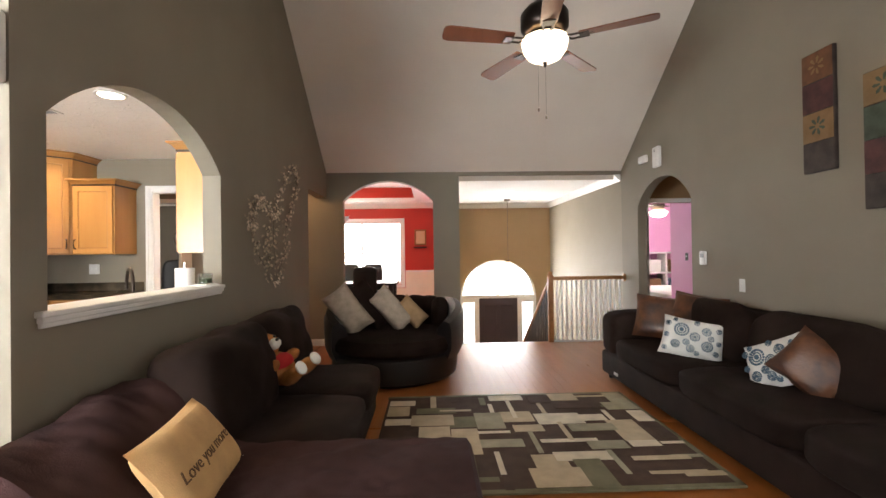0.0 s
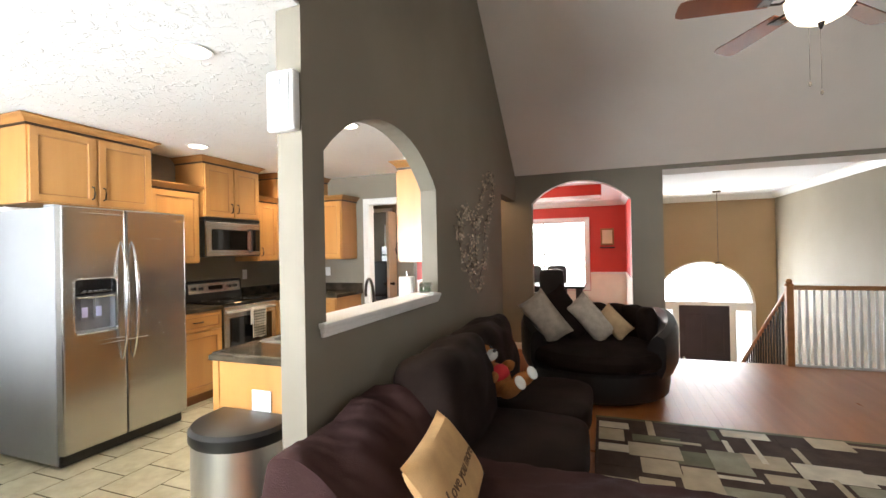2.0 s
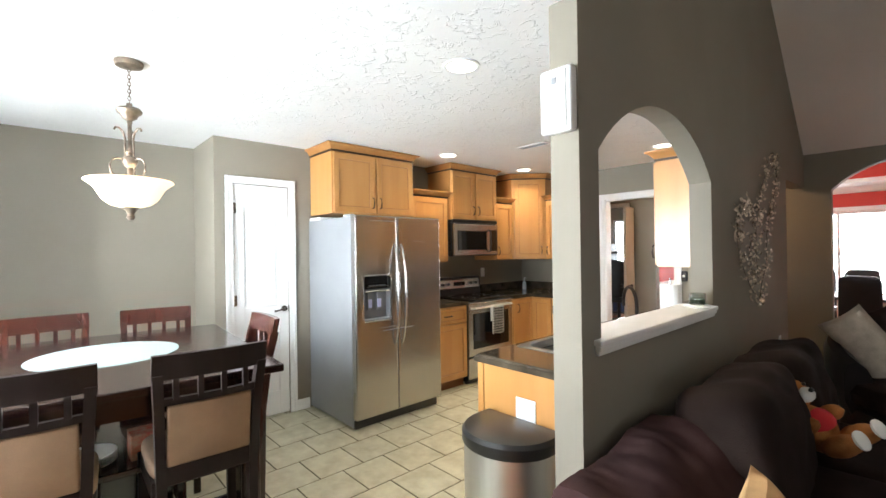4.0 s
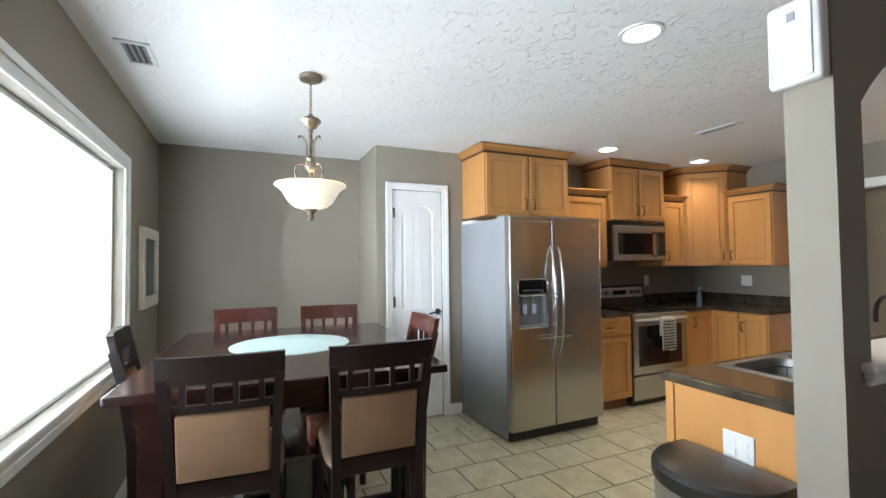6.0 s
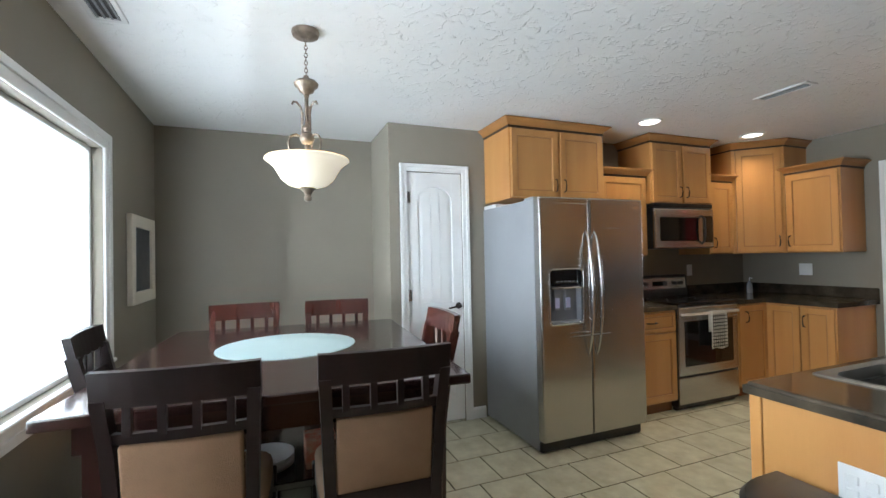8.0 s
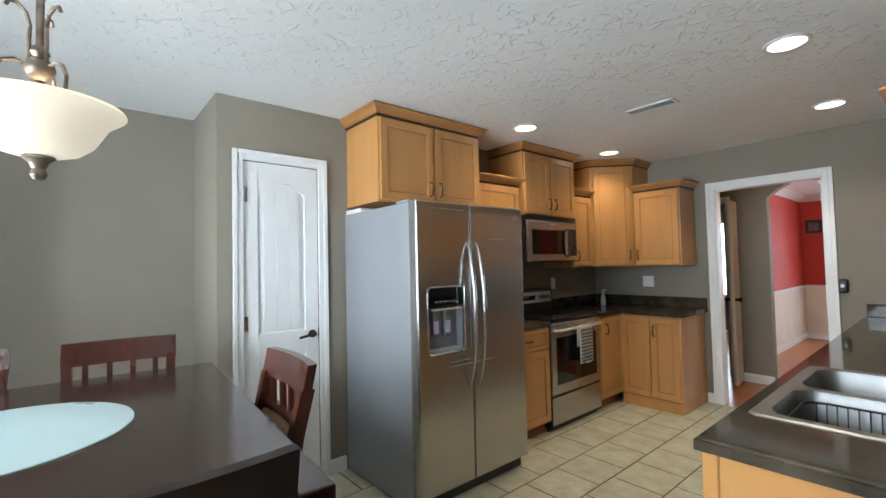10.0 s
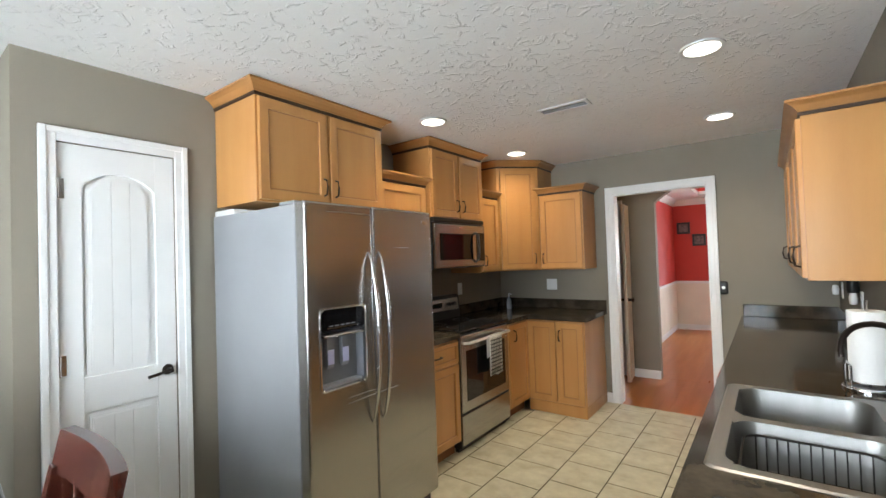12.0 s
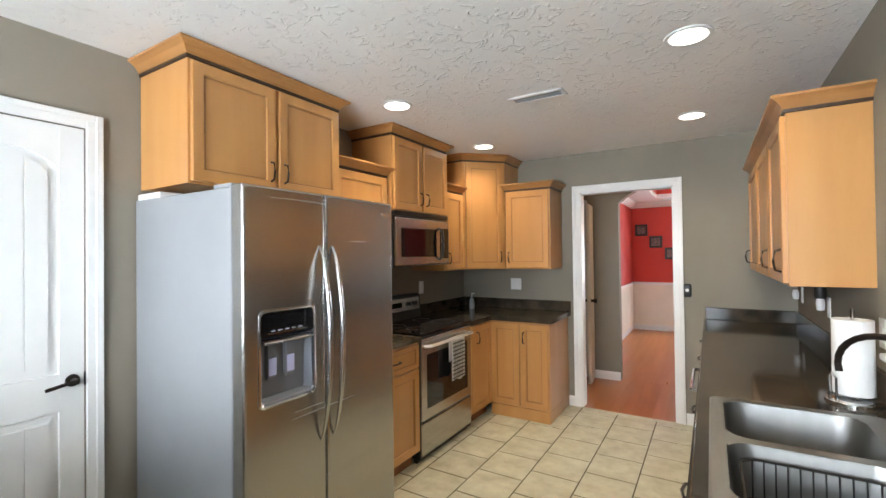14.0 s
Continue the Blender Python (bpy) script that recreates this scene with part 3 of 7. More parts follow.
def upper_cabinet(at, rz, w, d, z0, z1, doors, handles, label, crown=True):
    """A wall cabinet; its front faces local -y, its back stands at y = d."""
    c = thing("wall_cabinet", label, "cabinet", at, rz, "maple wall cabinets")
    part("body", box(0, 0, z0, w, d, z1, 0.002, 1), M_MAPLE, c)
    n = doors
    for i in range(n):
        a, b = w * i / n + 0.012, w * (i + 1) / n - 0.012
        hs = handles[i]
        hx = a + 0.03 if hs == "l" else b - 0.03
        door_front(c, a, z0 + 0.012, b, z1 - 0.012, 0, (hx, z0 + 0.06, True) if hs else None)
    if crown:
        # thin dark band that stands in for the crown's shadow
        part("shadow_strip", add_steps(bmesh.new(), 0, 0, w, d, [(0.003, z1 - 0.004), (0.008, z1), (0.008, z1 + 0.012), (0.003, z1 + 0.014)]), M_CROWNSHADE, c, "dark strip drawn as the shadow line under the crown")
        part("crown", add_steps(bmesh.new(), 0, 0, w, d, [(e, z1 + 0.012 + z) for e, z in CROWN]), M_CROWN, c, "darker stained crown moulding")
    return c


def base_cabinet(at, rz, w, d, fronts, label, z1=0.87, ends=(0, 0)):
    """A base cabinet on a recessed toe kick. fronts: (x0, x1, z0, z1, handle x, handle z, upright, drawer)."""
    c = thing("base_cabinet", label, "cabinet", at, rz, "maple base cabinets")
    part("body", box(0, 0, 0.10, w, d, 0.68 if "sink" in label and "beside" not in label else z1, 0.002, 1), M_MAPLE, c)
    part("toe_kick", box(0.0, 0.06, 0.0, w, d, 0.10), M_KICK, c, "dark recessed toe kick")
    for x0, x1, za, zb, hx, hz, up, dr in fronts:
        door_front(c, x0, za, x1, zb, 0, (hx, hz, up) if hx else None, dr)
    return c


FW = -4.255   # face of the refrigerator wall
# over the refrigerator
upper_cabinet((-3.835, 1.955, 0), 90, 0.91, 0.415, 1.808, 2.365, 2, "rl", "maple wall cabinet above the refrigerator, two doors")
upper_cabinet((-3.90, 2.875, 0), 90, 0.53, 0.35, 1.335, 2.045, 1, ["l"], "narrow maple wall cabinet beside the refrigerator")
upper_cabinet((-3.865, 3.43, 0), 90, 0.765, 0.385, 1.808, 2.365, 2, "rl", "maple wall cabinet above the microwave, two doors")
upper_cabinet((-3.90, 4.21, 0), 90, 0.33, 0.35, 1.335, 2.045, 1, ["l"], "narrow maple wall cabinet beside the corner cabinet")
upper_cabinet((-3.585, 4.845, 0), 0, 0.44, 0.355, 1.335, 2.08, 1, ["l"], "short maple wall cabinet beside the hall doorway")
# diagonal corner cabinet
cc = wthing("corner_cabinet", "tall maple corner wall cabinet lit from above", "cabinet", (-3.95, 4.9, 1.335))
foot = [(FW, 4.55), (-3.90, 4.55), (-3.595, 4.855), (-3.595, KB), (FW, KB)]
wpart("body", prism(foot, 1.335, 2.365, "z"), M_MAPLE, cc)
L = math.hypot(0.305, 0.305)
local = thing("corner_door_frame", "", "")
df = door_front(local, 0.03, 1.347, L - 0.03, 2.353, 0, (L - 0.06, 1.40, True))
df.parent = cc
df.matrix_parent_inverse = INV[cc.name]
df.matrix_basis = pose(-3.898, 4.548, 0, 0, 0, 45)
bpy.data.objects.remove(local)
cr = bmesh.new()
for (e0, za), (e1, zb) in zip([(0.004, 0.0), *CROWN], [*CROWN, (0.056, 0.057)]):
    def ring(e, z):
        return [(FW, 4.55 - e, z), (-3.90 + e * 0.41, 4.55 - e, z), (-3.595 + e, 4.855 - e * 0.41, z), (-3.595 + e, KB, z), (FW, KB, z)]
    a = [cr.verts.new(p) for p in ring(e0, 2.377 + za)]
    b = [cr.verts.new(p) for p in ring(e1, 2.377 + zb)]
    for i in range(5):
        j = (i + 1) % 5
        cr.faces.new((a[i], a[j], b[j], b[i]))
    top_ring = b
cr.faces.new(top_ring)
wpart("crown", cr, M_CROWN, cc, "darker stained crown moulding")
wpart("shadow_strip", prism([(FW, 4.545), (-3.897, 4.545), (-3.59, 4.852), (-3.59, KB), (FW, KB)], 2.363, 2.378, "z"), M_CROWNSHADE, cc, "dark strip drawn as the shadow line under the crown")

# refrigerator
fr = wthing("refrigerator", "stainless steel side-by-side refrigerator with an ice dispenser", "refrigerator", (-3.8, 2.38, 0))
FX = -3.40
wpart("body", box(FW + 0.02, 1.925, 0.02, -3.475, 2.835, 1.755, 0.006), M_FSIDE, fr, "grey painted cabinet")
wpart("base_grille", box(-3.56, 1.935, 0.008, -3.455, 2.825, 0.085, 0.01), M_BLACK, fr, "black base grille")
Y0, Y1, DY0, DY1, DZ0, DZ1 = 1.925, 2.336, 1.995, 2.268, 0.885, 1.262
FTOP = 1.765


def fridge_door(y0, y1, hole=None):
    """One pressed steel door skin with rounded edges and, where asked, a cut-out."""
    loops = [(0.0, -3.465, 0.006), (0.0, FX - 0.012, 0.006), (0.004, FX - 0.003, 0.010), (0.012, FX, 0.012)]
    rings = [[(x, y, z) for y, z in rrect(y0 + e, 0.095 + e, y1 - e, FTOP - e, r)] for e, x, r in loops]
    if hole:
        for e, x in ((0.0, FX), (0.004, FX - 0.004), (0.004, -3.46)):
            rings.append([(x, y, z) for y, z in rrect(hole[0] + e, hole[1] + e, hole[2] - e, hole[3] - e, 0.022)])
    return loft(bmesh.new(), rings, not hole)


fd = wpart("freezer_door", fridge_door(Y0, Y1, (DY0, DZ0, DY1, DZ1)), M_STEEL, fr, "brushed steel freezer door")
wpart("refrigerator_door", fridge_door(2.344, 2.835), M_STEEL, fr, "brushed steel refrigerator door")
M_DISP = mat("dispenser_grey", (0.17, 0.18, 0.20), 0.30)
M_LEVER = mat("lever_blue", (0.46, 0.48, 0.72), 0.25)
ds = loft(bmesh.new(), [[(x, y, z) for y, z in rrect(DY0 - e, DZ0 - e, DY1 + e, DZ1 + e, 0.024)] for e, x in ((0.008, FX - 0.001), (0.007, FX + 0.004), (0.001, FX + 0.006), (-0.004, FX + 0.002), (-0.005, FX - 0.01))], False)
dsp = part("dispenser", ds, M_CHROME, fd, "silver framed ice and water dispenser", True)
part("control_panel", prism([(FX - 0.012, DZ1 - 0.004), (FX - 0.012, 1.158), (FX - 0.030, 1.150), (-3.46, 1.150), (-3.46, DZ1 - 0.004)], DY0 + 0.006, DY1 - 0.006, "y"), M_BLKGLASS, dsp, "black glass control panel")
part("dispenser_shelf", prism([(FX + 0.010, 1.142), (FX + 0.013, 1.136), (FX + 0.006, 1.128), (-3.43, 1.130), (-3.43, 1.146)], DY0 + 0.012, DY1 - 0.012, "y"), M_CHROME, dsp, "bright metal lip")
part("button_strip", box(FX - 0.013, DY0 + 0.045, 1.166, FX - 0.009, DY1 - 0.03, 1.172), M_CHROME, dsp)
for k in range(5):
    part("button", box(FX - 0.013, DY0 + 0.06 + k * 0.034, 1.176, FX - 0.0095, DY0 + 0.08 + k * 0.034, 1.181), M_FSIDE, dsp)
cav = loft(bmesh.new(), [[(x, y, z) for y, z in rrect(DY0 + e, DZ0 + e, DY1 - e, 1.15, 0.02)] for e, x in ((0.0045, FX - 0.012), (0.012, -3.456))], True)
part("recess", cav, M_DISP, dsp, "grey moulded recess", True)
for k in (0.055, 0.145):
    lv = part("lever", prism([(-3.453, 1.13), (-3.432, 1.13), (-3.428, 0.99), (-3.436, 0.975), (-3.453, 0.985)], DY0 + k + 0.003, DY0 + k + 0.042, "y"), M_DISP, dsp, "grey paddle")
    part("pad", box(-3.4285, DY0 + k + 0.004, 0.995, -3.4245, DY0 + k + 0.041, 1.065, 0.001, 1), M_LEVER, lv, "pale blue pad")
part("drip_tray", loft(bmesh.new(), [[(x, y, z) for x, y in rrect(-3.455, DY0 + 0.014 + e, FX - 0.004 - e, DY1 - 0.014 - e, 0.02)] for e, z in ((0, DZ0 + 0.006), (0, DZ0 + 0.016), (0.006, DZ0 + 0.018))]), M_FSIDE, dsp)
M_HANDLE = mat("satin_steel_handle", (0.60, 0.595, 0.58), 0.20, 1.0, 0, 200, 0.04, 4)
for hy in (2.303, 2.380):
    pts = []
    for i in range(25):
        u = i / 24
        pts.append((FX + 0.002 + 0.064 * math.sin(math.pi * u) ** 0.62, hy, 0.655 + 0.87 * u))
    wpart("handle", tube(pts, lambda u: 0.004 + 0.0095 * math.sin(math.pi * u) ** 0.7, 12), M_HANDLE, fr, "bowed satin steel handle", True)
for hy in (1.955, 2.80):
    wpart("hinge_cover", box(-3.60, hy - 0.028, 1.755, -3.48, hy + 0.028, 1.773, 0.006), M_FSIDE, fr)
wpart("rear_cap", box(FW + 0.03, 1.93, 1.755, -4.02, 2.83, 1.784, 0.005), M_WHITE, fr, "pale strip along the top")
wpart("maker_plate", shifted(lathe([(0, 0), (0.03, 0), (0.028, 0.003), (0, 0.0035)], n=24), pose(FX, 2.77, 1.70, 0, 90, 0) @ Matrix.Diagonal((0.45, 1, 1, 1))), M_CHROME, fr, "small oval badge")

# range
M_DARKRING = mat("burner_print", (0.035, 0.035, 0.036), 0.3)
rg = wthing("range", "stainless steel electric range with a black glass cooktop", "stove", (-3.95, 3.83, 0))
SY0, SY1, SX = 3.452, 4.208, -3.640
wpart("body", box(FW + 0.02, SY0, 0.03, SX - 0.016, SY1, 0.895, 0.004, 1), M_BLACK, rg, "black enamel sides")
wpart("cooktop", box(FW + 0.06, SY0 - 0.002, 0.895, SX + 0.002, SY1 + 0.002, 0.922, 0.006), M_BLKGLASS, rg, "black ceramic glass cooktop")
for bx, by, br in ((-4.02, 3.64, 0.09), (-4.02, 4.02, 0.075), (-3.81, 3.64, 0.075), (-3.81, 4.02, 0.10)):
    wpart("burner_ring", lathe([(br, 0.9222), (br, 0.9228), (br - 0.004, 0.9228), (br - 0.003, 0.9222)], bx, by, 32), M_DARKRING, rg)
od = wpart("oven_door", box(SX - 0.016, SY0 + 0.006, 0.30, SX, SY1 - 0.006, 0.885, 0.008), M_STEEL, rg, "brushed steel oven door")
part("window", box(SX - 0.004, SY0 + 0.075, 0.375, SX + 0.003, SY1 - 0.075, 0.765, 0.004, 1), M_BLKGLASS, od, "dark oven window")
hpts = [(SX, SY0 + 0.05, 0.825), (SX + 0.045, SY0 + 0.065, 0.83), (SX + 0.05, (SY0 + SY1) / 2, 0.83), (SX + 0.045, SY1 - 0.065, 0.83), (SX, SY1 - 0.05, 0.825)]
part("handle", tube(hpts, 0.012, 10), M_STEELV, od, "", True)
wpart("gap_band", box(SX - 0.016, SY0 + 0.004, 0.285, SX - 0.012, SY1 - 0.004, 0.30), M_BLACK, rg)
wpart("drawer", box(SX - 0.016, SY0 + 0.006, 0.055, SX - 0.002, SY1 - 0.006, 0.285, 0.008), M_STEEL, rg, "brushed steel storage drawer")
wpart("foot_strip", box(SX - 0.08, SY0 + 0.01, 0.0, SX - 0.05, SY1 - 0.01, 0.055), M_BLACK, rg)
bg = wpart("backguard", prism([(FW + 0.02, 0.922), (FW + 0.10, 0.922), (FW + 0.085, 1.12), (FW + 0.06, 1.135), (FW + 0.02, 1.135)], SY0, SY1, "y"), M_BLACK, rg, "black back panel")
part("control_strip", prism([(FW + 0.0995, 1.0), (FW + 0.1035, 1.0), (FW + 0.0945, 1.105), (FW + 0.0905, 1.105)], SY0 + 0.03, SY1 - 0.03, "y"), M_STEEL, bg, "brushed steel control strip")
part("clock_display", box(FW + 0.095, 3.74, 1.03, FW + 0.105, 3.92, 1.075), M_BLKGLASS, bg)
for ky in (3.55, 3.64, 4.02, 4.11):
    part("knob", shifted(lathe([(0, 0), (0.02, 0), (0.018, 0.02), (0, 0.02)], n=14), pose(FW + 0.098, ky, 1.053, 0, 85, 0)), M_BLACK, bg, "", True)

# towel on the oven handle: folded over the bar
tw = wthing("dish_towel", "white and black checked dish towel hanging on the oven handle", "towel", (SX + 0.05, 3.88, 0.60))
tbm = bmesh.new()
TY0, TY1 = 3.775, 3.965
path = [(SX + 0.034, 0.66), (SX + 0.034, 0.80), (SX + 0.036, 0.838), (SX + 0.05, 0.848), (SX + 0.064, 0.838), (SX + 0.067, 0.80), (SX + 0.067, 0.68), (SX + 0.066, 0.52)]
rows = []
for k, (x, z) in enumerate(path):
    rows.append([tbm.verts.new((x + 0.004 * math.sin(i * 1.7) * (1 if k > 4 else 0.3), TY0 + (TY1 - TY0) * i / 8, z + (0.008 * math.sin(i * 0.9) if k in (0, 7) else 0))) for i in range(9)])
for a, b in zip(rows, rows[1:]):
    for i in range(8):
        tbm.faces.new((a[i], a[i + 1], b[i + 1], b[i]))
cloth = wpart("cloth", tbm, M_WHITEPIL, tw, "", True)
cloth.modifiers.new("thick", "SOLIDIFY").thickness = 0.005
for k in range(10):
    z = 0.537 + k * 0.029
    wpart("stripe", box(SX + 0.0695, TY0 + 0.003, z, SX + 0.0725, TY1 - 0.003, z + 0.008), M_BLACK, tw, "black woven stripe")
for k in range(6):
    y = TY0 + 0.014 + k * 0.026
    wpart("stripe", box(SX + 0.0692, y, 0.532, SX + 0.0718, y + 0.005, 0.82), M_BLACK, tw, "black woven stripe")

# microwave
mw = wthing("microwave", "stainless steel over-the-range microwave with a black window", "microwave", (-4.0, 3.81, 1.40))
MX = -3.835
wpart("body", box(FW, 3.435, 1.395, MX - 0.03, 4.19, 1.775, 0.004, 1), M_BLACK, mw)
wpart("vent_top", box(FW, 3.435, 1.775, MX - 0.01, 4.19, 1.812, 0.004, 1), M_BLACK, mw, "black vent strip")
md = wpart("door", box(MX - 0.03, 3.437, 1.40, MX, 4.188, 1.765, 0.010), M_STEEL, mw, "brushed steel door")
part("window", box(MX - 0.004, 3.50, 1.465, MX + 0.003, 3.98, 1.685, 0.006), M_BLKGLASS, md, "dark rectangular window")
part("control_panel", box(MX - 0.004, 4.04, 1.45, MX + 0.003, 4.17, 1.70, 0.006), M_BLKGLASS, md)
part("handle", tube([(MX, 4.02, 1.44), (MX + 0.035, 4.015, 1.47), (MX + 0.045, 4.01, 1.57), (MX + 0.035, 4.015, 1.67), (MX, 4.02, 1.70)], 0.011, 8), M_BLACK, md, "black curved handle", True)
part("maker_plate", box(MX - 0.001, 3.77, 1.725, MX + 0.003, 3.83, 1.742, 0.001, 1), M_CHROME, md)

# base cabinets on the refrigerator wall and end wall
base_cabinet((-3.66, 2.865, 0), 90, 0.58, 0.59, [(0.015, 0.565, 0.70, 0.855, 0.29, 0.78, False, True), (0.015, 0.565, 0.115, 0.685, 0.07, 0.54, True, False)], "maple base cabinet with a drawer beside the refrigerator")
base_cabinet((-3.66, 4.215, 0), 90, 0.42, 0.59, [(0.015, 0.40, 0.115, 0.855, 0.10, 0.70, True, False)], "maple base cabinet between range and corner")
base_cabinet((-3.655, 4.625, 0), 0, 0.56, 0.575, [(0.012, 0.285, 0.115, 0.855, None, 0.0, True, False), (0.297, 0.548, 0.115, 0.855, 0.33, 0.68, True, False)], "maple base cabinet at the end of the counter", )
ep = wthing("end_panel_moulding", "maple furniture base along the end cabinet", "trim", (-3.3, 4.6, 0), kind="structure")
wpart("plinth", box(-3.65, 4.612, 0.0, -3.092, 5.2, 0.105, 0.006), M_MAPLE, ep)

# worktops
ct = wthing("worktop", "dark brown stone-look laminate worktop round the corner", "countertop", (-3.7, 4.8, 0.87))
wpart("slab", prism([(FW, 4.212), (-3.63, 4.212), (-3.63, 4.585), (-3.065, 4.585), (-3.065, KB), (FW, KB)], 0.872, 0.912, "z"), M_COUNTER, ct)
wpart("backsplash", box(FW, KB - 0.02, 0.912, -3.065, KB - 0.001, 1.01, 0.004, 1), M_COUNTER, ct)
wpart("backsplash", box(FW + 0.001, 4.212, 0.912, FW + 0.02, KB - 0.02, 1.01, 0.004, 1), M_COUNTER, ct)
ct2 = wthing("worktop", "short dark laminate worktop beside the refrigerator", "countertop", (-3.9, 3.15, 0.87))
wpart("slab", box(FW, 2.862, 0.872, -3.63, 3.448, 0.912, 0.008), M_COUNTER, ct2)
wpart("backsplash", box(FW + 0.001, 2.862, 0.912, FW + 0.02, 3.448, 1.01, 0.004, 1), M_COUNTER, ct2)

# sink run
SKX0, SKX1, SKY0, SKY1 = -1.905, -1.395, 2.055, 2.925
ct3 = wthing("sink_worktop", "long dark laminate worktop with a cut-out for the sink", "countertop", (-1.65, 3.4, 0.87))
CXF, CXB, CY0 = -1.95, KX, 1.765
HX0, HX1, HY0, HY1 = SKX0 + 0.02, SKX1 - 0.02, SKY0 + 0.02, SKY1 - 0.02
cbm = bmesh.new()
oc = [(CXF, CY0), (CXB, CY0), (CXB, KB), (CXF, KB)]
ic = [(HX0, HY0), (HX1, HY0), (HX1, HY1), (HX0, HY1)]
rings = [[cbm.verts.new((x, y, z)) for x, y in q] for q, z in ((oc, 0.912), (oc, 0.872), (ic, 0.872), (ic, 0.912))]
for a, b in zip(rings, [*rings[1:], rings[0]]):
    for i in range(4):
        cbm.faces.new((a[i], a[(i + 1) % 4], b[(i + 1) % 4], b[i]))
bmesh.ops.bevel(cbm, geom=[e for e in cbm.edges if all(v.co.z > 0.9 and (abs(v.co.x - CXF) < 0.001 or abs(v.co.y - CY0) < 0.001) for v in e.verts)], offset=0.012, segments=3, affect="EDGES")
wpart("slab", cbm, M_COUNTER, ct3)
wpart("backsplash", box(CXB - 0.02, 1.76, 0.912, CXB - 0.001, KB - 0.02, 1.012, 0.004, 1), M_COUNTER, ct3)
wpart("backsplash", box(CXF + 0.012, KB - 0.02, 0.912, CXB, KB - 0.001, 1.012, 0.004, 1), M_COUNTER, ct3)
names = "maple sink base cabinet under the worktop"
for y0, y1, lab in ((4.55, KB, "maple base cabinet in the far corner"), (3.95, 4.54, "maple base cabinet with drawers"), (2.96, 3.35, "maple base cabinet beside the sink"), (1.80, 2.95, names)):
    w = y1 - y0
    c = base_cabinet((-1.925, y1, 0), -90, w, 0.595, [(0.015, w - 0.015, 0.70, 0.855, w / 2, 0.78, False, True), (0.015, w / 2 - 0.004, 0.115, 0.685, w / 2 - 0.05, 0.55, True, False), (w / 2 + 0.004, w - 0.015, 0.115, 0.685, w / 2 + 0.05, 0.55, True, False)], lab)
dw = wthing("dishwasher", "stainless steel dishwasher under the worktop", "dishwasher", (-1.65, 3.65, 0))
wpart("body", box(-1.90, 3.36, 0.02, KX, 3.94, 0.868), M_BLACK, dw)
wpart("door", box(-1.945, 3.365, 0.12, -1.90, 3.935, 0.865, 0.008), M_STEEL, dw, "", True)
wpart("handle", tube([(-1.945, 3.42, 0.79), (-1.985, 3.44, 0.79), (-1.985, 3.86, 0.79), (-1.945, 3.88, 0.79)], 0.009), M_CHROME, dw, "", True)
# end panel of the peninsula with stile
pe = wthing("peninsula_panel", "maple veneer end panel of the sink counter", "panel", (-1.6, 1.79, 0))
wpart("veneer", box(-1.925, 1.782, 0.0, KX, 1.798, 0.871), M_MAPLE, pe)
wpart("corner_stile", box(-1.935, 1.774, 0.0, -1.895, 1.80, 0.871, 0.003, 1), M_MAPLE, pe)

# sink
sk = wthing("sink", "stainless steel double-bowl sink with a wire rack", "sink", (-1.65, 2.49, 0.91))
RZ = 0.918


B = [(-1.862, 2.095, -1.47, 2.470), (-1.862, 2.510, -1.47, 2.885)]
rim = bmesh.new()
outer = rrect(SKX0, SKY0, SKX1, SKY1, 0.03)
loft(rim, [[(x, y, 0.9125) for x, y in outer], [(x, y, RZ) for x, y in rrect(SKX0 + 0.006, SKY0 + 0.006, SKX1 - 0.006, SKY1 - 0.006, 0.028)], [(x, y, RZ - 0.001) for x, y in rrect(SKX0 + 0.02, SKY0 + 0.02, SKX1 - 0.02, SKY1 - 0.02, 0.025)]], False)
add_box(rim, SKX0 + 0.018, SKY0 + 0.018, RZ - 0.004, -1.861, SKY1 - 0.018, RZ - 0.001)
add_box(rim, -1.471, SKY0 + 0.018, RZ - 0.004, SKX1 - 0.018, SKY1 - 0.018, RZ - 0.001)
add_box(rim, -1.862, SKY0 + 0.018, RZ - 0.004, -1.47, 2.096, RZ - 0.001)
add_box(rim, -1.862, 2.884, RZ - 0.004, -1.47, SKY1 - 0.018, RZ - 0.001)
add_box(rim, -1.862, 2.469, RZ - 0.004, -1.47, 2.511, RZ - 0.001)
for bx0, by0, bx1, by1 in B:
    rr = rrect(bx0, by0, bx1, by1, 0.07)
    sq = []
    for x, y in rr:
        sq.append((bx0 if x < (bx0 + bx1) / 2 else bx1, by0 if y < (by0 + by1) / 2 else by1))
    a = [rim.verts.new((x, y, RZ - 0.001)) for x, y in rr]
    b = [rim.verts.new((x, y, RZ - 0.001)) for x, y in sq]
    for i in range(len(a)):
        j = (i + 1) % len(a)
        if sq[i] == sq[j]:
            rim.faces.new((a[i], a[j], b[i]))
        else:
            rim.faces.new((a[i], a[j], b[j], b[i]))
wpart("rim", rim, M_SINK, sk, "", True)
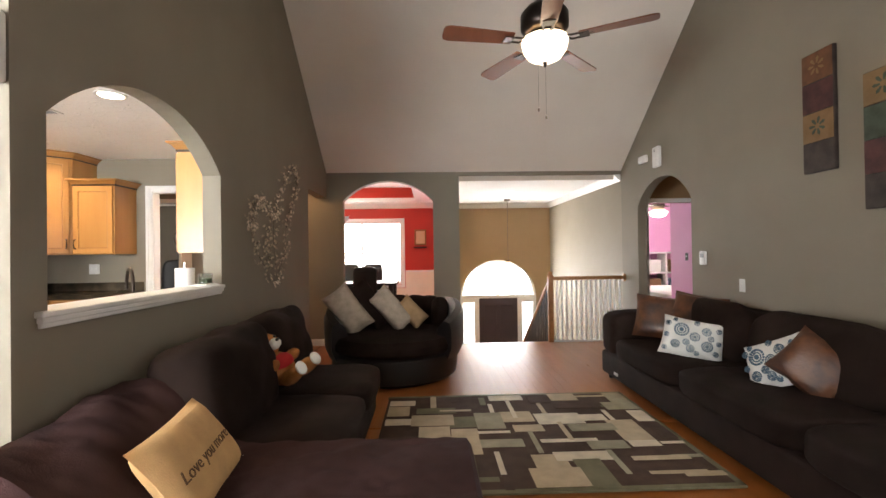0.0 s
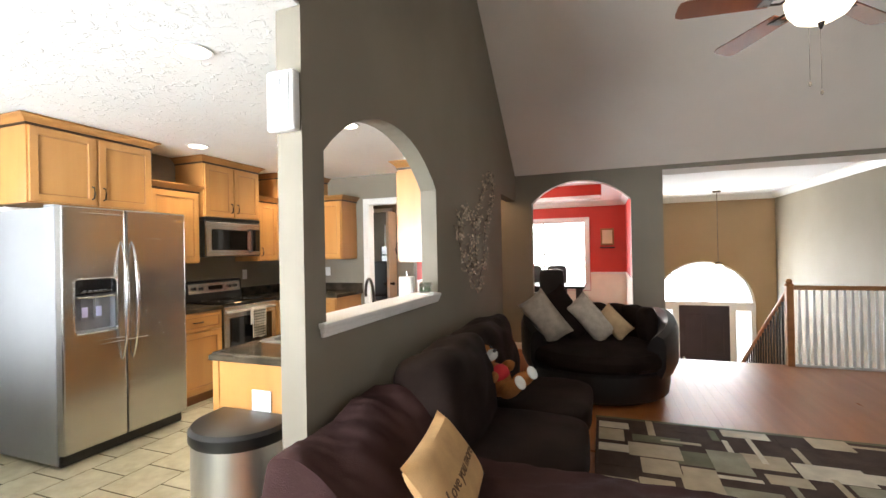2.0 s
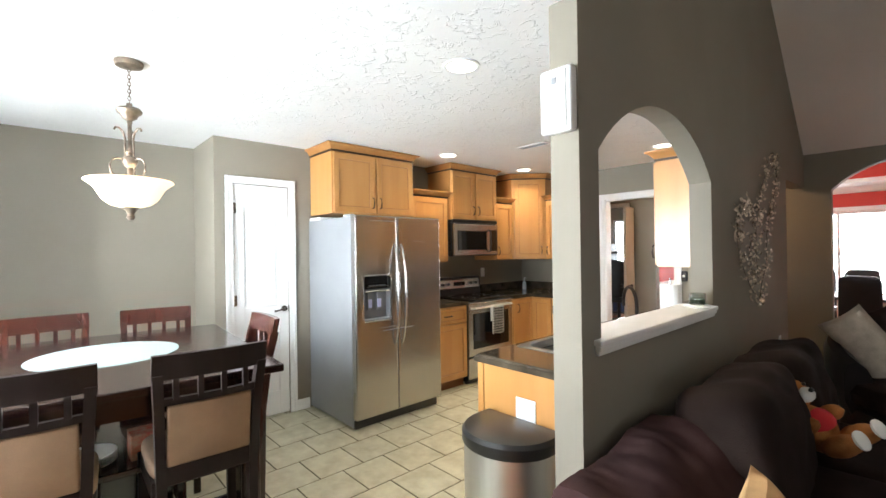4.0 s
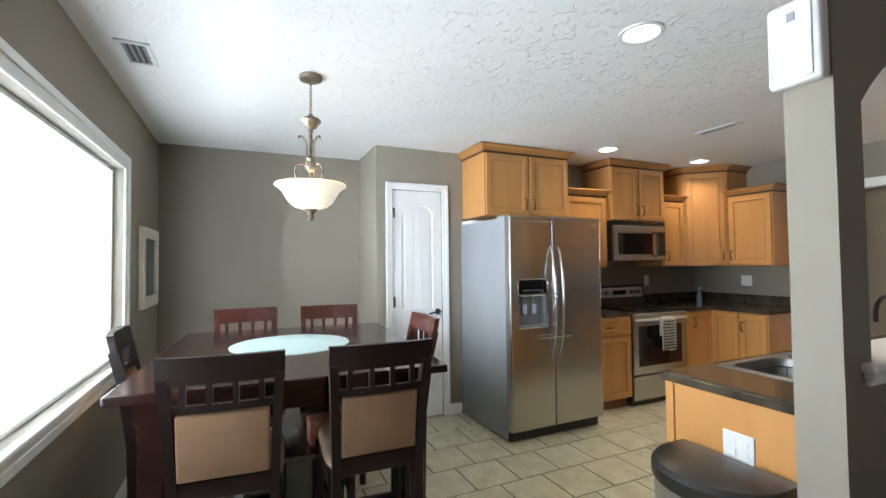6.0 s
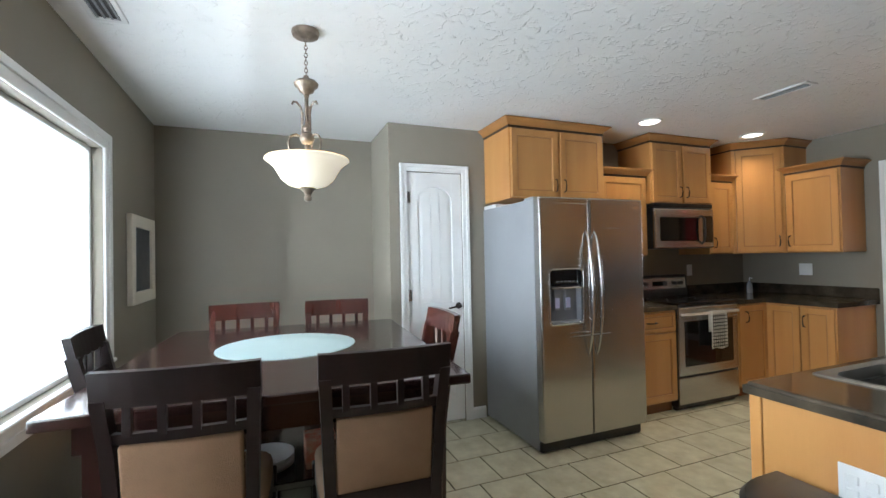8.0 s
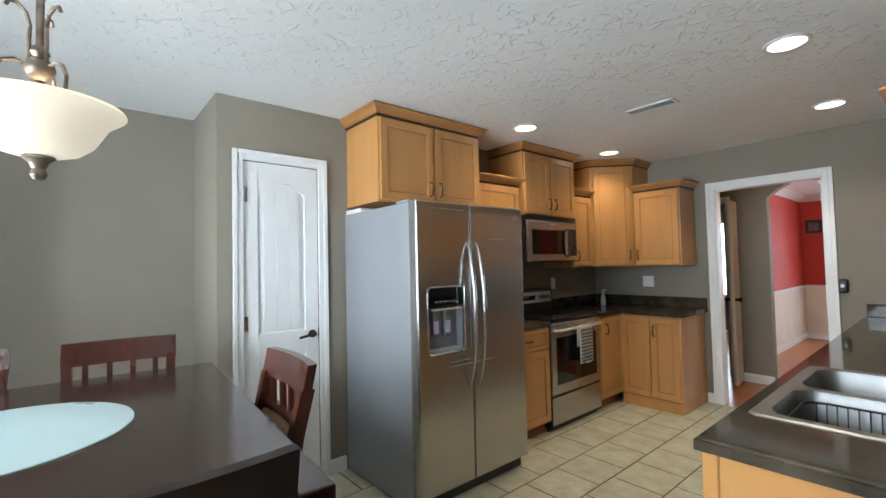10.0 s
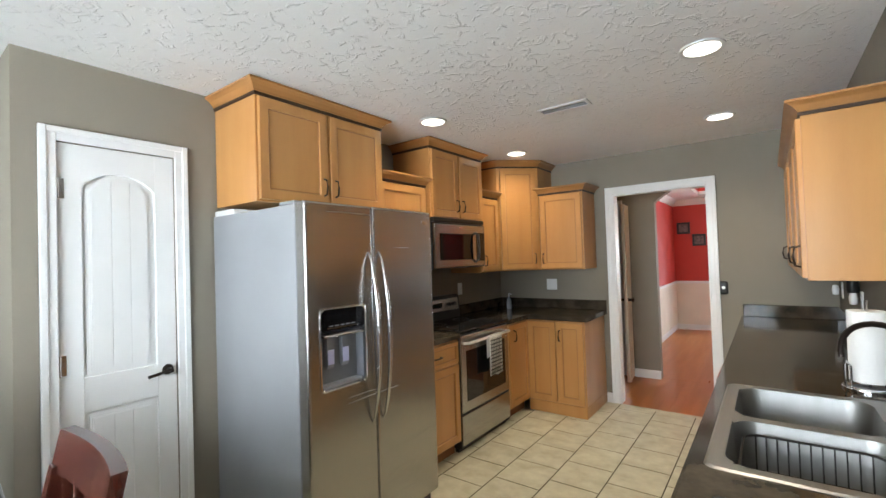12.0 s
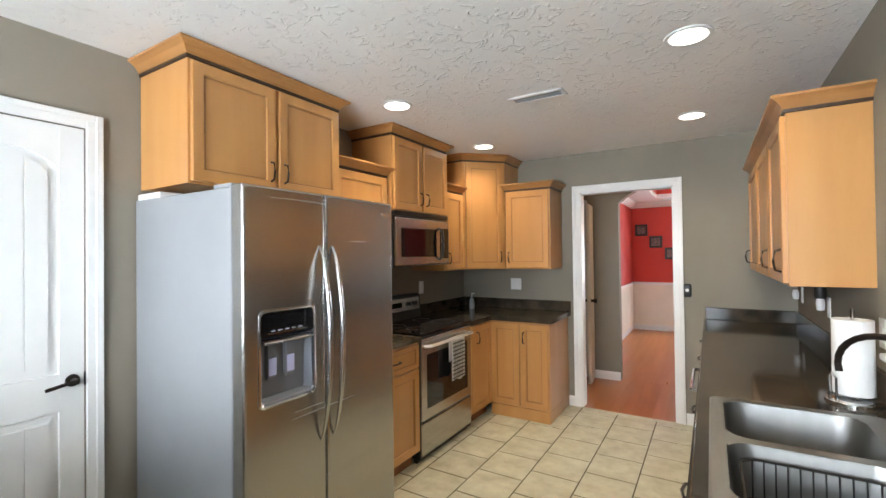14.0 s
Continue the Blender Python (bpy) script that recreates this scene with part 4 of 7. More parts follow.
for bx0, by0, bx1, by1 in B:
    bowl = bmesh.new()
    loft(bowl, [[(x, y, RZ - 0.001 - z) for x, y in rrect(bx0 + e, by0 + e, bx1 - e, by1 - e, 0.07 - e * 0.3)] for e, z in ((0, 0), (0.004, 0.012), (0.012, 0.10), (0.02, 0.155), (0.035, 0.175), (0.07, 0.183))])
    bw = wpart("bowl", bowl, M_SINK, sk, "deep brushed steel bowl", True)
    part("drain", lathe([(0, 0.737), (0.045, 0.737), (0.05, 0.7385), (0.055, 0.736)], (bx0 + bx1) / 2, (by0 + by1) / 2, 24), M_CHROME, bw, "", True)
rk = wthing("sink_rack", "black wire rack standing in the sink bowl", "rack", (-1.66, 2.28, 0.74))
wr = bmesh.new()
for zz in (0.775, 0.885):
    lp = [(x, y, zz) for x, y in rrect(-1.83, 2.125, -1.50, 2.44, 0.05)]
    add_tube(wr, [*lp, lp[0]], 0.004, 6)
wpart("frame", wr, M_BLACK, rk, "", True)
for i in range(11):
    x = -1.80 + i * 0.027
    wpart("wire", tube([(x, 2.127, 0.885), (x, 2.13, 0.775), (x, 2.28, 0.758), (x, 2.437, 0.775), (x, 2.44, 0.885)], 0.0025, 5), M_BLACK, rk)

# faucet
fc = wthing("faucet", "black gooseneck kitchen faucet", "faucet", (-1.375, 2.50, 0.918))
QX, QY = -1.40, 2.50
wpart("base", lathe([(0, 0.918), (0.03, 0.918), (0.028, 0.93), (0.02, 0.945), (0.017, 1.0), (0, 1.0)], QX, QY, 20), M_BRONZE, fc, "", True)
gp = [(QX, QY, 0.97), (QX, QY, 1.06), (QX, QY, 1.13)]
for i in range(15):
    a = radians(195 * i / 14)
    k = 0.1 * (1 - math.cos(a))
    gp.append((QX - k * 0.82, QY + k * 0.95, 1.135 + 0.1 * math.sin(a)))
wpart("spout", tube(gp, 0.0095, 10), M_BRONZE, fc, "", True)
wpart("lever", tube([(QX, QY, 0.985), (QX + 0.02, QY - 0.05, 1.0), (QX + 0.03, QY - 0.10, 1.025)], 0.007, 8), M_BRONZE, fc, "", True)

# paper towels on a chrome stand
pt = wthing("paper_towel_holder", "paper towel roll on a chrome stand beside the sink", "paper towel", (-1.45, 3.10, 0.912))
PTX, PTY = -1.445, 3.10
wpart("base", lathe([(0, 0.9125), (0.085, 0.9125), (0.085, 0.920), (0.078, 0.926), (0.03, 0.930), (0, 0.930)], PTX, PTY, 28), M_CHROME, pt, "", True)
wpart("roll", lathe([(0.02, 0.945), (0.06, 0.945), (0.061, 0.95), (0.061, 1.215), (0.06, 1.22), (0.02, 1.22), (0.02, 0.945)], PTX, PTY, 32), M_PAPER, pt, "white paper roll", True)
wpart("pole", tube([(PTX, PTY, 0.93), (PTX, PTY, 1.26)], 0.006), M_CHROME, pt, "", True)
wpart("guard_loop", tube([(PTX - 0.075, PTY - 0.03, 0.925), (PTX - 0.075, PTY - 0.03, 1.01), (PTX - 0.07, PTY - 0.045, 1.025), (PTX - 0.06, PTY - 0.06, 1.01), (PTX - 0.06, PTY - 0.06, 0.925)], 0.004), M_CHROME, pt, "", True)

# cabinets on the pass-through wall
for y1, n, hd, lab in ((3.84, 1, ["r"], "maple wall cabinet above the sink counter"), (4.52, 1, ["r"], "maple wall cabinet above the sink counter"), (5.20, 1, ["l"], "maple wall cabinet in the far corner")):
    upper_cabinet((-1.605, y1, 0), -90, 0.675 if y1 > 3.9 else 0.535, 0.28, 1.325, 2.08, n, hd, lab, False)
cw = wthing("cabinet_crown", "dark stained crown moulding along the wall cabinets", "moulding", (-1.5, 4.2, 2.06))
cwb = shifted(add_steps(bmesh.new(), 0, 0, 1.90, 0.28, [(e, 2.092 + z) for e, z in CROWN]), pose(-1.605, 5.204, 0, 0, 0, -90))
wpart("crown", cwb, M_CROWN, cw)
wpart("shadow_strip", shifted(add_steps(bmesh.new(), 0, 0, 1.90, 0.28, [(0.003, 2.077), (0.008, 2.080), (0.008, 2.092), (0.003, 2.094)]), pose(-1.605, 5.204, 0, 0, 0, -90)), M_CROWNSHADE, cw, "dark strip drawn as the shadow line under the crown")


# plates, switches and sensors
def plate(at, rz, gangs, kind_name, label, group="wall plates", material=None):
    """A cover plate on a wall; its face looks along local -y."""
    w = 0.07 + 0.046 * (gangs - 1)
    p = thing(kind_name, label, "outlet" if "outlet" in kind_name else "switch", at, rz, group)
    part("cover", box(-w / 2, -0.007, -0.058, w / 2, 0, 0.058, 0.003), material or M_WHITE, p)
    for g in range(gangs):
        x = (g - (gangs - 1) / 2) * 0.046
        if "outlet" in kind_name:
            for z in (-0.02, 0.02):
                part("socket", box(x - 0.016, -0.010, z - 0.014, x + 0.016, -0.006, z + 0.014, 0.003, 1), M_WHITE, p)
        else:
            part("toggle", box(x - 0.005, -0.018, -0.004, x + 0.005, -0.006, 0.016, 0.002, 1), M_WHITE, p)
    return p


plate((-3.63, KB, 1.165), 0, 2, "light_switch", "white double switch plate on the kitchen wall")
plate((FW, 4.36, 1.17), 90, 1, "outlet", "white outlet plate beside the range")
plate((-1.625, 1.782, 0.685), 0, 2, "outlet", "white double outlet plate on the peninsula panel")
for py in (3.24, 4.15, 5.0):
    plate((KX, py, 1.155), -90, 1, "outlet", "white outlet plate above the sink backsplash")
dv_ = wthing("door_chime_button", "black oval wall remote beside the hall doorway", "remote", (-2.07, KB - 0.01, 1.15))
wpart("case", box(-2.105, KB - 0.02, 1.09, -2.035, KB, 1.205, 0.018, 3), M_BLACK, dv_, "", True)
wpart("button", lathe([(0, 0), (0.014, 0), (0.012, 0.006), (0, 0.006)], n=16), M_WHITE, dv_).matrix_basis = pose(-2.07, KB - 0.019, 1.15, 90, 0, 0)
for py, z in ((5.0, 1.16), (4.15, 1.175)):
    pl = wthing("plug_in_freshener", "small clear plug-in air freshener in the outlet", "air freshener", (KX - 0.03, py, z))
    wpart("body", shifted(lathe([(0, -0.04), (0.018, -0.035), (0.022, 0), (0.016, 0.03), (0, 0.035)], n=14), pose(KX - 0.04, py, z)), M_WHITE, pl, "", True)
    if py < 4.5:
        wpart("cap", lathe([(0, z + 0.028), (0.026, z + 0.03), (0.03, z + 0.05), (0.028, z + 0.10), (0, z + 0.105)], KX - 0.04, py, 16), M_BLACK, pl, "black plastic cap", True)
sp = wthing("soap_bottle", "small dish soap bottle standing on the corner worktop", "bottle", (-4.05, 4.98, 0.912))
wpart("bottle", lathe([(0, 0.913), (0.026, 0.913), (0.028, 0.95), (0.024, 1.01), (0.01, 1.03), (0.01, 1.045), (0, 1.045)], -4.02, 4.95, 18), mat("soap_blue", (0.35, 0.40, 0.45), 0.2), sp, "", True)
wpart("pump", tube([(-4.02, 4.95, 1.045), (-4.02, 4.95, 1.075), (-3.985, 4.94, 1.072)], 0.006), M_WHITE, sp, "white pump", True)

# downlights
for cx, cy in CANS:
    dl = wthing("downlight", "white recessed ceiling downlight, lit", "ceiling light", (cx, cy, 2.44), "recessed downlights")
    wpart("trim_ring", lathe([(0.078, 2.4395), (0.098, 2.4395), (0.097, 2.432), (0.085, 2.430), (0.078, 2.433)], cx, cy, 32), M_WHITE, dl, "", True)
    wpart("lens", lathe([(0, 2.4335), (0.079, 2.4335), (0.079, 2.4385), (0, 2.4385)], cx, cy, 32), M_CANLAMP, dl, "glowing lamp lens")


def vent(x, y, sx, sy, label):
    v = wthing("ceiling_vent", label, "vent", (x, y, 2.44), "ceiling vents")
    fb = bmesh.new()
    for a in ((-sx, -sy, -sx + 0.022, sy), (sx - 0.022, -sy, sx, sy), (-sx, -sy, sx, -sy + 0.022), (-sx, sy - 0.022, sx, sy)):
        add_box(fb, x + a[0], y + a[1], 2.43, x + a[2], y + a[3], 2.4395, 0.002, 1)
    wpart("frame", fb, M_TRIM, v)
    wpart("backing", box(x - sx + 0.02, y - sy + 0.02, 2.4375, x + sx - 0.02, y + sy - 0.02, 2.4393), M_GREYWOOD, v, "dark duct behind the slats")
    n = max(3, int(2 * sy / 0.032))
    for i in range(n):
        yy = y - sy + 0.03 + i * (2 * sy - 0.06) / max(1, n - 1)
        wpart("slat", box(x - sx + 0.02, yy - 0.004, 2.4315, x + sx - 0.02, yy + 0.004, 2.4375), M_FSIDE, v, "grey slat")


vent(-2.776, 3.478, 0.168, 0.06, "white slatted ceiling register in the kitchen")
vent(-3.07, -0.41, 0.13, 0.07, "white slatted ceiling register in the breakfast nook")


# ---- doors, windows and trim ----
def casing(name, axis, face, out, u0, u1, z0, z1, w=0.075, closed=False, label="white painted door casing"):
    """Flat moulded trim round an opening; out is the side on which it stands proud."""
    bm = bmesh.new()

    def slab(a, za, b, zb, t):
        f0, f1 = sorted((face, face + out * t))
        if axis == "x":
            add_box(bm, f0, a, za, f1, b, zb, 0.003, 1)
        else:
            add_box(bm, a, f0, za, b, f1, zb, 0.003, 1)
    for wd, t in ((w, 0.014), (w * 0.45, 0.022)):
        o = w - wd
        slab(u0 - w, z0 if not closed else z0 - w, u0 - w + wd, z1 + w, t)
        slab(u1 + o, z0 if not closed else z0 - w, u1 + w, z1 + w, t)
        slab(u0 - o - 0.001, z1 + o, u1 + o + 0.001, z1 + w - 0.0005, t - 0.0005)
        if closed:
            slab(u0 - o, z0 - w + 0.0005, u1 + o, z0 - o, t - 0.0005)
    return tagged(part(name, bm, M_TRIM), label, "trim", kind="structure")


casing("trim_pantry_door", "x", FW, 1, 1.255, 1.735, 0, 2.06, 0.062)
casing("trim_hall_door", "y", KB, -1, -2.965, -2.165, 0, 2.055, 0.07)
casing("trim_bedroom_door", "y", 6.13, -1, 3.37, 4.13, 0, 1.97, 0.06, label="white painted casing of the bedroom door")
casing("trim_office_door", "y", FAR, -1, -3.95, -3.21, 0, 2.05, 0.06, label="white painted casing of the office door")
jb = bmesh.new()
add_box(jb, -2.975, KB - 0.002, 0, -2.955, KB + 0.122, 2.05)
add_box(jb, -2.175, KB - 0.002, 0, -2.155, KB + 0.122, 2.05)
add_box(jb, -2.955, KB - 0.002, 2.045, -2.175, KB + 0.122, 2.06)
tagged(part("trim_hall_jamb", jb, M_TRIM), "white painted jamb of the hall doorway", "trim", kind="structure")

# pantry door, two-panel arched
pd = wthing("door_1", "closed white two-panel arched pantry door", "door", (-4.27, 1.495, 0), kind="structure")
PX = FW - 0.006
pdb = bmesh.new()
add_box(pdb, PX - 0.045, 1.258, 0.012, PX - 0.016, 1.732, 2.056)
for a in ((1.258, 0.012, 1.345, 2.056), (1.645, 0.012, 1.732, 2.056)):
    add_box(pdb, PX - 0.016, a[0], a[1], PX, a[2], a[3], 0.001, 1)
for za, zb in ((0.012, 0.22), (0.83, 0.99)):
    add_box(pdb, PX - 0.016, 1.345, za, PX - 0.0003, 1.645, zb, 0.001, 1)
ar = arch_pts(1.345, 1.645, 1.862, 0.075, 14)
add_prism(pdb, [*ar, (1.645, 2.056), (1.345, 2.056)], PX - 0.016, PX - 0.0003, "x")
slabd = wpart("slab", pdb, M_TRIM, pd)


def raised_panel(y0, y1, z0, z1, rise):
    """A stepped bevel that carries three planks with open joints between them."""
    bm = bmesh.new()

    def outline(e):
        return arch_pts(y0 + e, y1 - e, z1 - e * 0.6, rise * 0.9, 14) if rise else [(y0 + e, z1 - e), (y1 - e, z1 - e)]
    for e, d in ((0.012, 0.003), (0.020, 0.006), (0.030, 0.0095)):
        add_prism(bm, [*outline(e), (y1 - e, z0 + e), (y0 + e, z0 + e)], PX - 0.017, PX - 0.016 + d, "x")
    e = 0.036
    top = outline(e)
    a, b = y0 + e, y1 - e

    def top_z(y):
        for (ya, za), (yb, zb) in zip(top, top[1:]):
            if ya <= y <= yb + 1e-9:
                return za + (zb - za) * (y - ya) / (yb - ya)
        return top[-1][1]
    for k in range(3):
        p0 = a + (b - a) * k / 3 + (0.0025 if k else 0)
        p1 = a + (b - a) * (k + 1) / 3 - (0.0025 if k < 2 else 0)
        mid = [(y, z) for y, z in top if p0 + 1e-4 < y < p1 - 1e-4]
        add_prism(bm, [(p0, top_z(p0)), *mid, (p1, top_z(p1)), (p1, z0 + e), (p0, z0 + e)], PX - 0.0075, PX - 0.003, "x")
    return bm


for a in ((1.345, 1.645, 0.99, 1.862, 0.075), (1.345, 1.645, 0.22, 0.83, 0)):
    part("panel", raised_panel(*a), M_TRIM, slabd)
kn = wpart("lever_handle", shifted(lathe([(0, 0), (0.027, 0), (0.025, 0.008), (0.011, 0.012), (0.011, 0.05), (0, 0.05)], n=20), pose(PX, 1.69, 0.955, 0, 90, 0)), M_BRONZE, pd, "dark bronze lever handle", True)
part("lever", tube([(PX + 0.045, 1.69, 0.955), (PX + 0.05, 1.66, 0.955), (PX + 0.05, 1.62, 0.948), (PX + 0.047, 1.585, 0.942)], 0.008, 8), M_BRONZE, kn, "", True)
wpart("strike", box(PX - 0.004, 1.729, 0.925, PX + 0.006, 1.738, 0.985, 0.002, 1), M_BRONZE, pd)
for hz in (0.25, 1.06, 1.85):
    wpart("hinge", add_tube(box(PX + 0.0002, 1.259, hz - 0.045, PX + 0.002, 1.283, hz + 0.045), [(PX + 0.008, 1.256, hz - 0.047), (PX + 0.008, 1.256, hz + 0.047)], 0.008, 8), M_HANDLE, pd, "steel hinge", True)

# office door, open into the hall
od2 = thing("door_2", "narrow pale folding door leaf standing open, dark knob", "door", (-3.10, 6.262, 0), -84, kind="structure")
part("slab", box(0, -0.02, 0.012, 0.32, 0.02, 2.03, 0.003, 1), M_WAINS, od2)
part("knob", shifted(lathe([(0, 0), (0.02, 0), (0.012, 0.02), (0.027, 0.045), (0.02, 0.065), (0, 0.068)], n=16), pose(0.28, 0.02, 0.94, -90, 0, 0)), M_BRONZE, od2, "dark bronze knob", True)
part("knob", shifted(lathe([(0, 0), (0.02, 0), (0.012, 0.02), (0.027, 0.045), (0.02, 0.065), (0, 0.068)], n=16), pose(0.28, -0.02, 0.94, 90, 0, 0)), M_BRONZE, od2, "dark bronze knob", True)


# windows
def window(name, axis_y, x0, x1, z0, z1, outy, label, mull=(0.5,), rail=True, s=0.045):
    """A white double-hung window unit in a wall that runs along x."""
    w = wthing(name, label, "window", ((x0 + x1) / 2, axis_y, z0), kind="structure")
    y0, y1 = sorted((axis_y + outy * 0.05, axis_y + outy * 0.10))
    fb = bmesh.new()
    add_box(fb, x0, y0, z0, x0 + s, y1, z1, 0.004, 1)
    add_box(fb, x1 - s, y0, z0, x1, y1, z1, 0.004, 1)
    add_box(fb, x0 + s, y0, z0, x1 - s, y1, z0 + s, 0.004, 1)
    add_box(fb, x0 + s, y0, z1 - s, x1 - s, y1, z1, 0.004, 1)
    wpart("frame", fb, M_TRIM, w)
    xs = [x0 + s, *[x0 + (x1 - x0) * m for m in mull], x1 - s]
    for m in mull:
        xm = x0 + (x1 - x0) * m
        wpart("mullion", box(xm - 0.02, y0 + 0.004, z0 + s, xm + 0.02, y1 - 0.004, z1 - s, 0.003, 1), M_TRIM, w)
    for a, b in zip(xs, xs[1:]):
        g = wpart("pane", box(a, (y0 + y1) / 2 - 0.003, z0 + s, b, (y0 + y1) / 2 + 0.003, z1 - s), M_GLASS, w)
        g.visible_shadow = False
        if rail:
            wpart("meeting_rail", box(a + 0.02, y0 + 0.006, (z0 + z1) / 2 - 0.014, b - 0.02, y1 - 0.006, (z0 + z1) / 2 + 0.014, 0.003, 1), M_TRIM, w)
    return w


window("window_1", BACK, -3.74, -1.70, 0.84, 1.99, -1, "wide white picture window of the breakfast nook, blown bright", (), False, 0.022)
casing("trim_window_nook", "y", BACK, 1, -3.74, -1.70, 0.84, 1.99, 0.085, True, "white painted window casing")
tagged(part("trim_window_stool", box(-3.83, BACK, 0.832, -1.61, BACK + 0.035, 0.850, 0.006), M_TRIM), "white painted window stool", "trim", kind="structure")
window("window_2", 10.1, -2.2, -0.38, 0.58, 2.03, 1, "bright white dining room window", (0.5,))
casing("trim_window_dining", "y", 10.1, -1, -2.2, -0.38, 0.58, 2.03, 0.07, True, "white painted window casing")
window("window_3", 10.1, -5.30, -3.72, 0.65, 2.12, 1, "bright white office window", ())
# unseen rear window and casing, added to go with the fill lamp
window("window_4", BACK, 1.25, 2.95, 0.84, 2.05, -1, "white unseen rear window added for fill light", (0.5,))
casing("trim_window_rear", "y", BACK, 1, 1.25, 2.95, 0.84, 2.05, 0.08, True, "white painted window casing")
tagged(part("backdrop_rear", box(-22, -4.1, -2.2, 12, -4.0, 12), M_SKYCARD), "bright overcast sky outside the rear windows", "sky", kind="structure")
tagged(part("backdrop_front", box(-8, 14.0, -2.2, 8, 14.1, 8), M_SKYCARD), "bright overcast sky outside the front windows", "sky", kind="structure")

# half-round window, front door and sidelights
fw = wthing("window_5", "white half-round window over the front door", "window", (1.835, 10.15, 0.25), kind="structure")
fb = bmesh.new()
oa, ia = arch_pts(0.95, 2.72, 0.25, 0.87, 24), arch_pts(1.0, 2.67, 0.29, 0.80, 24)
for i in range(24):
    add_prism(fb, [oa[i], oa[i + 1], ia[i + 1], ia[i]], 10.13, 10.18, "y")
wpart("frame", fb, M_TRIM, fw)
wpart("transom_bar", box(0.95, 10.12, 0.225, 2.72, 10.20, 0.295, 0.005, 1), M_TRIM, fw)
for a in (45, 90, 135):
    wpart("muntin", tube([(1.835, 10.155, 0.28), (1.835 + 0.82 * math.cos(radians(a)), 10.155, 0.28 + 0.80 * math.sin(radians(a)))], 0.012, 6), M_TRIM, fw)
g = wpart("pane", prism(ia, 10.152, 10.158, "y"), M_GLASS, fw)
g.visible_shadow = False
fdr = wthing("door_3", "dark front door with white sidelights", "door", (1.835, 10.14, -1.8), kind="structure")
wpart("slab", box(1.39, 10.13, -1.79, 2.28, 10.175, 0.225, 0.004, 1), M_DARKDOOR, fdr)
for z0, z1 in ((-1.6, -0.9), (-0.75, 0.05)):
    for x0 in (1.50, 1.88):
        wpart("panel", box(x0, 10.118, z0, x0 + 0.29, 10.131, z1, 0.006), M_DARKDOOR, fdr)
wpart("knob", shifted(lathe([(0, 0), (0.03, 0), (0.012, 0.02), (0.03, 0.05), (0, 0.07)], n=16), pose(1.46, 10.13, -0.85, 90, 0, 0)), M_CHROME, fdr, "", True)
for x0, x1 in ((0.95, 1.35), (2.32, 2.72)):
    sb = bmesh.new()
    for a in ((x0, -1.8, x0 + 0.07, 0.225), (x1 - 0.07, -1.8, x1, 0.225), (x0 + 0.07, -1.8, x1 - 0.07, -1.5), (x0 + 0.07, 0.13, x1 - 0.07, 0.225)):
        add_box(sb, a[0], 10.12, a[1], a[2], 10.19, a[3], 0.003, 1)
    sl = wpart("sidelight", sb, M_TRIM, fdr, "white framed sidelight")
    g = part("pane", box(x0 + 0.07, 10.152, -1.5, x1 - 0.07, 10.158, 0.13), M_GLASS, sl)
    g.visible_shadow = False
for xa, xb in ((1.35, 1.39), (2.28, 2.32)):
    wpart("post", box(xa, 10.12, -1.8, xb, 10.20, 0.225), M_TRIM, fdr)


# baseboards
def baseboard(name, axis, face, out, spans, label="white painted baseboard"):
    bm = bmesh.new()
    for a, b in spans:
        prof = [(0, 0), (0.014 * out, 0), (0.014 * out, 0.075), (0.006 * out, 0.092), (0, 0.095)]
        if axis == "x":
            add_prism(bm, [(face + d, z) for d, z in prof], a, b, "y")
        else:
            add_prism(bm, [(face + d, z) for d, z in prof], a, b, "x")
    return tagged(part(name, bm, M_TRIM), label, "trim", kind="structure")


baseboard("baseboard_fridge", "x", FW, 1, [(1.11, 1.19), (1.80, 1.92)])
baseboard("baseboard_nook", "x", -4.88, 1, [(BACK, 1.11)])
baseboard("baseboard_return", "y", 1.11, -1, [(-4.88, -4.255)])
baseboard("baseboard_window", "y", BACK, 1, [(-4.88, -1.26)])
baseboard("baseboard_end", "y", KB, -1, [(-3.09, -3.04), (-2.09, -1.93)])
baseboard("baseboard_hall", "y", FAR, -1, [(-5.2, -4.05), (-3.15, -2.80), (-1.70, -0.975), (0.315, 0.69)])
baseboard("baseboard_left", "x", LX, 1, [(1.57, 5.33)])
baseboard("baseboard_right", "x", RX, -1, [(BACK, 4.60), (5.80, FAR)])
baseboard("baseboard_dining", "y", 10.1, -1, [(-3.2, 0.42)])
baseboard("baseboard_dining_left", "x", -3.2, 1, [(FAR + 0.12, 10.1)])
wn_b = bmesh.new()
add_box(wn_b, -3.2, 10.088, 0.095, -2.28, 10.1, 0.86)
add_box(wn_b, -0.30, 10.088, 0.095, 0.42, 10.1, 0.86)
add_box(wn_b, -2.28, 10.088, 0.095, -0.30, 10.1, 0.50)
add_box(wn_b, -3.2, FAR + 0.12, 0.095, -3.188, 10.088, 0.86)
add_box(wn_b, 0.408, FAR + 0.14, 0.095, 0.42, 10.088, 0.86)
tagged(part("trim_wainscot", wn_b, M_WAINS), "cream painted wainscot of the dining room", "wainscot", kind="structure")
rb = bmesh.new()
for a in ((-3.2, 10.072, -2.28, 10.1), (-0.30, 10.072, 0.42, 10.1), (-3.2, FAR + 0.12, -3.172, 10.1), (0.392, FAR + 0.14, 0.42, 10.1)):
    add_box(rb, a[0], a[1], 0.86, a[2], a[3], 0.905, 0.006)
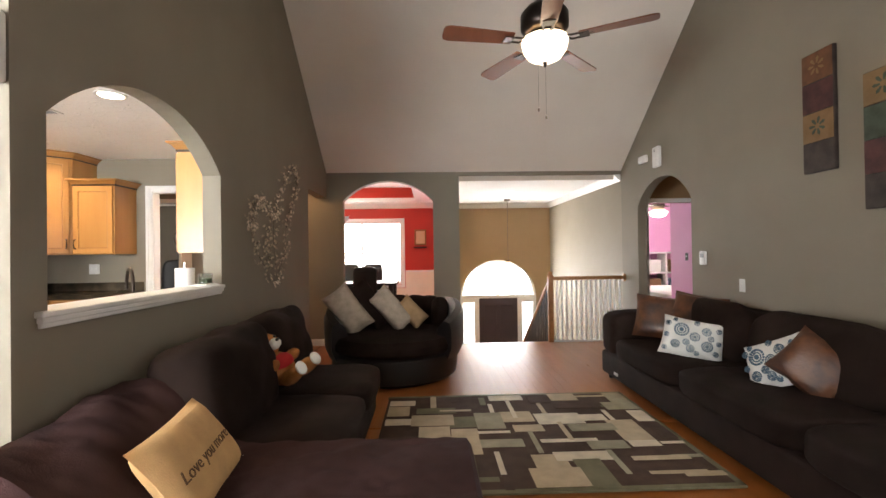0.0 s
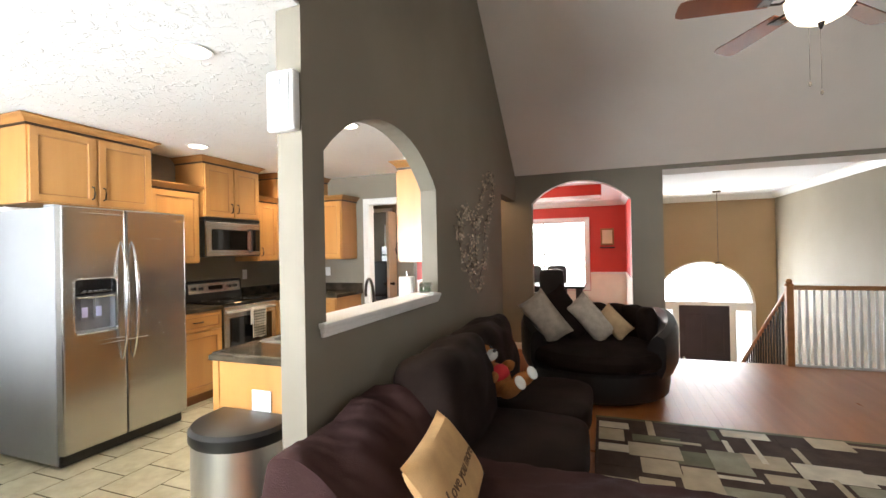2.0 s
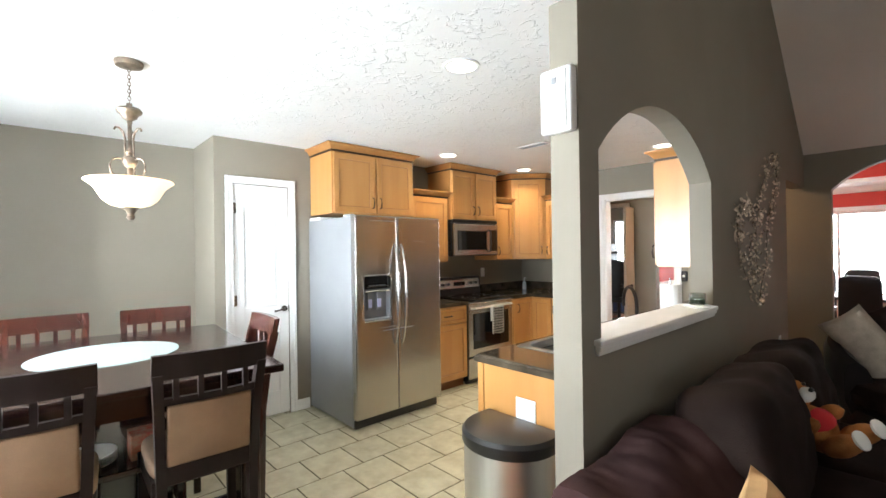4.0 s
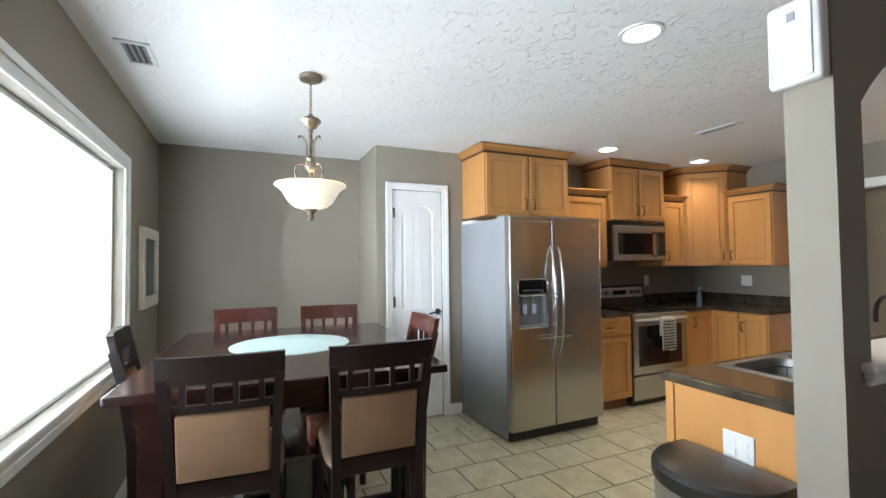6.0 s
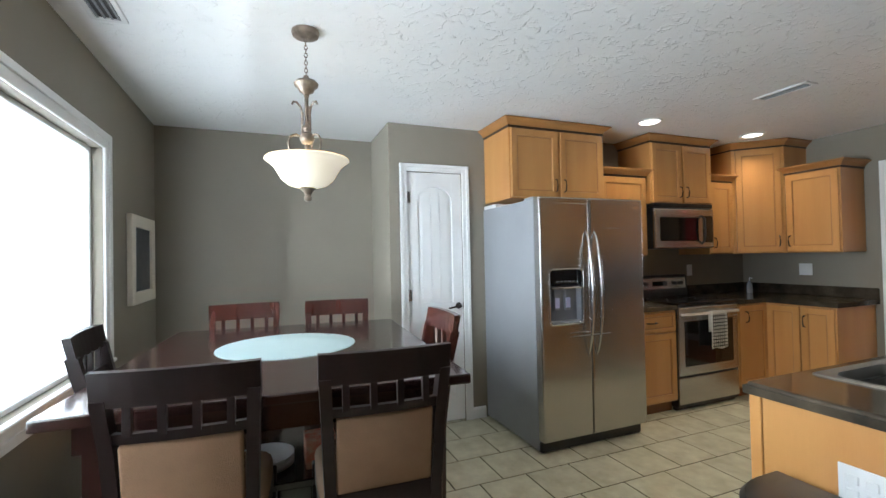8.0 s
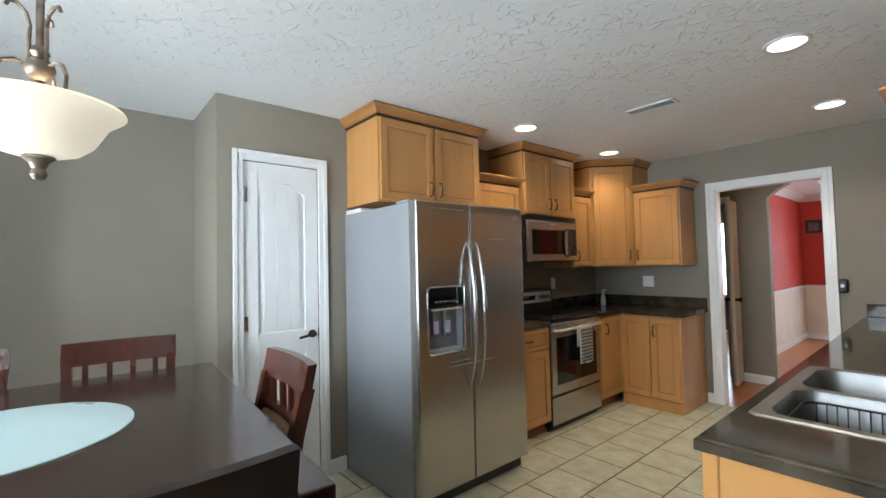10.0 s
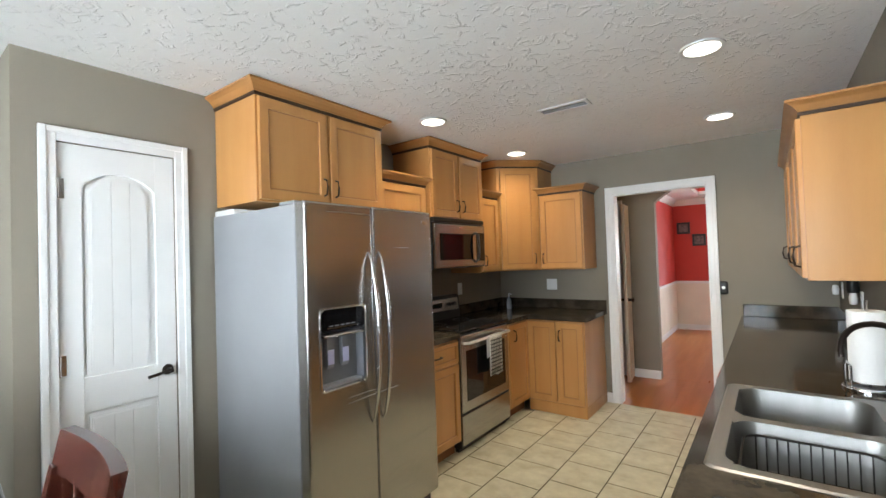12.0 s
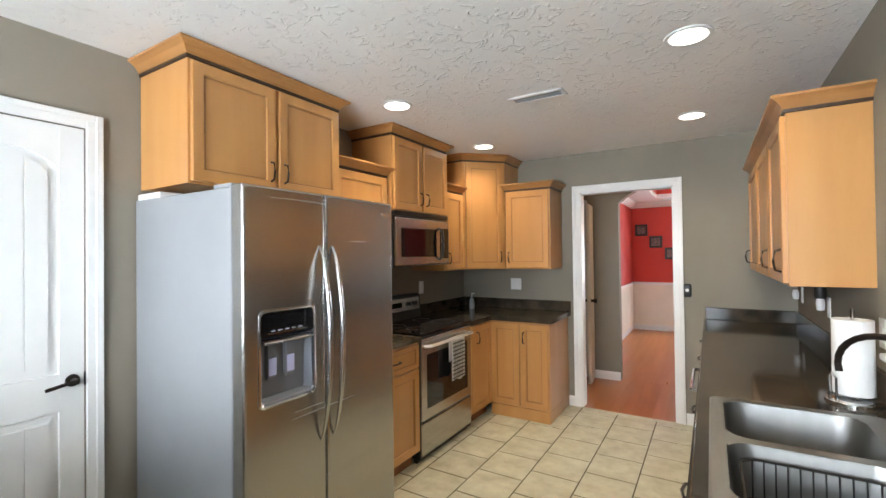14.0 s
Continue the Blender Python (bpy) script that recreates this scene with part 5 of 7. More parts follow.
tagged(part("trim_chair_rail", rb, M_TRIM), "white painted chair rail", "trim", kind="structure")
cbm2 = bmesh.new()
pf = [(0, 0), (0, -0.11), (-0.02, -0.105), (-0.08, -0.03), (-0.09, 0)]
add_prism(cbm2, [(10.1 + a, 2.438 + b) for a, b in pf], -3.2, 0.42, "x")
add_prism(cbm2, [(-3.2 - a, 2.438 + b) for a, b in pf], FAR + 0.13, 10.1, "y")
add_prism(cbm2, [(0.42 + a, 2.438 + b) for a, b in pf], FAR + 0.14, 10.1, "y")
tagged(part("trim_dining_crown", cbm2, M_TRIM), "white crown moulding of the dining room", "trim", kind="structure")
cbm3 = bmesh.new()
add_prism(cbm3, [(10.1 + a, 2.419 + b) for a, b in pf], 0.62, RX, "x")
add_prism(cbm3, [(RX + a, 2.419 + b) for a, b in pf], FAR + 0.02, 10.1, "y")
tagged(part("trim_foyer_crown", cbm3, M_TRIM), "white crown moulding of the foyer", "trim", kind="structure")
sillb = bmesh.new()
add_box(sillb, KX - 0.05, 1.660, 1.080, LX + 0.034, 3.10, 1.104, 0.006)
add_box(sillb, LX, 1.672, 1.040, LX + 0.016, 3.09, 1.080, 0.004)
add_box(sillb, LX, 1.667, 1.058, LX + 0.026, 3.095, 1.081, 0.005)
tagged(part("trim_pass_sill", sillb, M_TRIM), "white painted sill of the arched pass-through", "sill", kind="structure")

# ---- breakfast nook ----


def make_chair(at, rz, label, wood):
    """A counter-height dining chair; the sitter faces local +y."""
    c = thing("dining_chair", label, "chair", at, rz, "chairs round the table")
    W = 0.20
    for s in (-1, 1):
        pts = [(s * (W - 0.034), -0.185, 0), (s * (W - 0.036), -0.195, 0.35), (s * (W - 0.036), -0.20, 0.60), (s * (W - 0.026), -0.235, 0.88), (s * (W - 0.018), -0.268, 1.025)]
        bm = bmesh.new()
        loops = [[(x + dx * 0.017, y + dy * 0.021, z) for dx, dy in ((-1, -1), (1, -1), (1, 1), (-1, 1))] for x, y, z in pts]
        loft(bm, loops)
        bm.faces.new([v for v in bm.verts if v.co.z < 0.001])
        part("back_post", bm, wood, c)
        part("front_leg", box(s * (W - 0.02) - 0.019, 0.165, 0, s * (W - 0.02) + 0.019, 0.203, 0.595, 0.004, 1), wood, c)
        part("side_stretcher", box(s * (W - 0.02) - 0.009, -0.18, 0.19, s * (W - 0.02) + 0.009, 0.17, 0.225, 0.003, 1), wood, c)
        part("side_rail", box(s * (W - 0.02) - 0.011, -0.18, 0.53, s * (W - 0.02) + 0.011, 0.17, 0.60, 0.003, 1), wood, c)
    part("front_rail", box(-W + 0.04, 0.172, 0.53, W - 0.04, 0.196, 0.60, 0.003, 1), wood, c)
    part("back_rail", box(-W + 0.05, -0.222, 0.59, W - 0.05, -0.198, 0.662, 0.003, 1), wood, c)
    part("footrest", box(-W + 0.04, 0.175, 0.24, W - 0.04, 0.195, 0.28, 0.003, 1), wood, c)
    part("rear_stretcher", box(-W + 0.05, -0.20, 0.16, W - 0.05, -0.182, 0.195, 0.003, 1), wood, c)

    def curved(z0, z1, y0, y1, t, e=0.0):
        bm = bmesh.new()
        n = 8
        rows = []
        for i in range(n + 1):
            x = -W + e + (2 * W - 2 * e) * i / n
            b = -0.020 * (1 - (x / W) ** 2)
            rows.append([bm.verts.new(p) for p in ((x, y0 + b - t, z0), (x, y0 + b + t, z0), (x, y1 + b + t, z1), (x, y1 + b - t, z1))])
        for a, b in zip(rows, rows[1:]):
            for k in range(4):
                bm.faces.new((a[k], a[(k + 1) % 4], b[(k + 1) % 4], b[k]))
        bm.faces.new(rows[0])
        bm.faces.new(rows[-1])
        return bm
    part("top_rail", curved(1.006, 1.100, -0.262, -0.282, 0.014), wood, c)
    part("lattice_rail", curved(0.904, 0.932, -0.24, -0.246, 0.010, 0.03), wood, c)
    for i in range(4):
        x = -W + 0.078 + i * (2 * W - 0.156) / 3
        b = -0.020 * (1 - (x / W) ** 2)
        part("slat", box(x - 0.010, -0.253 + b - 0.009, 0.925, x + 0.010, -0.253 + b + 0.009, 1.012), wood, c)
    bp = box(-W + 0.051, -0.016, -0.120, W - 0.051, 0.016, 0.120, 0.010, 3)
    part("back_pad", shifted(bp, pose(0, -0.230, 0.782, 8, 0, 0)), M_TANFAB, c, "tan suede back pad", True)
    part("seat_pad", soft(2 * W - 0.01, 0.42, 0.075, 5, 9, 0.004, 2.0, (0, 0.005, 0.632)), M_SEATFAB, c, "tan suede seat", True)
    return c


# one chair set, two tones: backlit shade and window light are in the colour
ch = make_chair((-2.504, 0.026, 0), 85, "dark cherry counter-height chair, toned as backlit, with a tan back, at the table", M_CHAIRSHADE)
copy_thing(ch, pose(-2.465, 0.56, 0, 0, 0, 88))
copy_thing(ch, pose(-3.085, -0.19, 0, 0, 0, 3))["label"] = "dark cherry chair, toned as backlit, between table and window"
ch2 = make_chair((-3.62, 0.09, 0), -88, "reddish cherry chair, toned as window-lit, on the far side of the table, tucked in", M_CHAIRLIT)
copy_thing(ch2, pose(-3.553, 0.60, 0, 0, 0, -97))
copy_thing(ch2, pose(-2.94, 0.745, 0, 0, 0, 178))["label"] = "reddish cherry chair, toned as window-lit, at the table end near the pantry door"

TCX0, TCY0 = -3.045, 0.30
tb_ = wthing("dining_table", "dark cherry counter-height table with a round frosted glass inset", "table", (TCX0, TCY0, 0))
TX0, TX1, TY0_, TY1_ = TCX0 - 0.73, TCX0 + 0.73, TCY0 - 0.62, TCY0 + 0.62
GX, GY, GR = -3.10, 0.298, 0.31
wpart("tabletop", add_box(bmesh.new(), TX0, TY0_, 0.930, TX1, TY1_, 0.965, 0.006), M_CHERRY, tb_)
wpart("apron", add_steps(bmesh.new(), TX0 + 0.07, TY0_ + 0.07, TX1 - 0.07, TY1_ - 0.07, [(0, 0.835), (0, 0.930)]), M_CHERRY, tb_)
wpart("glass_inset", lathe([(0, 0.9653), (GR, 0.9653), (GR, 0.968), (GR - 0.004, 0.969), (0, 0.969)], GX, GY, 64), M_FROST, tb_, "pale frosted glass disc", True)
for x in (TX0 + 0.085, TX1 - 0.085 - 0.085):
    for y in (TY0_ + 0.085, TY1_ - 0.085 - 0.085):
        wpart("leg", box(x, y, 0.0, x + 0.085, y + 0.085, 0.84, 0.006), M_CHERRY, tb_)
wpart("storage_shelf", box(-3.40, -0.01, 0.512, -2.64, 0.62, 0.542, 0.004, 1), M_CHERRY, tb_)
wpart("pedestal", box(-3.30, 0.08, 0.0, -2.78, 0.54, 0.512, 0.006), M_CHERRY, tb_)
for x in (-3.40, -2.67):
    for y in (-0.01, 0.59):
        wpart("shelf_post", box(x, y, 0.542, x + 0.03, y + 0.03, 0.84), M_CHERRY, tb_)
tb_.matrix_world = pose(TCX0, TCY0, 0, 0, 0, -4)
pl_ = wthing("plate_stack", "stack of white plates on the table's lower shelf", "plates", (-2.80, 0.20, 0.543))
for k in range(4):
    wpart("plate", lathe([(0, 0.543 + k * 0.012), (0.06, 0.543 + k * 0.012), (0.11, 0.557 + k * 0.012), (0.11, 0.560 + k * 0.012), (0.06, 0.548 + k * 0.012), (0, 0.548 + k * 0.012)], -2.80, 0.20, 28), M_WHITE, pl_, "", True)
bxn = wthing("napkin_box", "small printed cardboard box on the table's lower shelf", "box", (-2.77, 0.41, 0.543))
wpart("carton", box(-2.83, 0.35, 0.543, -2.71, 0.47, 0.655, 0.003, 1), mat("printed_card", (0.55, 0.36, 0.24), 0.6, 0, 0, 40, 0.2, 30, (1, 1, 1), 0, (0.60, 0.10, 0.06)), bxn)

# pendant
PXX, PYY = -3.02, 0.397
pn = wthing("pendant_lamp", "antique pewter pendant lamp with a lit alabaster glass bowl", "pendant lamp", (PXX, PYY, 2.44))
wpart("canopy", lathe([(0, 2.4395), (0.062, 2.4395), (0.064, 2.43), (0.058, 2.415), (0.02, 2.405), (0, 2.405)], PXX, PYY, 28), M_PEWTER, pn, "", True)
cbm4 = bmesh.new()
for k in range(12):
    z = 2.398 - k * 0.018
    lp = []
    for i in range(9):
        a = 2 * math.pi * i / 8
        u, v = 0.007 * math.cos(a), 0.012 * math.sin(a)
        lp.append((PXX + (u if k % 2 else 0), PYY + (0 if k % 2 else u), z + v))
    add_tube(cbm4, lp, 0.0022, 5)
wpart("chain", cbm4, M_PEWTER, pn, "", True)
wpart("cap", lathe([(0, 2.230), (0.012, 2.228), (0.014, 2.213), (0.045, 2.203), (0.056, 2.190), (0.052, 2.178), (0.038, 2.168), (0.032, 2.153), (0.012, 2.140), (0.012, 2.128), (0, 2.128)], PXX, PYY, 28), M_PEWTER, pn, "", True)
wpart("stem", lathe([(0, 2.133), (0.009, 2.133), (0.009, 1.998), (0.016, 1.993), (0.022, 1.978), (0.014, 1.963), (0.030, 1.953), (0.034, 1.933), (0.026, 1.913), (0.012, 1.903), (0.012, 1.688), (0, 1.688)], PXX, PYY, 24), M_PEWTER, pn, "", True)
for k in range(3):
    a = radians(40 + 120 * k)
    pts = []
    for r, z in ((0.066, 2.108), (0.060, 2.120), (0.045, 2.120), (0.028, 2.103), (0.020, 2.073), (0.022, 2.038), (0.020, 2.003), (0.028, 1.980), (0.05, 1.986), (0.072, 1.978), (0.085, 1.953), (0.082, 1.923), (0.066, 1.903)):
        pts.append((PXX + r * math.cos(a), PYY + r * math.sin(a), z - 0.022 - (2.12 - z) * 0.12))
    wpart("scroll_arm", tube(pts, 0.005, 8), M_PEWTER, pn, "", True)
bowlp = [(0.205, 1.886), (0.207, 1.880), (0.19, 1.866), (0.165, 1.843), (0.148, 1.808), (0.128, 1.768), (0.095, 1.736), (0.05, 1.720), (0.0, 1.717), (0.0, 1.725), (0.05, 1.728), (0.09, 1.744), (0.12, 1.774), (0.14, 1.811), (0.157, 1.848), (0.185, 1.874), (0.203, 1.889)]
bo = wpart("bowl_shade", lathe([(r * 0.92, 1.700 + (z - 1.717) * 0.80) for r, z in bowlp], PXX, PYY, 40), M_PENDLAMP, pn, "glowing cream glass bowl", True)
bo.visible_shadow = False
wpart("finial", lathe([(0, 1.708), (0.034, 1.705), (0.036, 1.697), (0.022, 1.686), (0.014, 1.668), (0.019, 1.653), (0.012, 1.641), (0, 1.637)], PXX, PYY, 22), M_PEWTER, pn, "", True)

# framed picture beside the window
fp = wthing("framed_picture", "cream framed dark landscape picture beside the window", "picture", (-4.45, BACK, 1.39))
pbm = bmesh.new()
for a in ((-4.72, 1.10, -4.64, 1.68), (-4.22, 1.10, -4.14, 1.68), (-4.64, 1.10, -4.22, 1.18), (-4.64, 1.60, -4.22, 1.68)):
    add_box(pbm, a[0], BACK + 0.002, a[1], a[2], BACK + 0.035, a[3], 0.006)
wpart("frame", pbm, M_WAINS, fp)
wpart("image", box(-4.64, BACK + 0.004, 1.18, -4.22, BACK + 0.016, 1.60), mat("night_scene", (0.03, 0.04, 0.06), 0.3, 0, 0, 40, 0.3, 14, second=(0.10, 0.11, 0.12)), fp)

# trash can
TCX, TCY = -1.62, 1.60
tc_ = wthing("trash_can", "stainless steel half-round trash can with a black lid", "trash can", (TCX, TCY, 0))


def dshape(w, d, n=18, grow=0.0):
    pts = [(TCX + (w / 2 + grow), TCY + d / 2 + grow), (TCX - (w / 2 + grow), TCY + d / 2 + grow)]
    for i in range(n + 1):
        a = radians(180 + 180 * i / n)
        pts.append((TCX + (w / 2 + grow) * math.cos(a), TCY + d / 2 - 0.10 + (d - 0.10 + grow) * math.sin(a)))
    return pts


TW, TD = 0.44, 0.31
wpart("body", loft(bmesh.new(), [[(x, y, z) for x, y in dshape(TW, TD)] for z in (0.03, 0.60)]), M_STEELV, tc_, "brushed steel shell", True)
wpart("base", loft(bmesh.new(), [[(x, y, z) for x, y in dshape(TW, TD, 18, 0.004)] for z in (0.0, 0.04)]), M_BLACK, tc_)
wpart("lid", loft(bmesh.new(), [[(x, y, z) for x, y in dshape(TW, TD, 18, g)] for g, z in ((0.004, 0.585), (0.010, 0.595), (0.010, 0.635), (-0.004, 0.652), (-0.06, 0.664))]), M_BLACK, tc_, "black plastic lid", True)
wpart("pedal", box(TCX - 0.05, TCY - 0.30, 0.012, TCX + 0.05, TCY - 0.12, 0.028, 0.006), M_BLACK, tc_)

# alarm sensor on the wall's end, and one on the side wall
for at, rz in (((-1.272, 1.57, 2.035), 0), ((RX, 5.24, 2.43), -90)):
    sn = thing("alarm_sensor", "white plastic alarm box on the wall", "sensor", at, rz, "alarm boxes")
    part("case", box(-0.07, -0.048, -0.125, 0.07, 0, 0.125, 0.014, 3), M_WHITE, sn, "", True)
    part("cover_plate", box(-0.055, -0.053, -0.112, 0.05, -0.046, 0.112, 0.006), M_WHITE, sn, "", True)
    part("indicator", box(-0.01, -0.056, 0.06, 0.01, -0.052, 0.085), M_FSIDE, sn)
sb2 = thing("siren_box", "white siren box beside the alarm sensor", "sensor", (RX, 5.58, 2.47), -90)
part("case", box(-0.09, -0.05, -0.045, 0.09, 0, 0.045, 0.012, 3), M_WHITE, sb2, "", True)
tg = thing("thermostat", "white wall thermostat beside the niche", "thermostat", (RX, 4.39, 1.21), -90)
part("case", box(-0.045, -0.028, -0.07, 0.045, 0, 0.07, 0.01, 2), M_WHITE, tg, "", True)
part("display", box(-0.03, -0.030, 0.005, 0.03, -0.027, 0.045), M_FSIDE, tg)
plate((RX, 3.85, 0.97), -90, 1, "light_switch", "white switch plate on the living room wall")
plate((LX, 4.95, 0.60), 90, 1, "outlet", "white outlet plate on the living room wall")

# candle jar on the pass-through sill
cj = wthing("candle_jar", "glass candle jar on a white saucer on the sill", "candle", (-1.24, 2.98, 1.1040))
wpart("saucer", lathe([(0, 1.1045), (0.075, 1.1045), (0.08, 1.1110), (0.07, 1.1160), (0, 1.1140)], -1.245, 2.98, 26), M_WHITE, cj, "", True)
wpart("jar", lathe([(0, 1.1155), (0.042, 1.1155), (0.045, 1.1260), (0.045, 1.1760), (0.038, 1.1860), (0.036, 1.1860), (0.042, 1.1740), (0.042, 1.1260), (0, 1.1220)], -1.245, 2.98, 26), M_SMOKE, cj, "clear glass jar", True)
wpart("wax", lathe([(0, 1.1240), (0.041, 1.1240), (0.041, 1.1540), (0, 1.1540)], -1.245, 2.98, 22), mat("green_wax", (0.20, 0.27, 0.16), 0.5), cj, "pale green wax")

# leaves of beaten metal
ms = wthing("wall_sculpture", "branching metal wall sculpture of small shiny leaves", "wall art", (LX, 4.2, 1.6))
M_LEAF = mat("gilt_metal", (0.86, 0.74, 0.58), 0.20, 0.38, 0, 40, 0.3, 30, obj_rand=1.1)
rnd = random.Random(7)
limbs = [
    ((3.85, 1.79), (3.65, 1.73), (3.58, 1.61), (3.58, 1.49), (3.69, 1.33), (3.91, 1.16), (4.16, 1.03)),
    ((4.72, 2.26), (4.82, 2.08), (4.69, 1.88), (4.54, 1.74), (4.43, 1.56), (4.39, 1.31), (4.22, 1.15), (4.16, 1.03)),
    ((4.72, 2.26), (4.50, 2.11), (4.28, 1.94), (4.18, 1.75), (4.09, 1.62), (4.08, 1.42), (4.13, 1.21)),
    ((3.70, 1.76), (3.88, 1.71), (4.06, 1.68), (4.27, 1.74)),
    ((3.95, 1.56), (3.89, 1.41), (3.96, 1.26)),
]
for lm in limbs:
    wpart("stem", tube([(LX + 0.02, y, z) for y, z in lm], 0.0022, 6), M_BRONZE, ms)
leaf = bmesh.new()
bmesh.ops.create_uvsphere(leaf, u_segments=7, v_segments=4, radius=1)
for v in leaf.verts:
    v.co = Vector((v.co.x * 0.35, v.co.y, v.co.z * (1 - 0.3 * v.co.y)))
leaf_me = bpy.data.meshes.new("leaf")
leaf.to_mesh(leaf_me)
leaf.free()
leaf_me.materials.append(M_LEAF)
for p in leaf_me.polygons:
    p.use_smooth = True
spray = bmesh.new()
for k in range(520):
    lm = limbs[rnd.choices(range(5), (8, 9, 8, 4, 3))[0]]
    i = rnd.randrange(len(lm) - 1)
    u = rnd.random()
    y = lm[i][0] + (lm[i + 1][0] - lm[i][0]) * u + rnd.gauss(0, 0.050)
    z = lm[i][1] + (lm[i + 1][1] - lm[i][1]) * u + rnd.gauss(0, 0.032)
    s = rnd.uniform(0.011, 0.017)
    m = pose(LX + rnd.uniform(0.012, 0.05), y, z, rnd.uniform(0, 180), rnd.uniform(-40, 40), rnd.uniform(-45, 45)) @ Matrix.Diagonal((s, s, s, 1))
    if k < 298:
        o = new("leaf", leaf_me)
        o.parent, o.matrix_parent_inverse = ms, INV[ms.name]
        o.matrix_basis = m
    else:
        n0 = len(spray.verts)
        spray.from_mesh(leaf_me)
        spray.verts.ensure_lookup_table()
        for v in spray.verts[n0:]:
            v.co = m @ v.co
tagged(wpart("leaf_spray", spray, M_LEAF, ms, "", True), kind="stuff")

# ---- living room ----
# sectional sofa with chaise
so = wthing("sectional_sofa", "dark brown chenille sectional sofa along the wall", "sofa", (-0.5, 2.5, 0))
wpart("base", box(-1.16, 1.30, 0.06, -0.18, 3.50, 0.29, 0.04, 3), M_SOFA, so, "", True)
wpart("chaise_base", box(-0.30, 1.30, 0.06, 0.42, 1.99, 0.29, 0.04, 3), M_SOFA, so, "", True)
wpart("back_frame", soft(0.26, 2.20, 0.42, 8, 10, 0.008, 4.0, (-1.05, 2.41, 0.45)), M_SOFA, so, "", True)
for i, (y0, y1) in enumerate(((2.03, 2.76), (2.77, 3.49))):
    wpart("seat_cushion", soft(0.80, y1 - y0, 0.20, 6, 10, 0.010, 5.0 + i, (-0.53, (y0 + y1) / 2, 0.355)), M_SOFA, so, "", True)
for i, (y0, y1) in enumerate(((1.98, 2.80), (2.76, 3.54))):
    bm = soft(0.36, y1 - y0, 0.54, 4.2, 16, 0.020, 8.0 + i * 3)
    for v in bm.verts:
        v.co += v.co.normalized() * 0.010 * math.sin(22 * v.co.z + 9 * v.co.y + 3 * noise.noise(v.co * 5)) * (1 - abs(v.co.y) / (y1 - y0))
    wpart("back_cushion", shifted(bm, pose(-0.85, (y0 + y1) / 2, 0.625 + 0.012 * i, 0, -14, 0)), M_SOFA, so, "plump brown back cushion", True)
wpart("chaise_cushion", soft(1.36, 0.71, 0.19, 7, 10, 0.006, 12.0, (-0.25, 1.655, 0.34)), M_SOFA, so, "", True)
for x, y in ((-1.1, 1.48), (-1.1, 3.42), (-0.25, 3.42), (0.34, 1.48), (0.34, 1.92)):
    wpart("foot", lathe([(0, 0), (0.02, 0), (0.028, 0.06), (0, 0.06)], x, y, 12), M_BLACK, so)

# plum throw spread over the corner and the chaise
th = wthing("throw_blanket", "plum brown throw spread over the sofa's corner and chaise", "blanket", (-0.4, 1.55, 0.45))


def throw_z(x, y):
    back = 0.70 + 0.05 * min(1, max(0, (y - 1.45) / 0.5)) - 0.015 * math.sin(y * 5)
    seat = 0.458
    u = (x + 1.03) / 0.46
    u = min(1, max(0, u))
    s = u * u * (3 - 2 * u)
    z = back + (seat - back) * s
    if x < -1.13:
        z -= (-1.13 - x) * 4
    z += 0.012 * noise.noise(Vector((x * 3.1, y * 4.2, 0.3))) + 0.007 * noise.noise(Vector((x * 9, y * 8, 4.0)))
    z += 0.010 * noise.noise(Vector((x * 6 + 2 * y, y * 14 - x * 4, 7.0))) + 0.005 * noise.noise(Vector((x * 17, y * 23, 2.0)))
    z += 0.016 * math.sin((x * 0.8 + y) * 16 + 2 * noise.noise(Vector((x * 2, y * 2, 1)))) * (1 - s) * 0.8
    return z


tb3 = bmesh.new()
NX, NY = 110, 80
vg = {}
for i in range(NX + 1):
    for j in range(NY + 1):
        x = -1.165 + 1.68 * i / NX
        y = 1.17 + 0.92 * j / NY
        px, py, z = x, y, throw_z(min(x, 0.40), min(max(y, 1.29), 2.0))
        ex, ey = max(0, x - 0.395), max(0, y - 1.985, 1.30 - y)
        e = math.hypot(ex, ey)
        if e > 0:
            drop = max(0, e - 0.02) * (2.6 if ey < ex + 0.02 or y > 1.6 else 4.5)
            px, py = min(x, 0.41 + 0.05 * (1 - math.exp(-ex * 14))), y
            if y > 1.985:
                py = 1.985 + 0.045 * (1 - math.exp(-ey * 22))
            if y < 1.30:
                py = 1.30 - 0.06 * (1 - math.exp(-ey * 22))
            z -= drop + 0.01 * math.sin(x * 22 + y * 9) * min(1, e * 12)
        vg[i, j] = tb3.verts.new((px, py, z))
for i in range(NX):
    for j in range(NY):
        tb3.faces.new((vg[i, j], vg[i + 1, j], vg[i + 1, j + 1], vg[i, j + 1]))
cl = wpart("cloth", tb3, M_THROW, th, "", True)
md_ = cl.modifiers.new("thick", "SOLIDIFY")
md_.thickness, md_.offset = 0.008, 1


# burlap pillow with lettering
def scatter(name, label, at, rx, ry, rz, w, h, d, material, seed):
    p = thing(name, label, "pillow", at, 0, "scatter pillows")
    p.matrix_world = pose(*at, rx, ry, rz)
    part("cover", pillow(w, h, d, seed), material, p, "", True)
    return p


lp_ = scatter("pillow", "burlap pillow lettered Love you more on the throw", (-0.605, 1.61, 0.58), 0, 0, 0, 0.50, 0.33, 0.13, M_BURLAP, 1.0)
lx_ = Vector((-0.12, 0.99, 0.02)).normalized()
lz_ = Vector((-0.588, 0, 0.809))
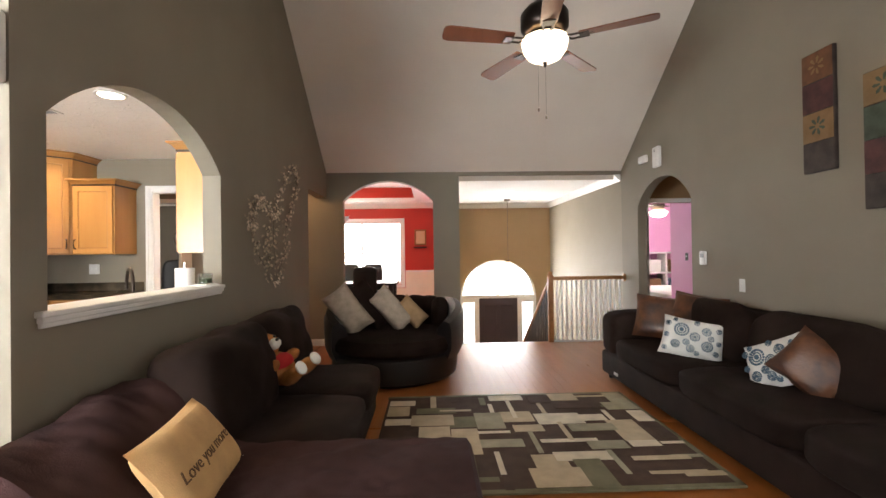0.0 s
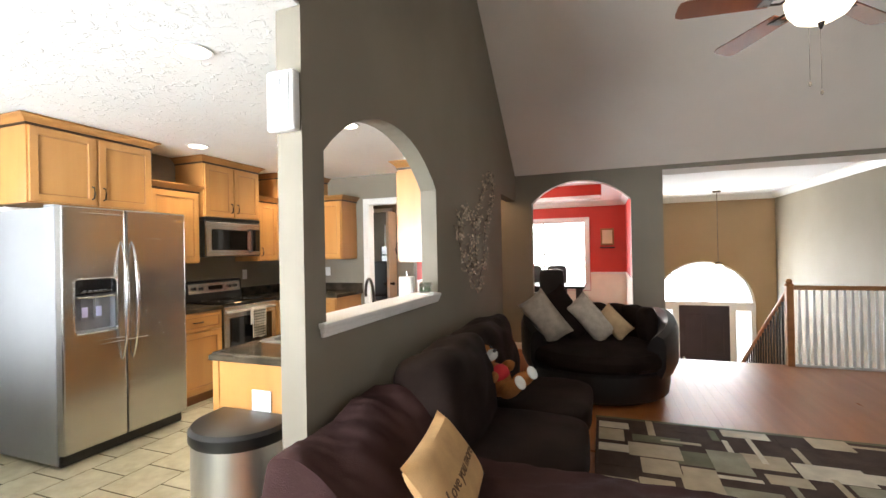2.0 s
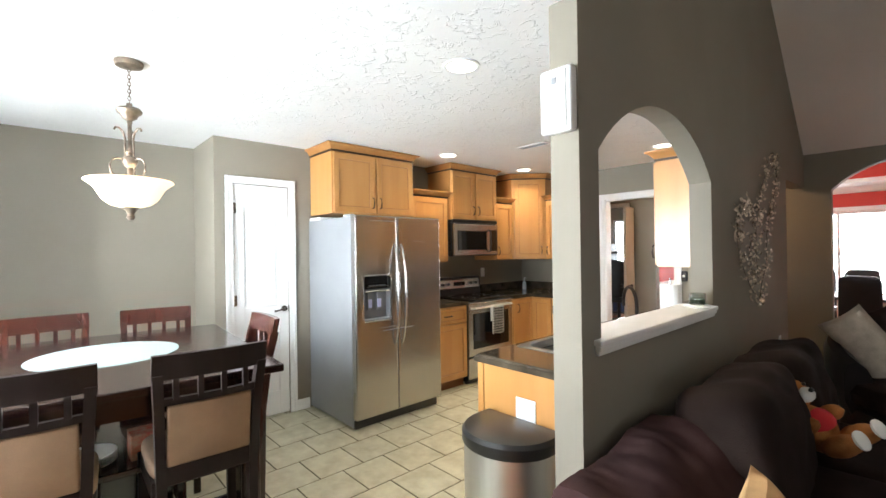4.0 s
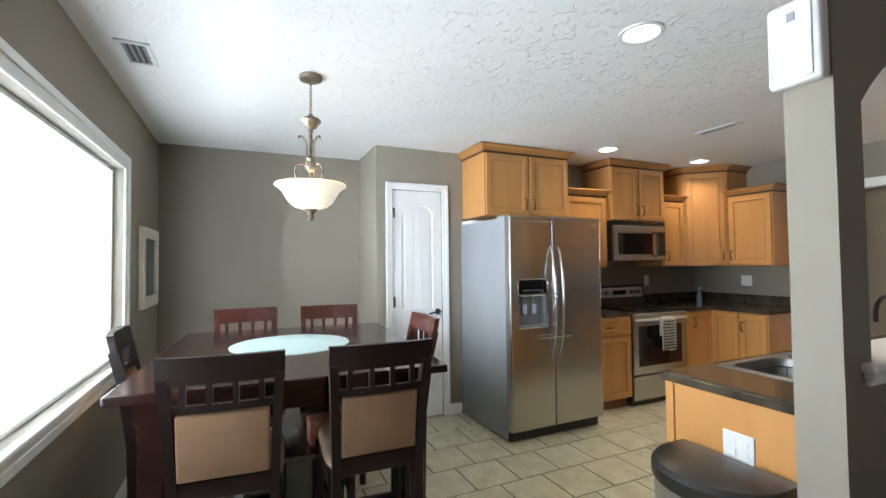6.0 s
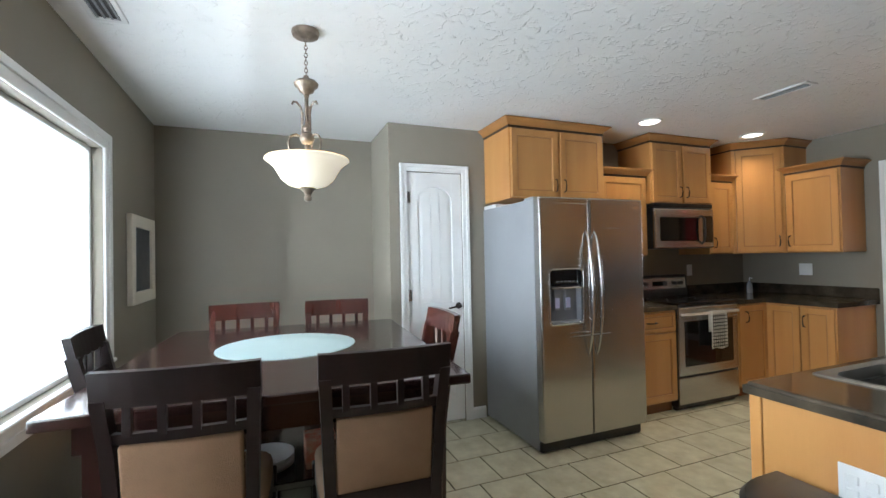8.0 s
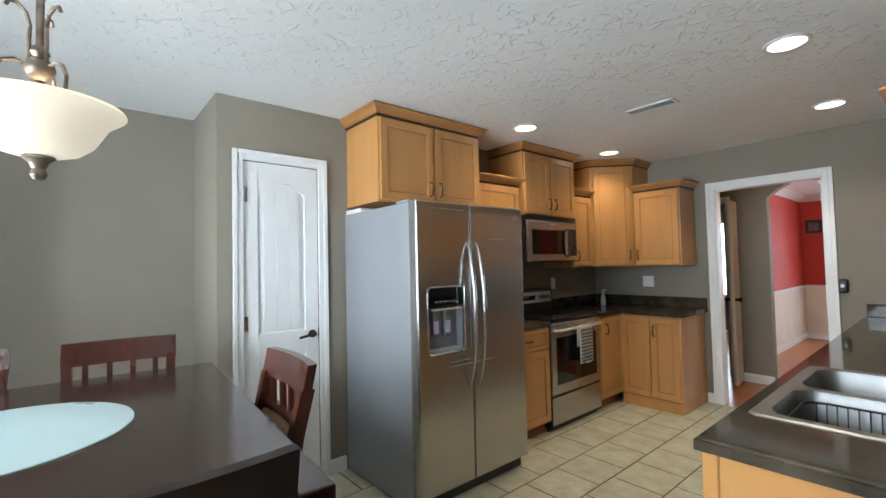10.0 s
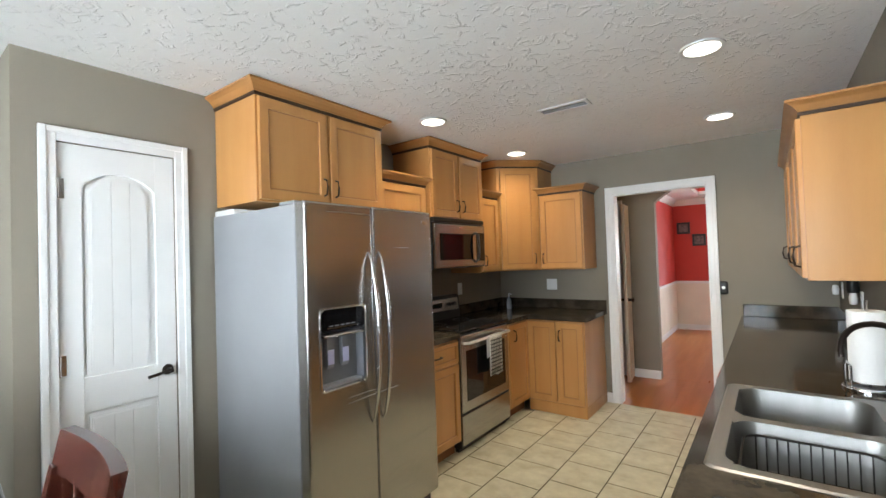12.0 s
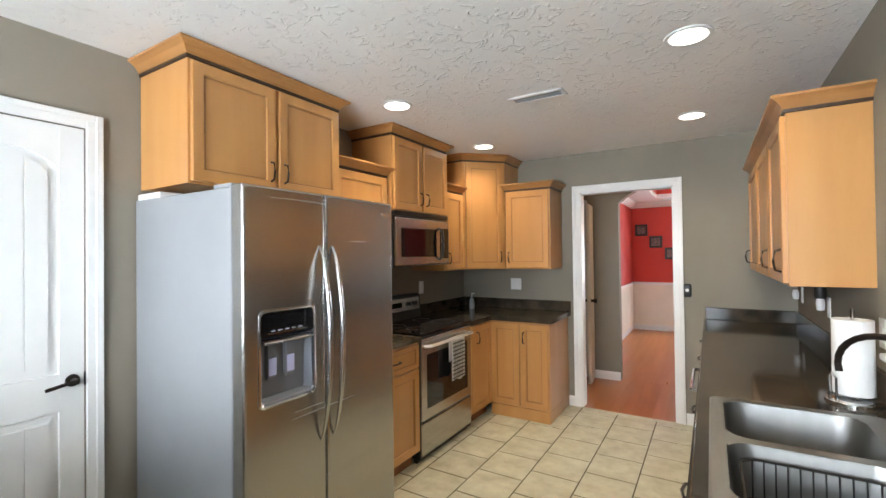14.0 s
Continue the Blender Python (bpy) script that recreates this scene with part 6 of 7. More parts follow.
lz_ = (lz_ - lx_ * lz_.dot(lx_)).normalized()
lp_.matrix_world = Matrix.Translation((-0.605, 1.61, 0.58)) @ Matrix((lx_, lz_.cross(lx_), lz_)).transposed().to_4x4()


def lettering(name, text, size, parent, m, material):
    cu = bpy.data.curves.new(name, "FONT")
    cu.body, cu.size, cu.extrude, cu.align_x, cu.align_y = text, size, 0.0012, "CENTER", "CENTER"
    cu.shear = 0.25
    ob = new(name, cu)
    dg = bpy.context.evaluated_depsgraph_get()
    me = bpy.data.meshes.new_from_object(ob.evaluated_get(dg))
    bpy.data.objects.remove(ob)
    me.materials.clear()
    me.materials.append(material)
    o = new(name, me)
    o.parent = parent
    o.matrix_basis = m
    return o


lt_ = lettering("lettering", "Love you more", 0.060, lp_, pose(-0.02, 0, -0.015, 90, 0, 0), M_INK)
for v in lt_.data.vertices:
    u_, w_ = (v.co.x - 0.02) / 0.25, (v.co.y - 0.015) / 0.165
    full = (1 + noise.noise(Vector((u_ * 1.5 + 1.0, w_ * 1.5, -1))) * 0.10) * 0.065
    v.co.z += full * max(0.0, (1 - u_ ** 4) * (1 - w_ ** 4)) ** 0.55 + 0.0015
tagt = part("care_tag", box(-0.012, -0.001, -0.028, 0.012, 0.001, 0.0), M_WHITE, lp_, "small white care tag")
tagt.matrix_basis = pose(0.255, 0.0, -0.155, 20, 0, 60)

# teddy bear
tdb = bmesh.new()


def ball(bm, c, r, idx, sc=(1, 1, 1), fur=0.08, seg=14):
    g = bmesh.ops.create_uvsphere(bm, u_segments=seg, v_segments=max(6, seg // 2 + 2), radius=1)
    for v in g["verts"]:
        d = 1 + fur * noise.noise(v.co * 4 + Vector(c) * 9)
        v.co = Vector((c[0] + v.co.x * r * sc[0] * d, c[1] + v.co.y * r * sc[1] * d, c[2] + v.co.z * r * sc[2] * d))
    for f in {f for v in g["verts"] for f in v.link_faces}:
        f.material_index = idx


ball(tdb, (0, 0, 0.12), 0.085, 0, (1, 0.9, 1.15))
ball(tdb, (0, -0.005, 0.135), 0.086, 1, (1.02, 0.95, 0.75))
ball(tdb, (0, 0.0, 0.265), 0.075, 0, (1.05, 0.95, 0.95))
ball(tdb, (0, -0.065, 0.245), 0.036, 2, (1.1, 0.9, 0.85))
ball(tdb, (0, -0.098, 0.255), 0.012, 3, (1.2, 0.7, 0.8), 0, 8)
for s in (-1, 1):
    ball(tdb, (s * 0.062, 0.01, 0.325), 0.028, 0, (1, 0.55, 1), 0.05, 10)
    ball(tdb, (s * 0.028, -0.066, 0.283), 0.008, 3, (1, 1, 1), 0, 8)
    ball(tdb, (s * 0.085, -0.04, 0.145), 0.036, 0, (0.9, 1.6, 0.9))
    ball(tdb, (s * 0.062, -0.10, 0.045), 0.044, 0, (0.95, 1.9, 0.95))
    ball(tdb, (s * 0.064, -0.182, 0.05), 0.036, 2, (1, 0.45, 1.05), 0.03, 10)
td = part("teddy_bear", tdb, [M_TEDDY, M_REDCLOTH, M_WHITEPIL, M_BLACK], None, "", True)
tagged(td, "brown plush teddy bear in a red heart shirt on the sofa", "teddy bear")
td.matrix_world = pose(-0.605, 2.755, 0.49, -34, -10, 70) @ Matrix.Scale(1.12, 4)

# round swivel chair
rc = wthing("swivel_chair", "round dark brown cuddle chair on a black leather base", "armchair", (-0.13, 4.80, 0))
CXC, CYC = -0.13, 4.80
wpart("base", lathe([(0, 0.02), (0.62, 0.02), (0.66, 0.05), (0.675, 0.15), (0.67, 0.27), (0.64, 0.30), (0, 0.30)], CXC, CYC, 48), M_LEATHER, rc, "black leather base", True)
wpart("seat_cushion", lathe([(0, 0.30), (0.66, 0.30), (0.705, 0.34), (0.71, 0.40), (0.67, 0.455), (0.55, 0.475), (0.25, 0.48), (0, 0.48)], CXC, CYC, 48), M_SOFA, rc, "dark brown seat cushion", True)
bk = bmesh.new()
NB = 40
rings = []
for i in range(NB + 1):
    a = radians(-38 + 256 * i / NB)
    e = 1 - abs(2 * i / NB - 1)
    h = 0.60 + 0.16 * min(1, e * 2.2) + 0.03 * math.cos(a * 2)
    ring = []
    for r, z in ((0.70, 0.24), (0.745, 0.34), (0.75, h - 0.08), (0.725, h - 0.01), (0.66, h + 0.01), (0.60, h - 0.04), (0.565, 0.50), (0.56, 0.40)):
        ring.append(bk.verts.new((CXC + r * math.cos(a), CYC + r * math.sin(a), z)))
    rings.append(ring)
for a, b in zip(rings, rings[1:]):
    for k in range(8):
        bk.faces.new((a[k], a[(k + 1) % 8], b[(k + 1) % 8], b[k]))
bk.faces.new(rings[0])
bk.faces.new(rings[-1])
wpart("back_shell", bk, M_LEATHER, rc, "wrap-round black leather back", True)
for k in range(7):
    a = radians(20 + 140 * k / 6)
    wpart("back_roll", shifted(soft(0.30, 0.16, 0.36, 3, 8, 0.012, 20 + k), pose(CXC + 0.52 * math.cos(a), CYC + 0.52 * math.sin(a), 0.62, 0, 0, math.degrees(a) + 90)), M_SOFA, rc, "dark brown back cushion", True)
for at, ry, rz, w, h, d, m, lab, sd in (
    ((-0.62, 4.70, 0.70), 52, -8, 0.54, 0.31, 0.25, M_CREAMFUR, "cream plush pillow leaning in the round chair", 3.0),
    ((-0.40, 4.84, 0.74), 54, -5, 0.58, 0.24, 0.15, M_SOFA, "dark brown pillow leaning in the round chair", 4.0),
    ((-0.17, 4.82, 0.69), 48, 0, 0.52, 0.26, 0.23, M_CREAMFUR, "cream plush pillow leaning in the round chair", 5.0),
    ((0.05, 4.86, 0.65), 46, 4, 0.36, 0.21, 0.18, mat("tan_plush", (0.50, 0.34, 0.19), 0.95, 0, 0.6, 160, 0.12, 12), "small tan pillow leaning in the round chair", 6.0)):
    scatter("pillow", lab, at, -14, ry, rz, w, h, d, m, sd)

# long sofa on the right
sr = wthing("sofa", "long dark brown chenille sofa along the side wall", "sofa", (2.5, 3.0, 0))
wpart("base", box(2.03, 0.95, 0.05, 3.02, 4.52, 0.28, 0.03, 3), M_SOFA, sr, "", True)
wpart("back_frame", soft(0.30, 3.50, 0.60, 8, 12, 0.008, 31.0, (2.88, 2.74, 0.50)), M_SOFA, sr, "", True)
wpart("arm", soft(0.98, 0.32, 0.46, 6, 10, 0.010, 32.0, (2.53, 4.40, 0.46)), M_SOFA, sr, "", True)
wpart("arm", soft(0.98, 0.32, 0.46, 6, 10, 0.010, 33.0, (2.53, 0.90, 0.46)), M_SOFA, sr, "", True)
for i, y0 in enumerate((1.07, 2.13, 3.18)):
    wpart("seat_cushion", soft(0.80, 1.05, 0.20, 6, 10, 0.010, 35.0 + i, (2.40, y0 + 0.525, 0.355)), M_SOFA, sr, "", True)
    wpart("back_cushion", shifted(soft(0.28, 1.06, 0.50, 3.4, 12, 0.020, 39.0 + i), pose(2.66, y0 + 0.525, 0.62, 0, 12, 0)), M_SOFA, sr, "plump brown back cushion", True)
wpart("side_pocket_tag", box(2.022, 4.12, 0.10, 2.031, 4.20, 0.125), M_WHITE, sr, "small white tag at the base")
for x, y in ((2.1, 1.0), (2.1, 4.45), (2.95, 1.0), (2.95, 4.45)):
    wpart("foot", lathe([(0, 0), (0.02, 0), (0.028, 0.05), (0, 0.05)], x, y, 12), M_BLACK, sr)


def printed(p, w, h):
    """Blue-grey medallions, each a ring of petals round a hub, on the pillow's face."""
    for cx, cz, r in ((-0.09, 0.05, 0.075), (0.10, 0.07, 0.045), (0.12, -0.07, 0.055), (-0.12, -0.10, 0.045), (0.0, -0.12, 0.04), (0.19, 0.10, 0.028), (-0.20, 0.10, 0.03), (0.02, 0.14, 0.028), (0.20, -0.02, 0.024), (-0.20, -0.02, 0.028), (0.02, 0.0, 0.05), (-0.04, -0.065, 0.034), (0.05, -0.15, 0.026), (-0.15, 0.14, 0.024), (0.14, 0.01, 0.03), (0.19, -0.12, 0.028), (-0.20, -0.15, 0.026)):
        cx, cz = cx * w / 0.5, cz * h / 0.4
        u, v = cx / (w / 2), cz / (h / 2)
        y = -0.5 * p["d"] * max(0.0, (1 - u ** 4) * (1 - v ** 4)) ** 0.55
        bm = bmesh.new()
        r *= 0.72
        for rr in (r, r * 0.62):
            for i in range(16):
                a0, a1 = 2 * math.pi * i / 16, 2 * math.pi * (i + 0.7) / 16
                q = [(cx + k * math.cos(a), cz + k * math.sin(a)) for k, a in ((rr, a0), (rr, a1), (rr * 0.78, a1), (rr * 0.78, a0))]
                add_prism(bm, q, y - 0.006, y + 0.006, "y")
        add_prism(bm, [(cx + r * 0.3 * math.cos(a * math.pi / 5), cz + r * 0.3 * math.sin(a * math.pi / 5)) for a in range(10)], y - 0.006, y + 0.006, "y")
        part("print", bm, M_BLUEPRINT, p, "blue-grey printed medallion")


for at, rx, ry, rz, w, h, d, m, lab, sd, pr in (
    ((2.46, 4.06, 0.66), -20, 4, -36, 0.54, 0.42, 0.16, M_BROWNPIL, "brown brocade pillow against the sofa's arm", 51.0, False),
    ((2.60, 3.80, 0.70), -18, 6, -58, 0.46, 0.42, 0.15, M_BROWNPIL, "brown brocade pillow against the sofa's back", 52.0, False),
    ((2.34, 3.44, 0.585), -28, 9, -34, 0.45, 0.33, 0.13, M_WHITEPIL, "white pillow printed with blue-grey medallions", 53.0, True),
    ((2.43, 2.70, 0.575), -22, -26, -70, 0.40, 0.32, 0.13, M_WHITEPIL, "white pillow printed with blue-grey medallions", 54.0, True),
    ((2.50, 2.50, 0.60), -16, 36, -56, 0.37, 0.33, 0.15, M_BROWNPIL, "brown brocade pillow standing on its corner", 55.0, False)):
    p = scatter("pillow", lab, at, rx, ry, rz, w, h, d, m, sd)
    if pr:
        p["d"] = d
        printed(p, w, h)
        del p["d"]

# rug of overlapping rectangles
rug = wthing("area_rug", "olive, brown and beige rug of overlapping rectangles", "rug", (0.93, 3.15, 0))
RX0, RX1, RY0, RY1 = -0.12, 1.96, 2.35, 3.95
wpart("ground_weave", box(RX0, RY0, 0.001, RX1, RY1, 0.012, 0.003, 1), M_RUG["brown"], rug)
wpart("binding", merged(box(RX0 - 0.008, RY0 - 0.008, 0.0005, RX1 + 0.008, RY0 + 0.03, 0.0125), box(RX0 - 0.008, RY1 - 0.03, 0.0005, RX1 + 0.008, RY1 + 0.008, 0.0125), box(RX1 - 0.03, RY0, 0.0005, RX1 + 0.008, RY1, 0.0125)), M_RUG["olive"], rug, "dark olive border")
rr_ = random.Random(23)
cubes = {}
for key, m in M_RUG.items():
    me = bpy.data.meshes.new("patch_" + key)
    b_ = box(-0.5, -0.5, 0, 0.5, 0.5, 1)
    b_.to_mesh(me)
    b_.free()
    me.materials.append(m)
    cubes[key] = me
lay = 0
cells = []
for i in range(9):
    for j in range(7):
        cells.append((RX0 + 0.13 + i * 0.235 + rr_.uniform(-0.05, 0.05), RY0 + 0.12 + j * 0.225 + rr_.uniform(-0.05, 0.05)))
rr_.shuffle(cells)
for x, y in cells:
    key = rr_.choices(["olive", "sage", "beige", "ivory", "brown"], (3, 6, 9, 12, 3))[0]
    long_ = rr_.uniform(0.18, 0.40)
    wide = rr_.choice((0.035, 0.05, 0.12, 0.17, 0.21))
    w, h = (long_, wide) if rr_.random() < 0.6 else (wide, long_)
    x0, x1 = max(RX0 + 0.02, x - w / 2), min(RX1 - 0.02, x + w / 2)
    y0, y1 = max(RY0 + 0.02, y - h / 2), min(RY1 - 0.02, y + h / 2)
    o = new("patch", cubes[key])
    o.parent, o.matrix_parent_inverse = rug, INV[rug.name]
    lay += 1
    o.matrix_basis = pose((x0 + x1) / 2, (y0 + y1) / 2, 0.0118) @ Matrix.Diagonal((x1 - x0, y1 - y0, 0.0012 + lay * 0.00005, 1))

# ceiling fan
FXX, FYY = 1.03, 2.845
fan = wthing("ceiling_fan", "five-blade walnut ceiling fan with a lit glass bowl", "ceiling fan", (FXX, FYY, 5.1))
fan.matrix_world = pose(FXX, FYY, 5.065)
wpart("downrod", tube([(FXX, FYY, 2.93), (FXX, FYY, vault(RIDGE_Y) + 0.03)], 0.013, 10), M_BRONZE, fan)
wpart("motor", lathe([(0, 2.96), (0.05, 2.955), (0.12, 2.93), (0.155, 2.885), (0.155, 2.80), (0.13, 2.765), (0.09, 2.752), (0, 2.752)], FXX, FYY, 32), M_BRONZE, fan, "dark bronze motor housing", True)
wpart("lamp_collar", lathe([(0, 2.757), (0.09, 2.757), (0.12, 2.735), (0.125, 2.72), (0, 2.72)], FXX, FYY, 32), M_BRONZE, fan, "", True)
gb = wpart("glass_bowl", lathe([(0.15, 2.722), (0.152, 2.705), (0.140, 2.655), (0.110, 2.61), (0.06, 2.583), (0, 2.575), (0, 2.58), (0.06, 2.588), (0.107, 2.614), (0.136, 2.658), (0.147, 2.705), (0.145, 2.722)], FXX, FYY, 36), M_FROSTLAMP, fan, "glowing frosted glass bowl", True)
gb.visible_shadow = False
wpart("finial", lathe([(0, 2.578), (0.016, 2.576), (0.012, 2.56), (0.006, 2.545), (0, 2.54)], FXX, FYY, 14), M_BRONZE, fan, "", True)
for k, dx in enumerate((-0.03, 0.02)):
    wpart("pull_chain", tube([(FXX + dx, FYY + 0.06, 2.58), (FXX + dx, FYY + 0.06, 2.30 - 0.05 * k)], 0.0012, 5), M_PEWTER, fan)
    wpart("chain_bead", lathe([(0, 2.30 - 0.05 * k), (0.008, 2.29 - 0.05 * k), (0.006, 2.275 - 0.05 * k), (0, 2.27 - 0.05 * k)], FXX + dx, FYY + 0.06, 10), M_PEWTER, fan)
for k in range(5):
    a = -27 + 72 * k
    m = pose(FXX, FYY, 2.708, 0, 0, a)
    irn = merged(tube([(0.09, 0, 0.03), (0.17, 0.03, 0.0), (0.25, 0.028, 0)], 0.007, 6), tube([(0.09, 0, 0.03), (0.17, -0.03, 0.0), (0.25, -0.028, 0)], 0.007, 6), box(0.22, -0.04, -0.004, 0.28, 0.04, 0.004, 0.002, 1))
    wpart("blade_iron", shifted(irn, m), M_BRONZE, fan)
    out = [(0.22, -0.052), (0.64, -0.068), (0.672, -0.055), (0.68, -0.03), (0.68, 0.03), (0.672, 0.055), (0.64, 0.068), (0.22, 0.052)]
    wpart("blade", shifted(prism(out, -0.004, 0.004, "z"), m @ pose(0, 0, 0.010, 11, 0, 0)), M_WALNUT, fan, "walnut blade")

# canvas panels on the side wall
for y0, y1, z0, z1, seq in ((2.90, 3.15, 1.84, 2.70, ("dark", "ochre", "wine", "rust")), (2.44, 2.70, 1.54, 2.40, ("dark", "wine", "green", "ochre"))):
    cv = wthing("canvas_panel", "tall narrow canvas of four painted squares", "wall art", (RX, (y0 + y1) / 2, z0), "canvas panels")
    wpart("stretcher", box(RX - 0.032, y0, z0, RX - 0.001, y1, z1, 0.003, 1), M_CANVAS["dark"], cv)
    hh = (z1 - z0) / 4
    for k, key in enumerate(seq):
        za = z0 + hh * k + 0.004
        wpart("square", box(RX - 0.037, y0 + 0.004, za, RX - 0.031, y1 - 0.004, za + hh - 0.008, 0.002, 1), M_CANVAS[key], cv)
        ym, zm = (y0 + y1) / 2, za + hh / 2
        if key not in ("ochre", "rust"):
            continue
        bm = bmesh.new()
        for i in range(7):
            a = 2 * math.pi * i / 7
            add_prism(bm, [(ym + r * math.cos(a + o), zm + r * math.sin(a + o)) for r, o in ((0.02, -0.25), (0.055, -0.2), (0.068, 0), (0.055, 0.2), (0.02, 0.25))], RX - 0.0395, RX - 0.0365, "x")
        wpart("motif", bm, M_CANVAS["green" if key == "ochre" else "ochre"], cv)

# ---- landing, stairs and foyer ----
rl = wthing("stair_railing", "oak rail on white balusters along the landing", "railing", (2.5, 6.24, 0))
wpart("newel", add_lathe(box(1.945, 6.20, 0, 2.015, 6.27, 0.93, 0.005), [(0, 0.93), (0.048, 0.93), (0.05, 0.945), (0.03, 0.96), (0.036, 0.985), (0.02, 1.01), (0, 1.015)], 1.98, 6.235, 18), M_OAKRAIL, rl, "oak newel post")
wpart("handrail", box(2.015, 6.205, 0.885, RX - 0.03, 6.265, 0.935, 0.014, 3), M_OAKRAIL, rl, "oak handrail", True)
wpart("wall_rosette", shifted(lathe([(0, 0), (0.06, 0), (0.06, 0.012), (0.045, 0.03), (0, 0.03)], n=22), pose(RX, 6.235, 0.91, 0, -90, 0)), M_OAKRAIL, rl, "", True)
wpart("shoe_rail", box(2.015, 6.21, 0.0, RX, 6.26, 0.025, 0.004, 1), M_TRIM, rl)
for i in range(14):
    x = 2.075 + i * 0.070
    wpart("baluster", lathe([(0, 0.02), (0.017, 0.02), (0.017, 0.16), (0.012, 0.18), (0.019, 0.24), (0.017, 0.5), (0.012, 0.75), (0.014, 0.89), (0, 0.89)], x, 6.235, 10), M_TRIM, rl, "", True)
st = wthing("staircase", "carpeted stairs going down to the foyer", "stairs", (1.3, 6.3, -1.8))
for i in range(9):
    z = -0.18 * (i + 1)
    wpart("step", box(0.625, 6.285 + 0.26 * i, -1.80, 1.94, 6.285 + 0.26 * (i + 1), z, 0.008, 1), M_PLANK, st)
sra = wthing("stair_handrail", "sloping oak handrail beside the stairs", "railing", (1.98, 7.4, -0.3))
wpart("handrail", tube([(1.985, 6.30, 0.86), (1.985, 8.60, -0.74)], 0.028, 10), M_OAKRAIL, sra, "", True)
wpart("skirt", prism([(6.30, -0.15), (6.30, -0.30), (8.63, -1.80), (8.63, -1.62)], 1.945, 1.975, "x"), M_GREYWOOD, sra, "dark stair skirt")
for i in range(22):
    y = 6.36 + i * 0.103
    zt = 0.86 - (y - 6.30) * 1.6 / 2.3
    wpart("baluster", tube([(1.985, y, zt - 1.05), (1.985, y, zt)], 0.012, 6), M_GREYWOOD, sra, "dark iron baluster")
fl = wthing("foyer_pendant", "small lit foyer lantern hanging on a long rod", "pendant lamp", (1.93, 9.3, 2.42))
wpart("canopy", lathe([(0, 2.419), (0.07, 2.419), (0.06, 2.39), (0, 2.385)], 1.93, 9.3, 18), M_PEWTER, fl, "", True)
wpart("rod", tube([(1.93, 9.3, 2.39), (1.93, 9.3, 1.12)], 0.006, 6), M_PEWTER, fl)
wpart("crown", lathe([(0, 1.13), (0.03, 1.12), (0.07, 1.09), (0.06, 1.08), (0, 1.085)], 1.93, 9.3, 18), M_PEWTER, fl, "", True)
wpart("shade", lathe([(0.06, 1.08), (0.075, 1.04), (0.05, 1.00), (0, 0.985)], 1.93, 9.3, 18), M_FROSTLAMP, fl, "frosted glass shade", True)

# ---- dining room ----
dt = wthing("formal_table", "dark wooden dining table seen through the arch", "table", (-1.1, 8.4, 0))
wpart("tabletop", box(-1.85, 7.95, 0.72, -0.35, 8.95, 0.76, 0.008), M_GREYWOOD, dt)
for x in (-1.78, -0.50):
    for y in (8.02, 8.80):
        wpart("leg", box(x, y, 0, x + 0.08, y + 0.08, 0.72, 0.005, 1), M_GREYWOOD, dt)


def formal_chair(at, rz):
    c = thing("formal_chair", "dark high-backed dining room chair", "chair", at, rz, "dining room chairs")
    for x in (-0.2, 0.165):
        part("leg", box(x, 0.17, 0, x + 0.035, 0.205, 0.45), M_GREYWOOD, c)
        part("leg", box(x, -0.22, 0, x + 0.035, -0.185, 1.02), M_GREYWOOD, c)
    part("seat", soft(0.43, 0.43, 0.08, 6, 6, 0.003, 61.0, (0, 0, 0.47)), M_LEATHER, c, "", True)
    part("backrest", shifted(soft(0.40, 0.05, 0.56, 7, 6, 0.003, 62.0), pose(0, -0.215, 0.80, 6, 0, 0)), M_LEATHER, c, "", True)
    return c


fc0 = formal_chair((-0.85, 7.72, 0), 0)
for at, rz in (((-1.40, 7.72, 0), 0), ((-0.95, 9.18, 0), 180), ((-1.45, 9.18, 0), 180)):
    copy_thing(fc0, pose(*at, 0, 0, rz))
chd = wthing("chandelier", "bronze chandelier with white glass cups over the dining table", "chandelier", (-1.6, 8.3, 2.72))
wpart("stem", tube([(-1.6, 8.3, 2.60), (-1.6, 8.3, 1.70)], 0.010, 8), M_BRONZE, chd)
wpart("hub", lathe([(0, 1.76), (0.04, 1.74), (0.05, 1.70), (0.02, 1.66), (0, 1.64)], -1.6, 8.3, 16), M_BRONZE, chd, "", True)
for k in range(5):
    a = radians(72 * k + 10)
    arm = wpart("arm", tube([(-1.6 + r * math.cos(a), 8.3 + r * math.sin(a), z) for r, z in ((0.02, 1.70), (0.10, 1.63), (0.22, 1.66), (0.27, 1.76))], 0.007, 6), M_BRONZE, chd, "", True)
    part("cup", lathe([(0.015, 1.76), (0.05, 1.79), (0.075, 1.87), (0.07, 1.87), (0.045, 1.795), (0, 1.77)], -1.6 + 0.27 * math.cos(a), 8.3 + 0.27 * math.sin(a), 16), M_FROST, arm, "white glass cup", True)
chd.matrix_world = pose(-1.6, 8.3, 2.86)


M_DIMPRINT = mat("faded_print", (0.20, 0.13, 0.11), 0.5, 0, 0, 40, 0.3, 30)


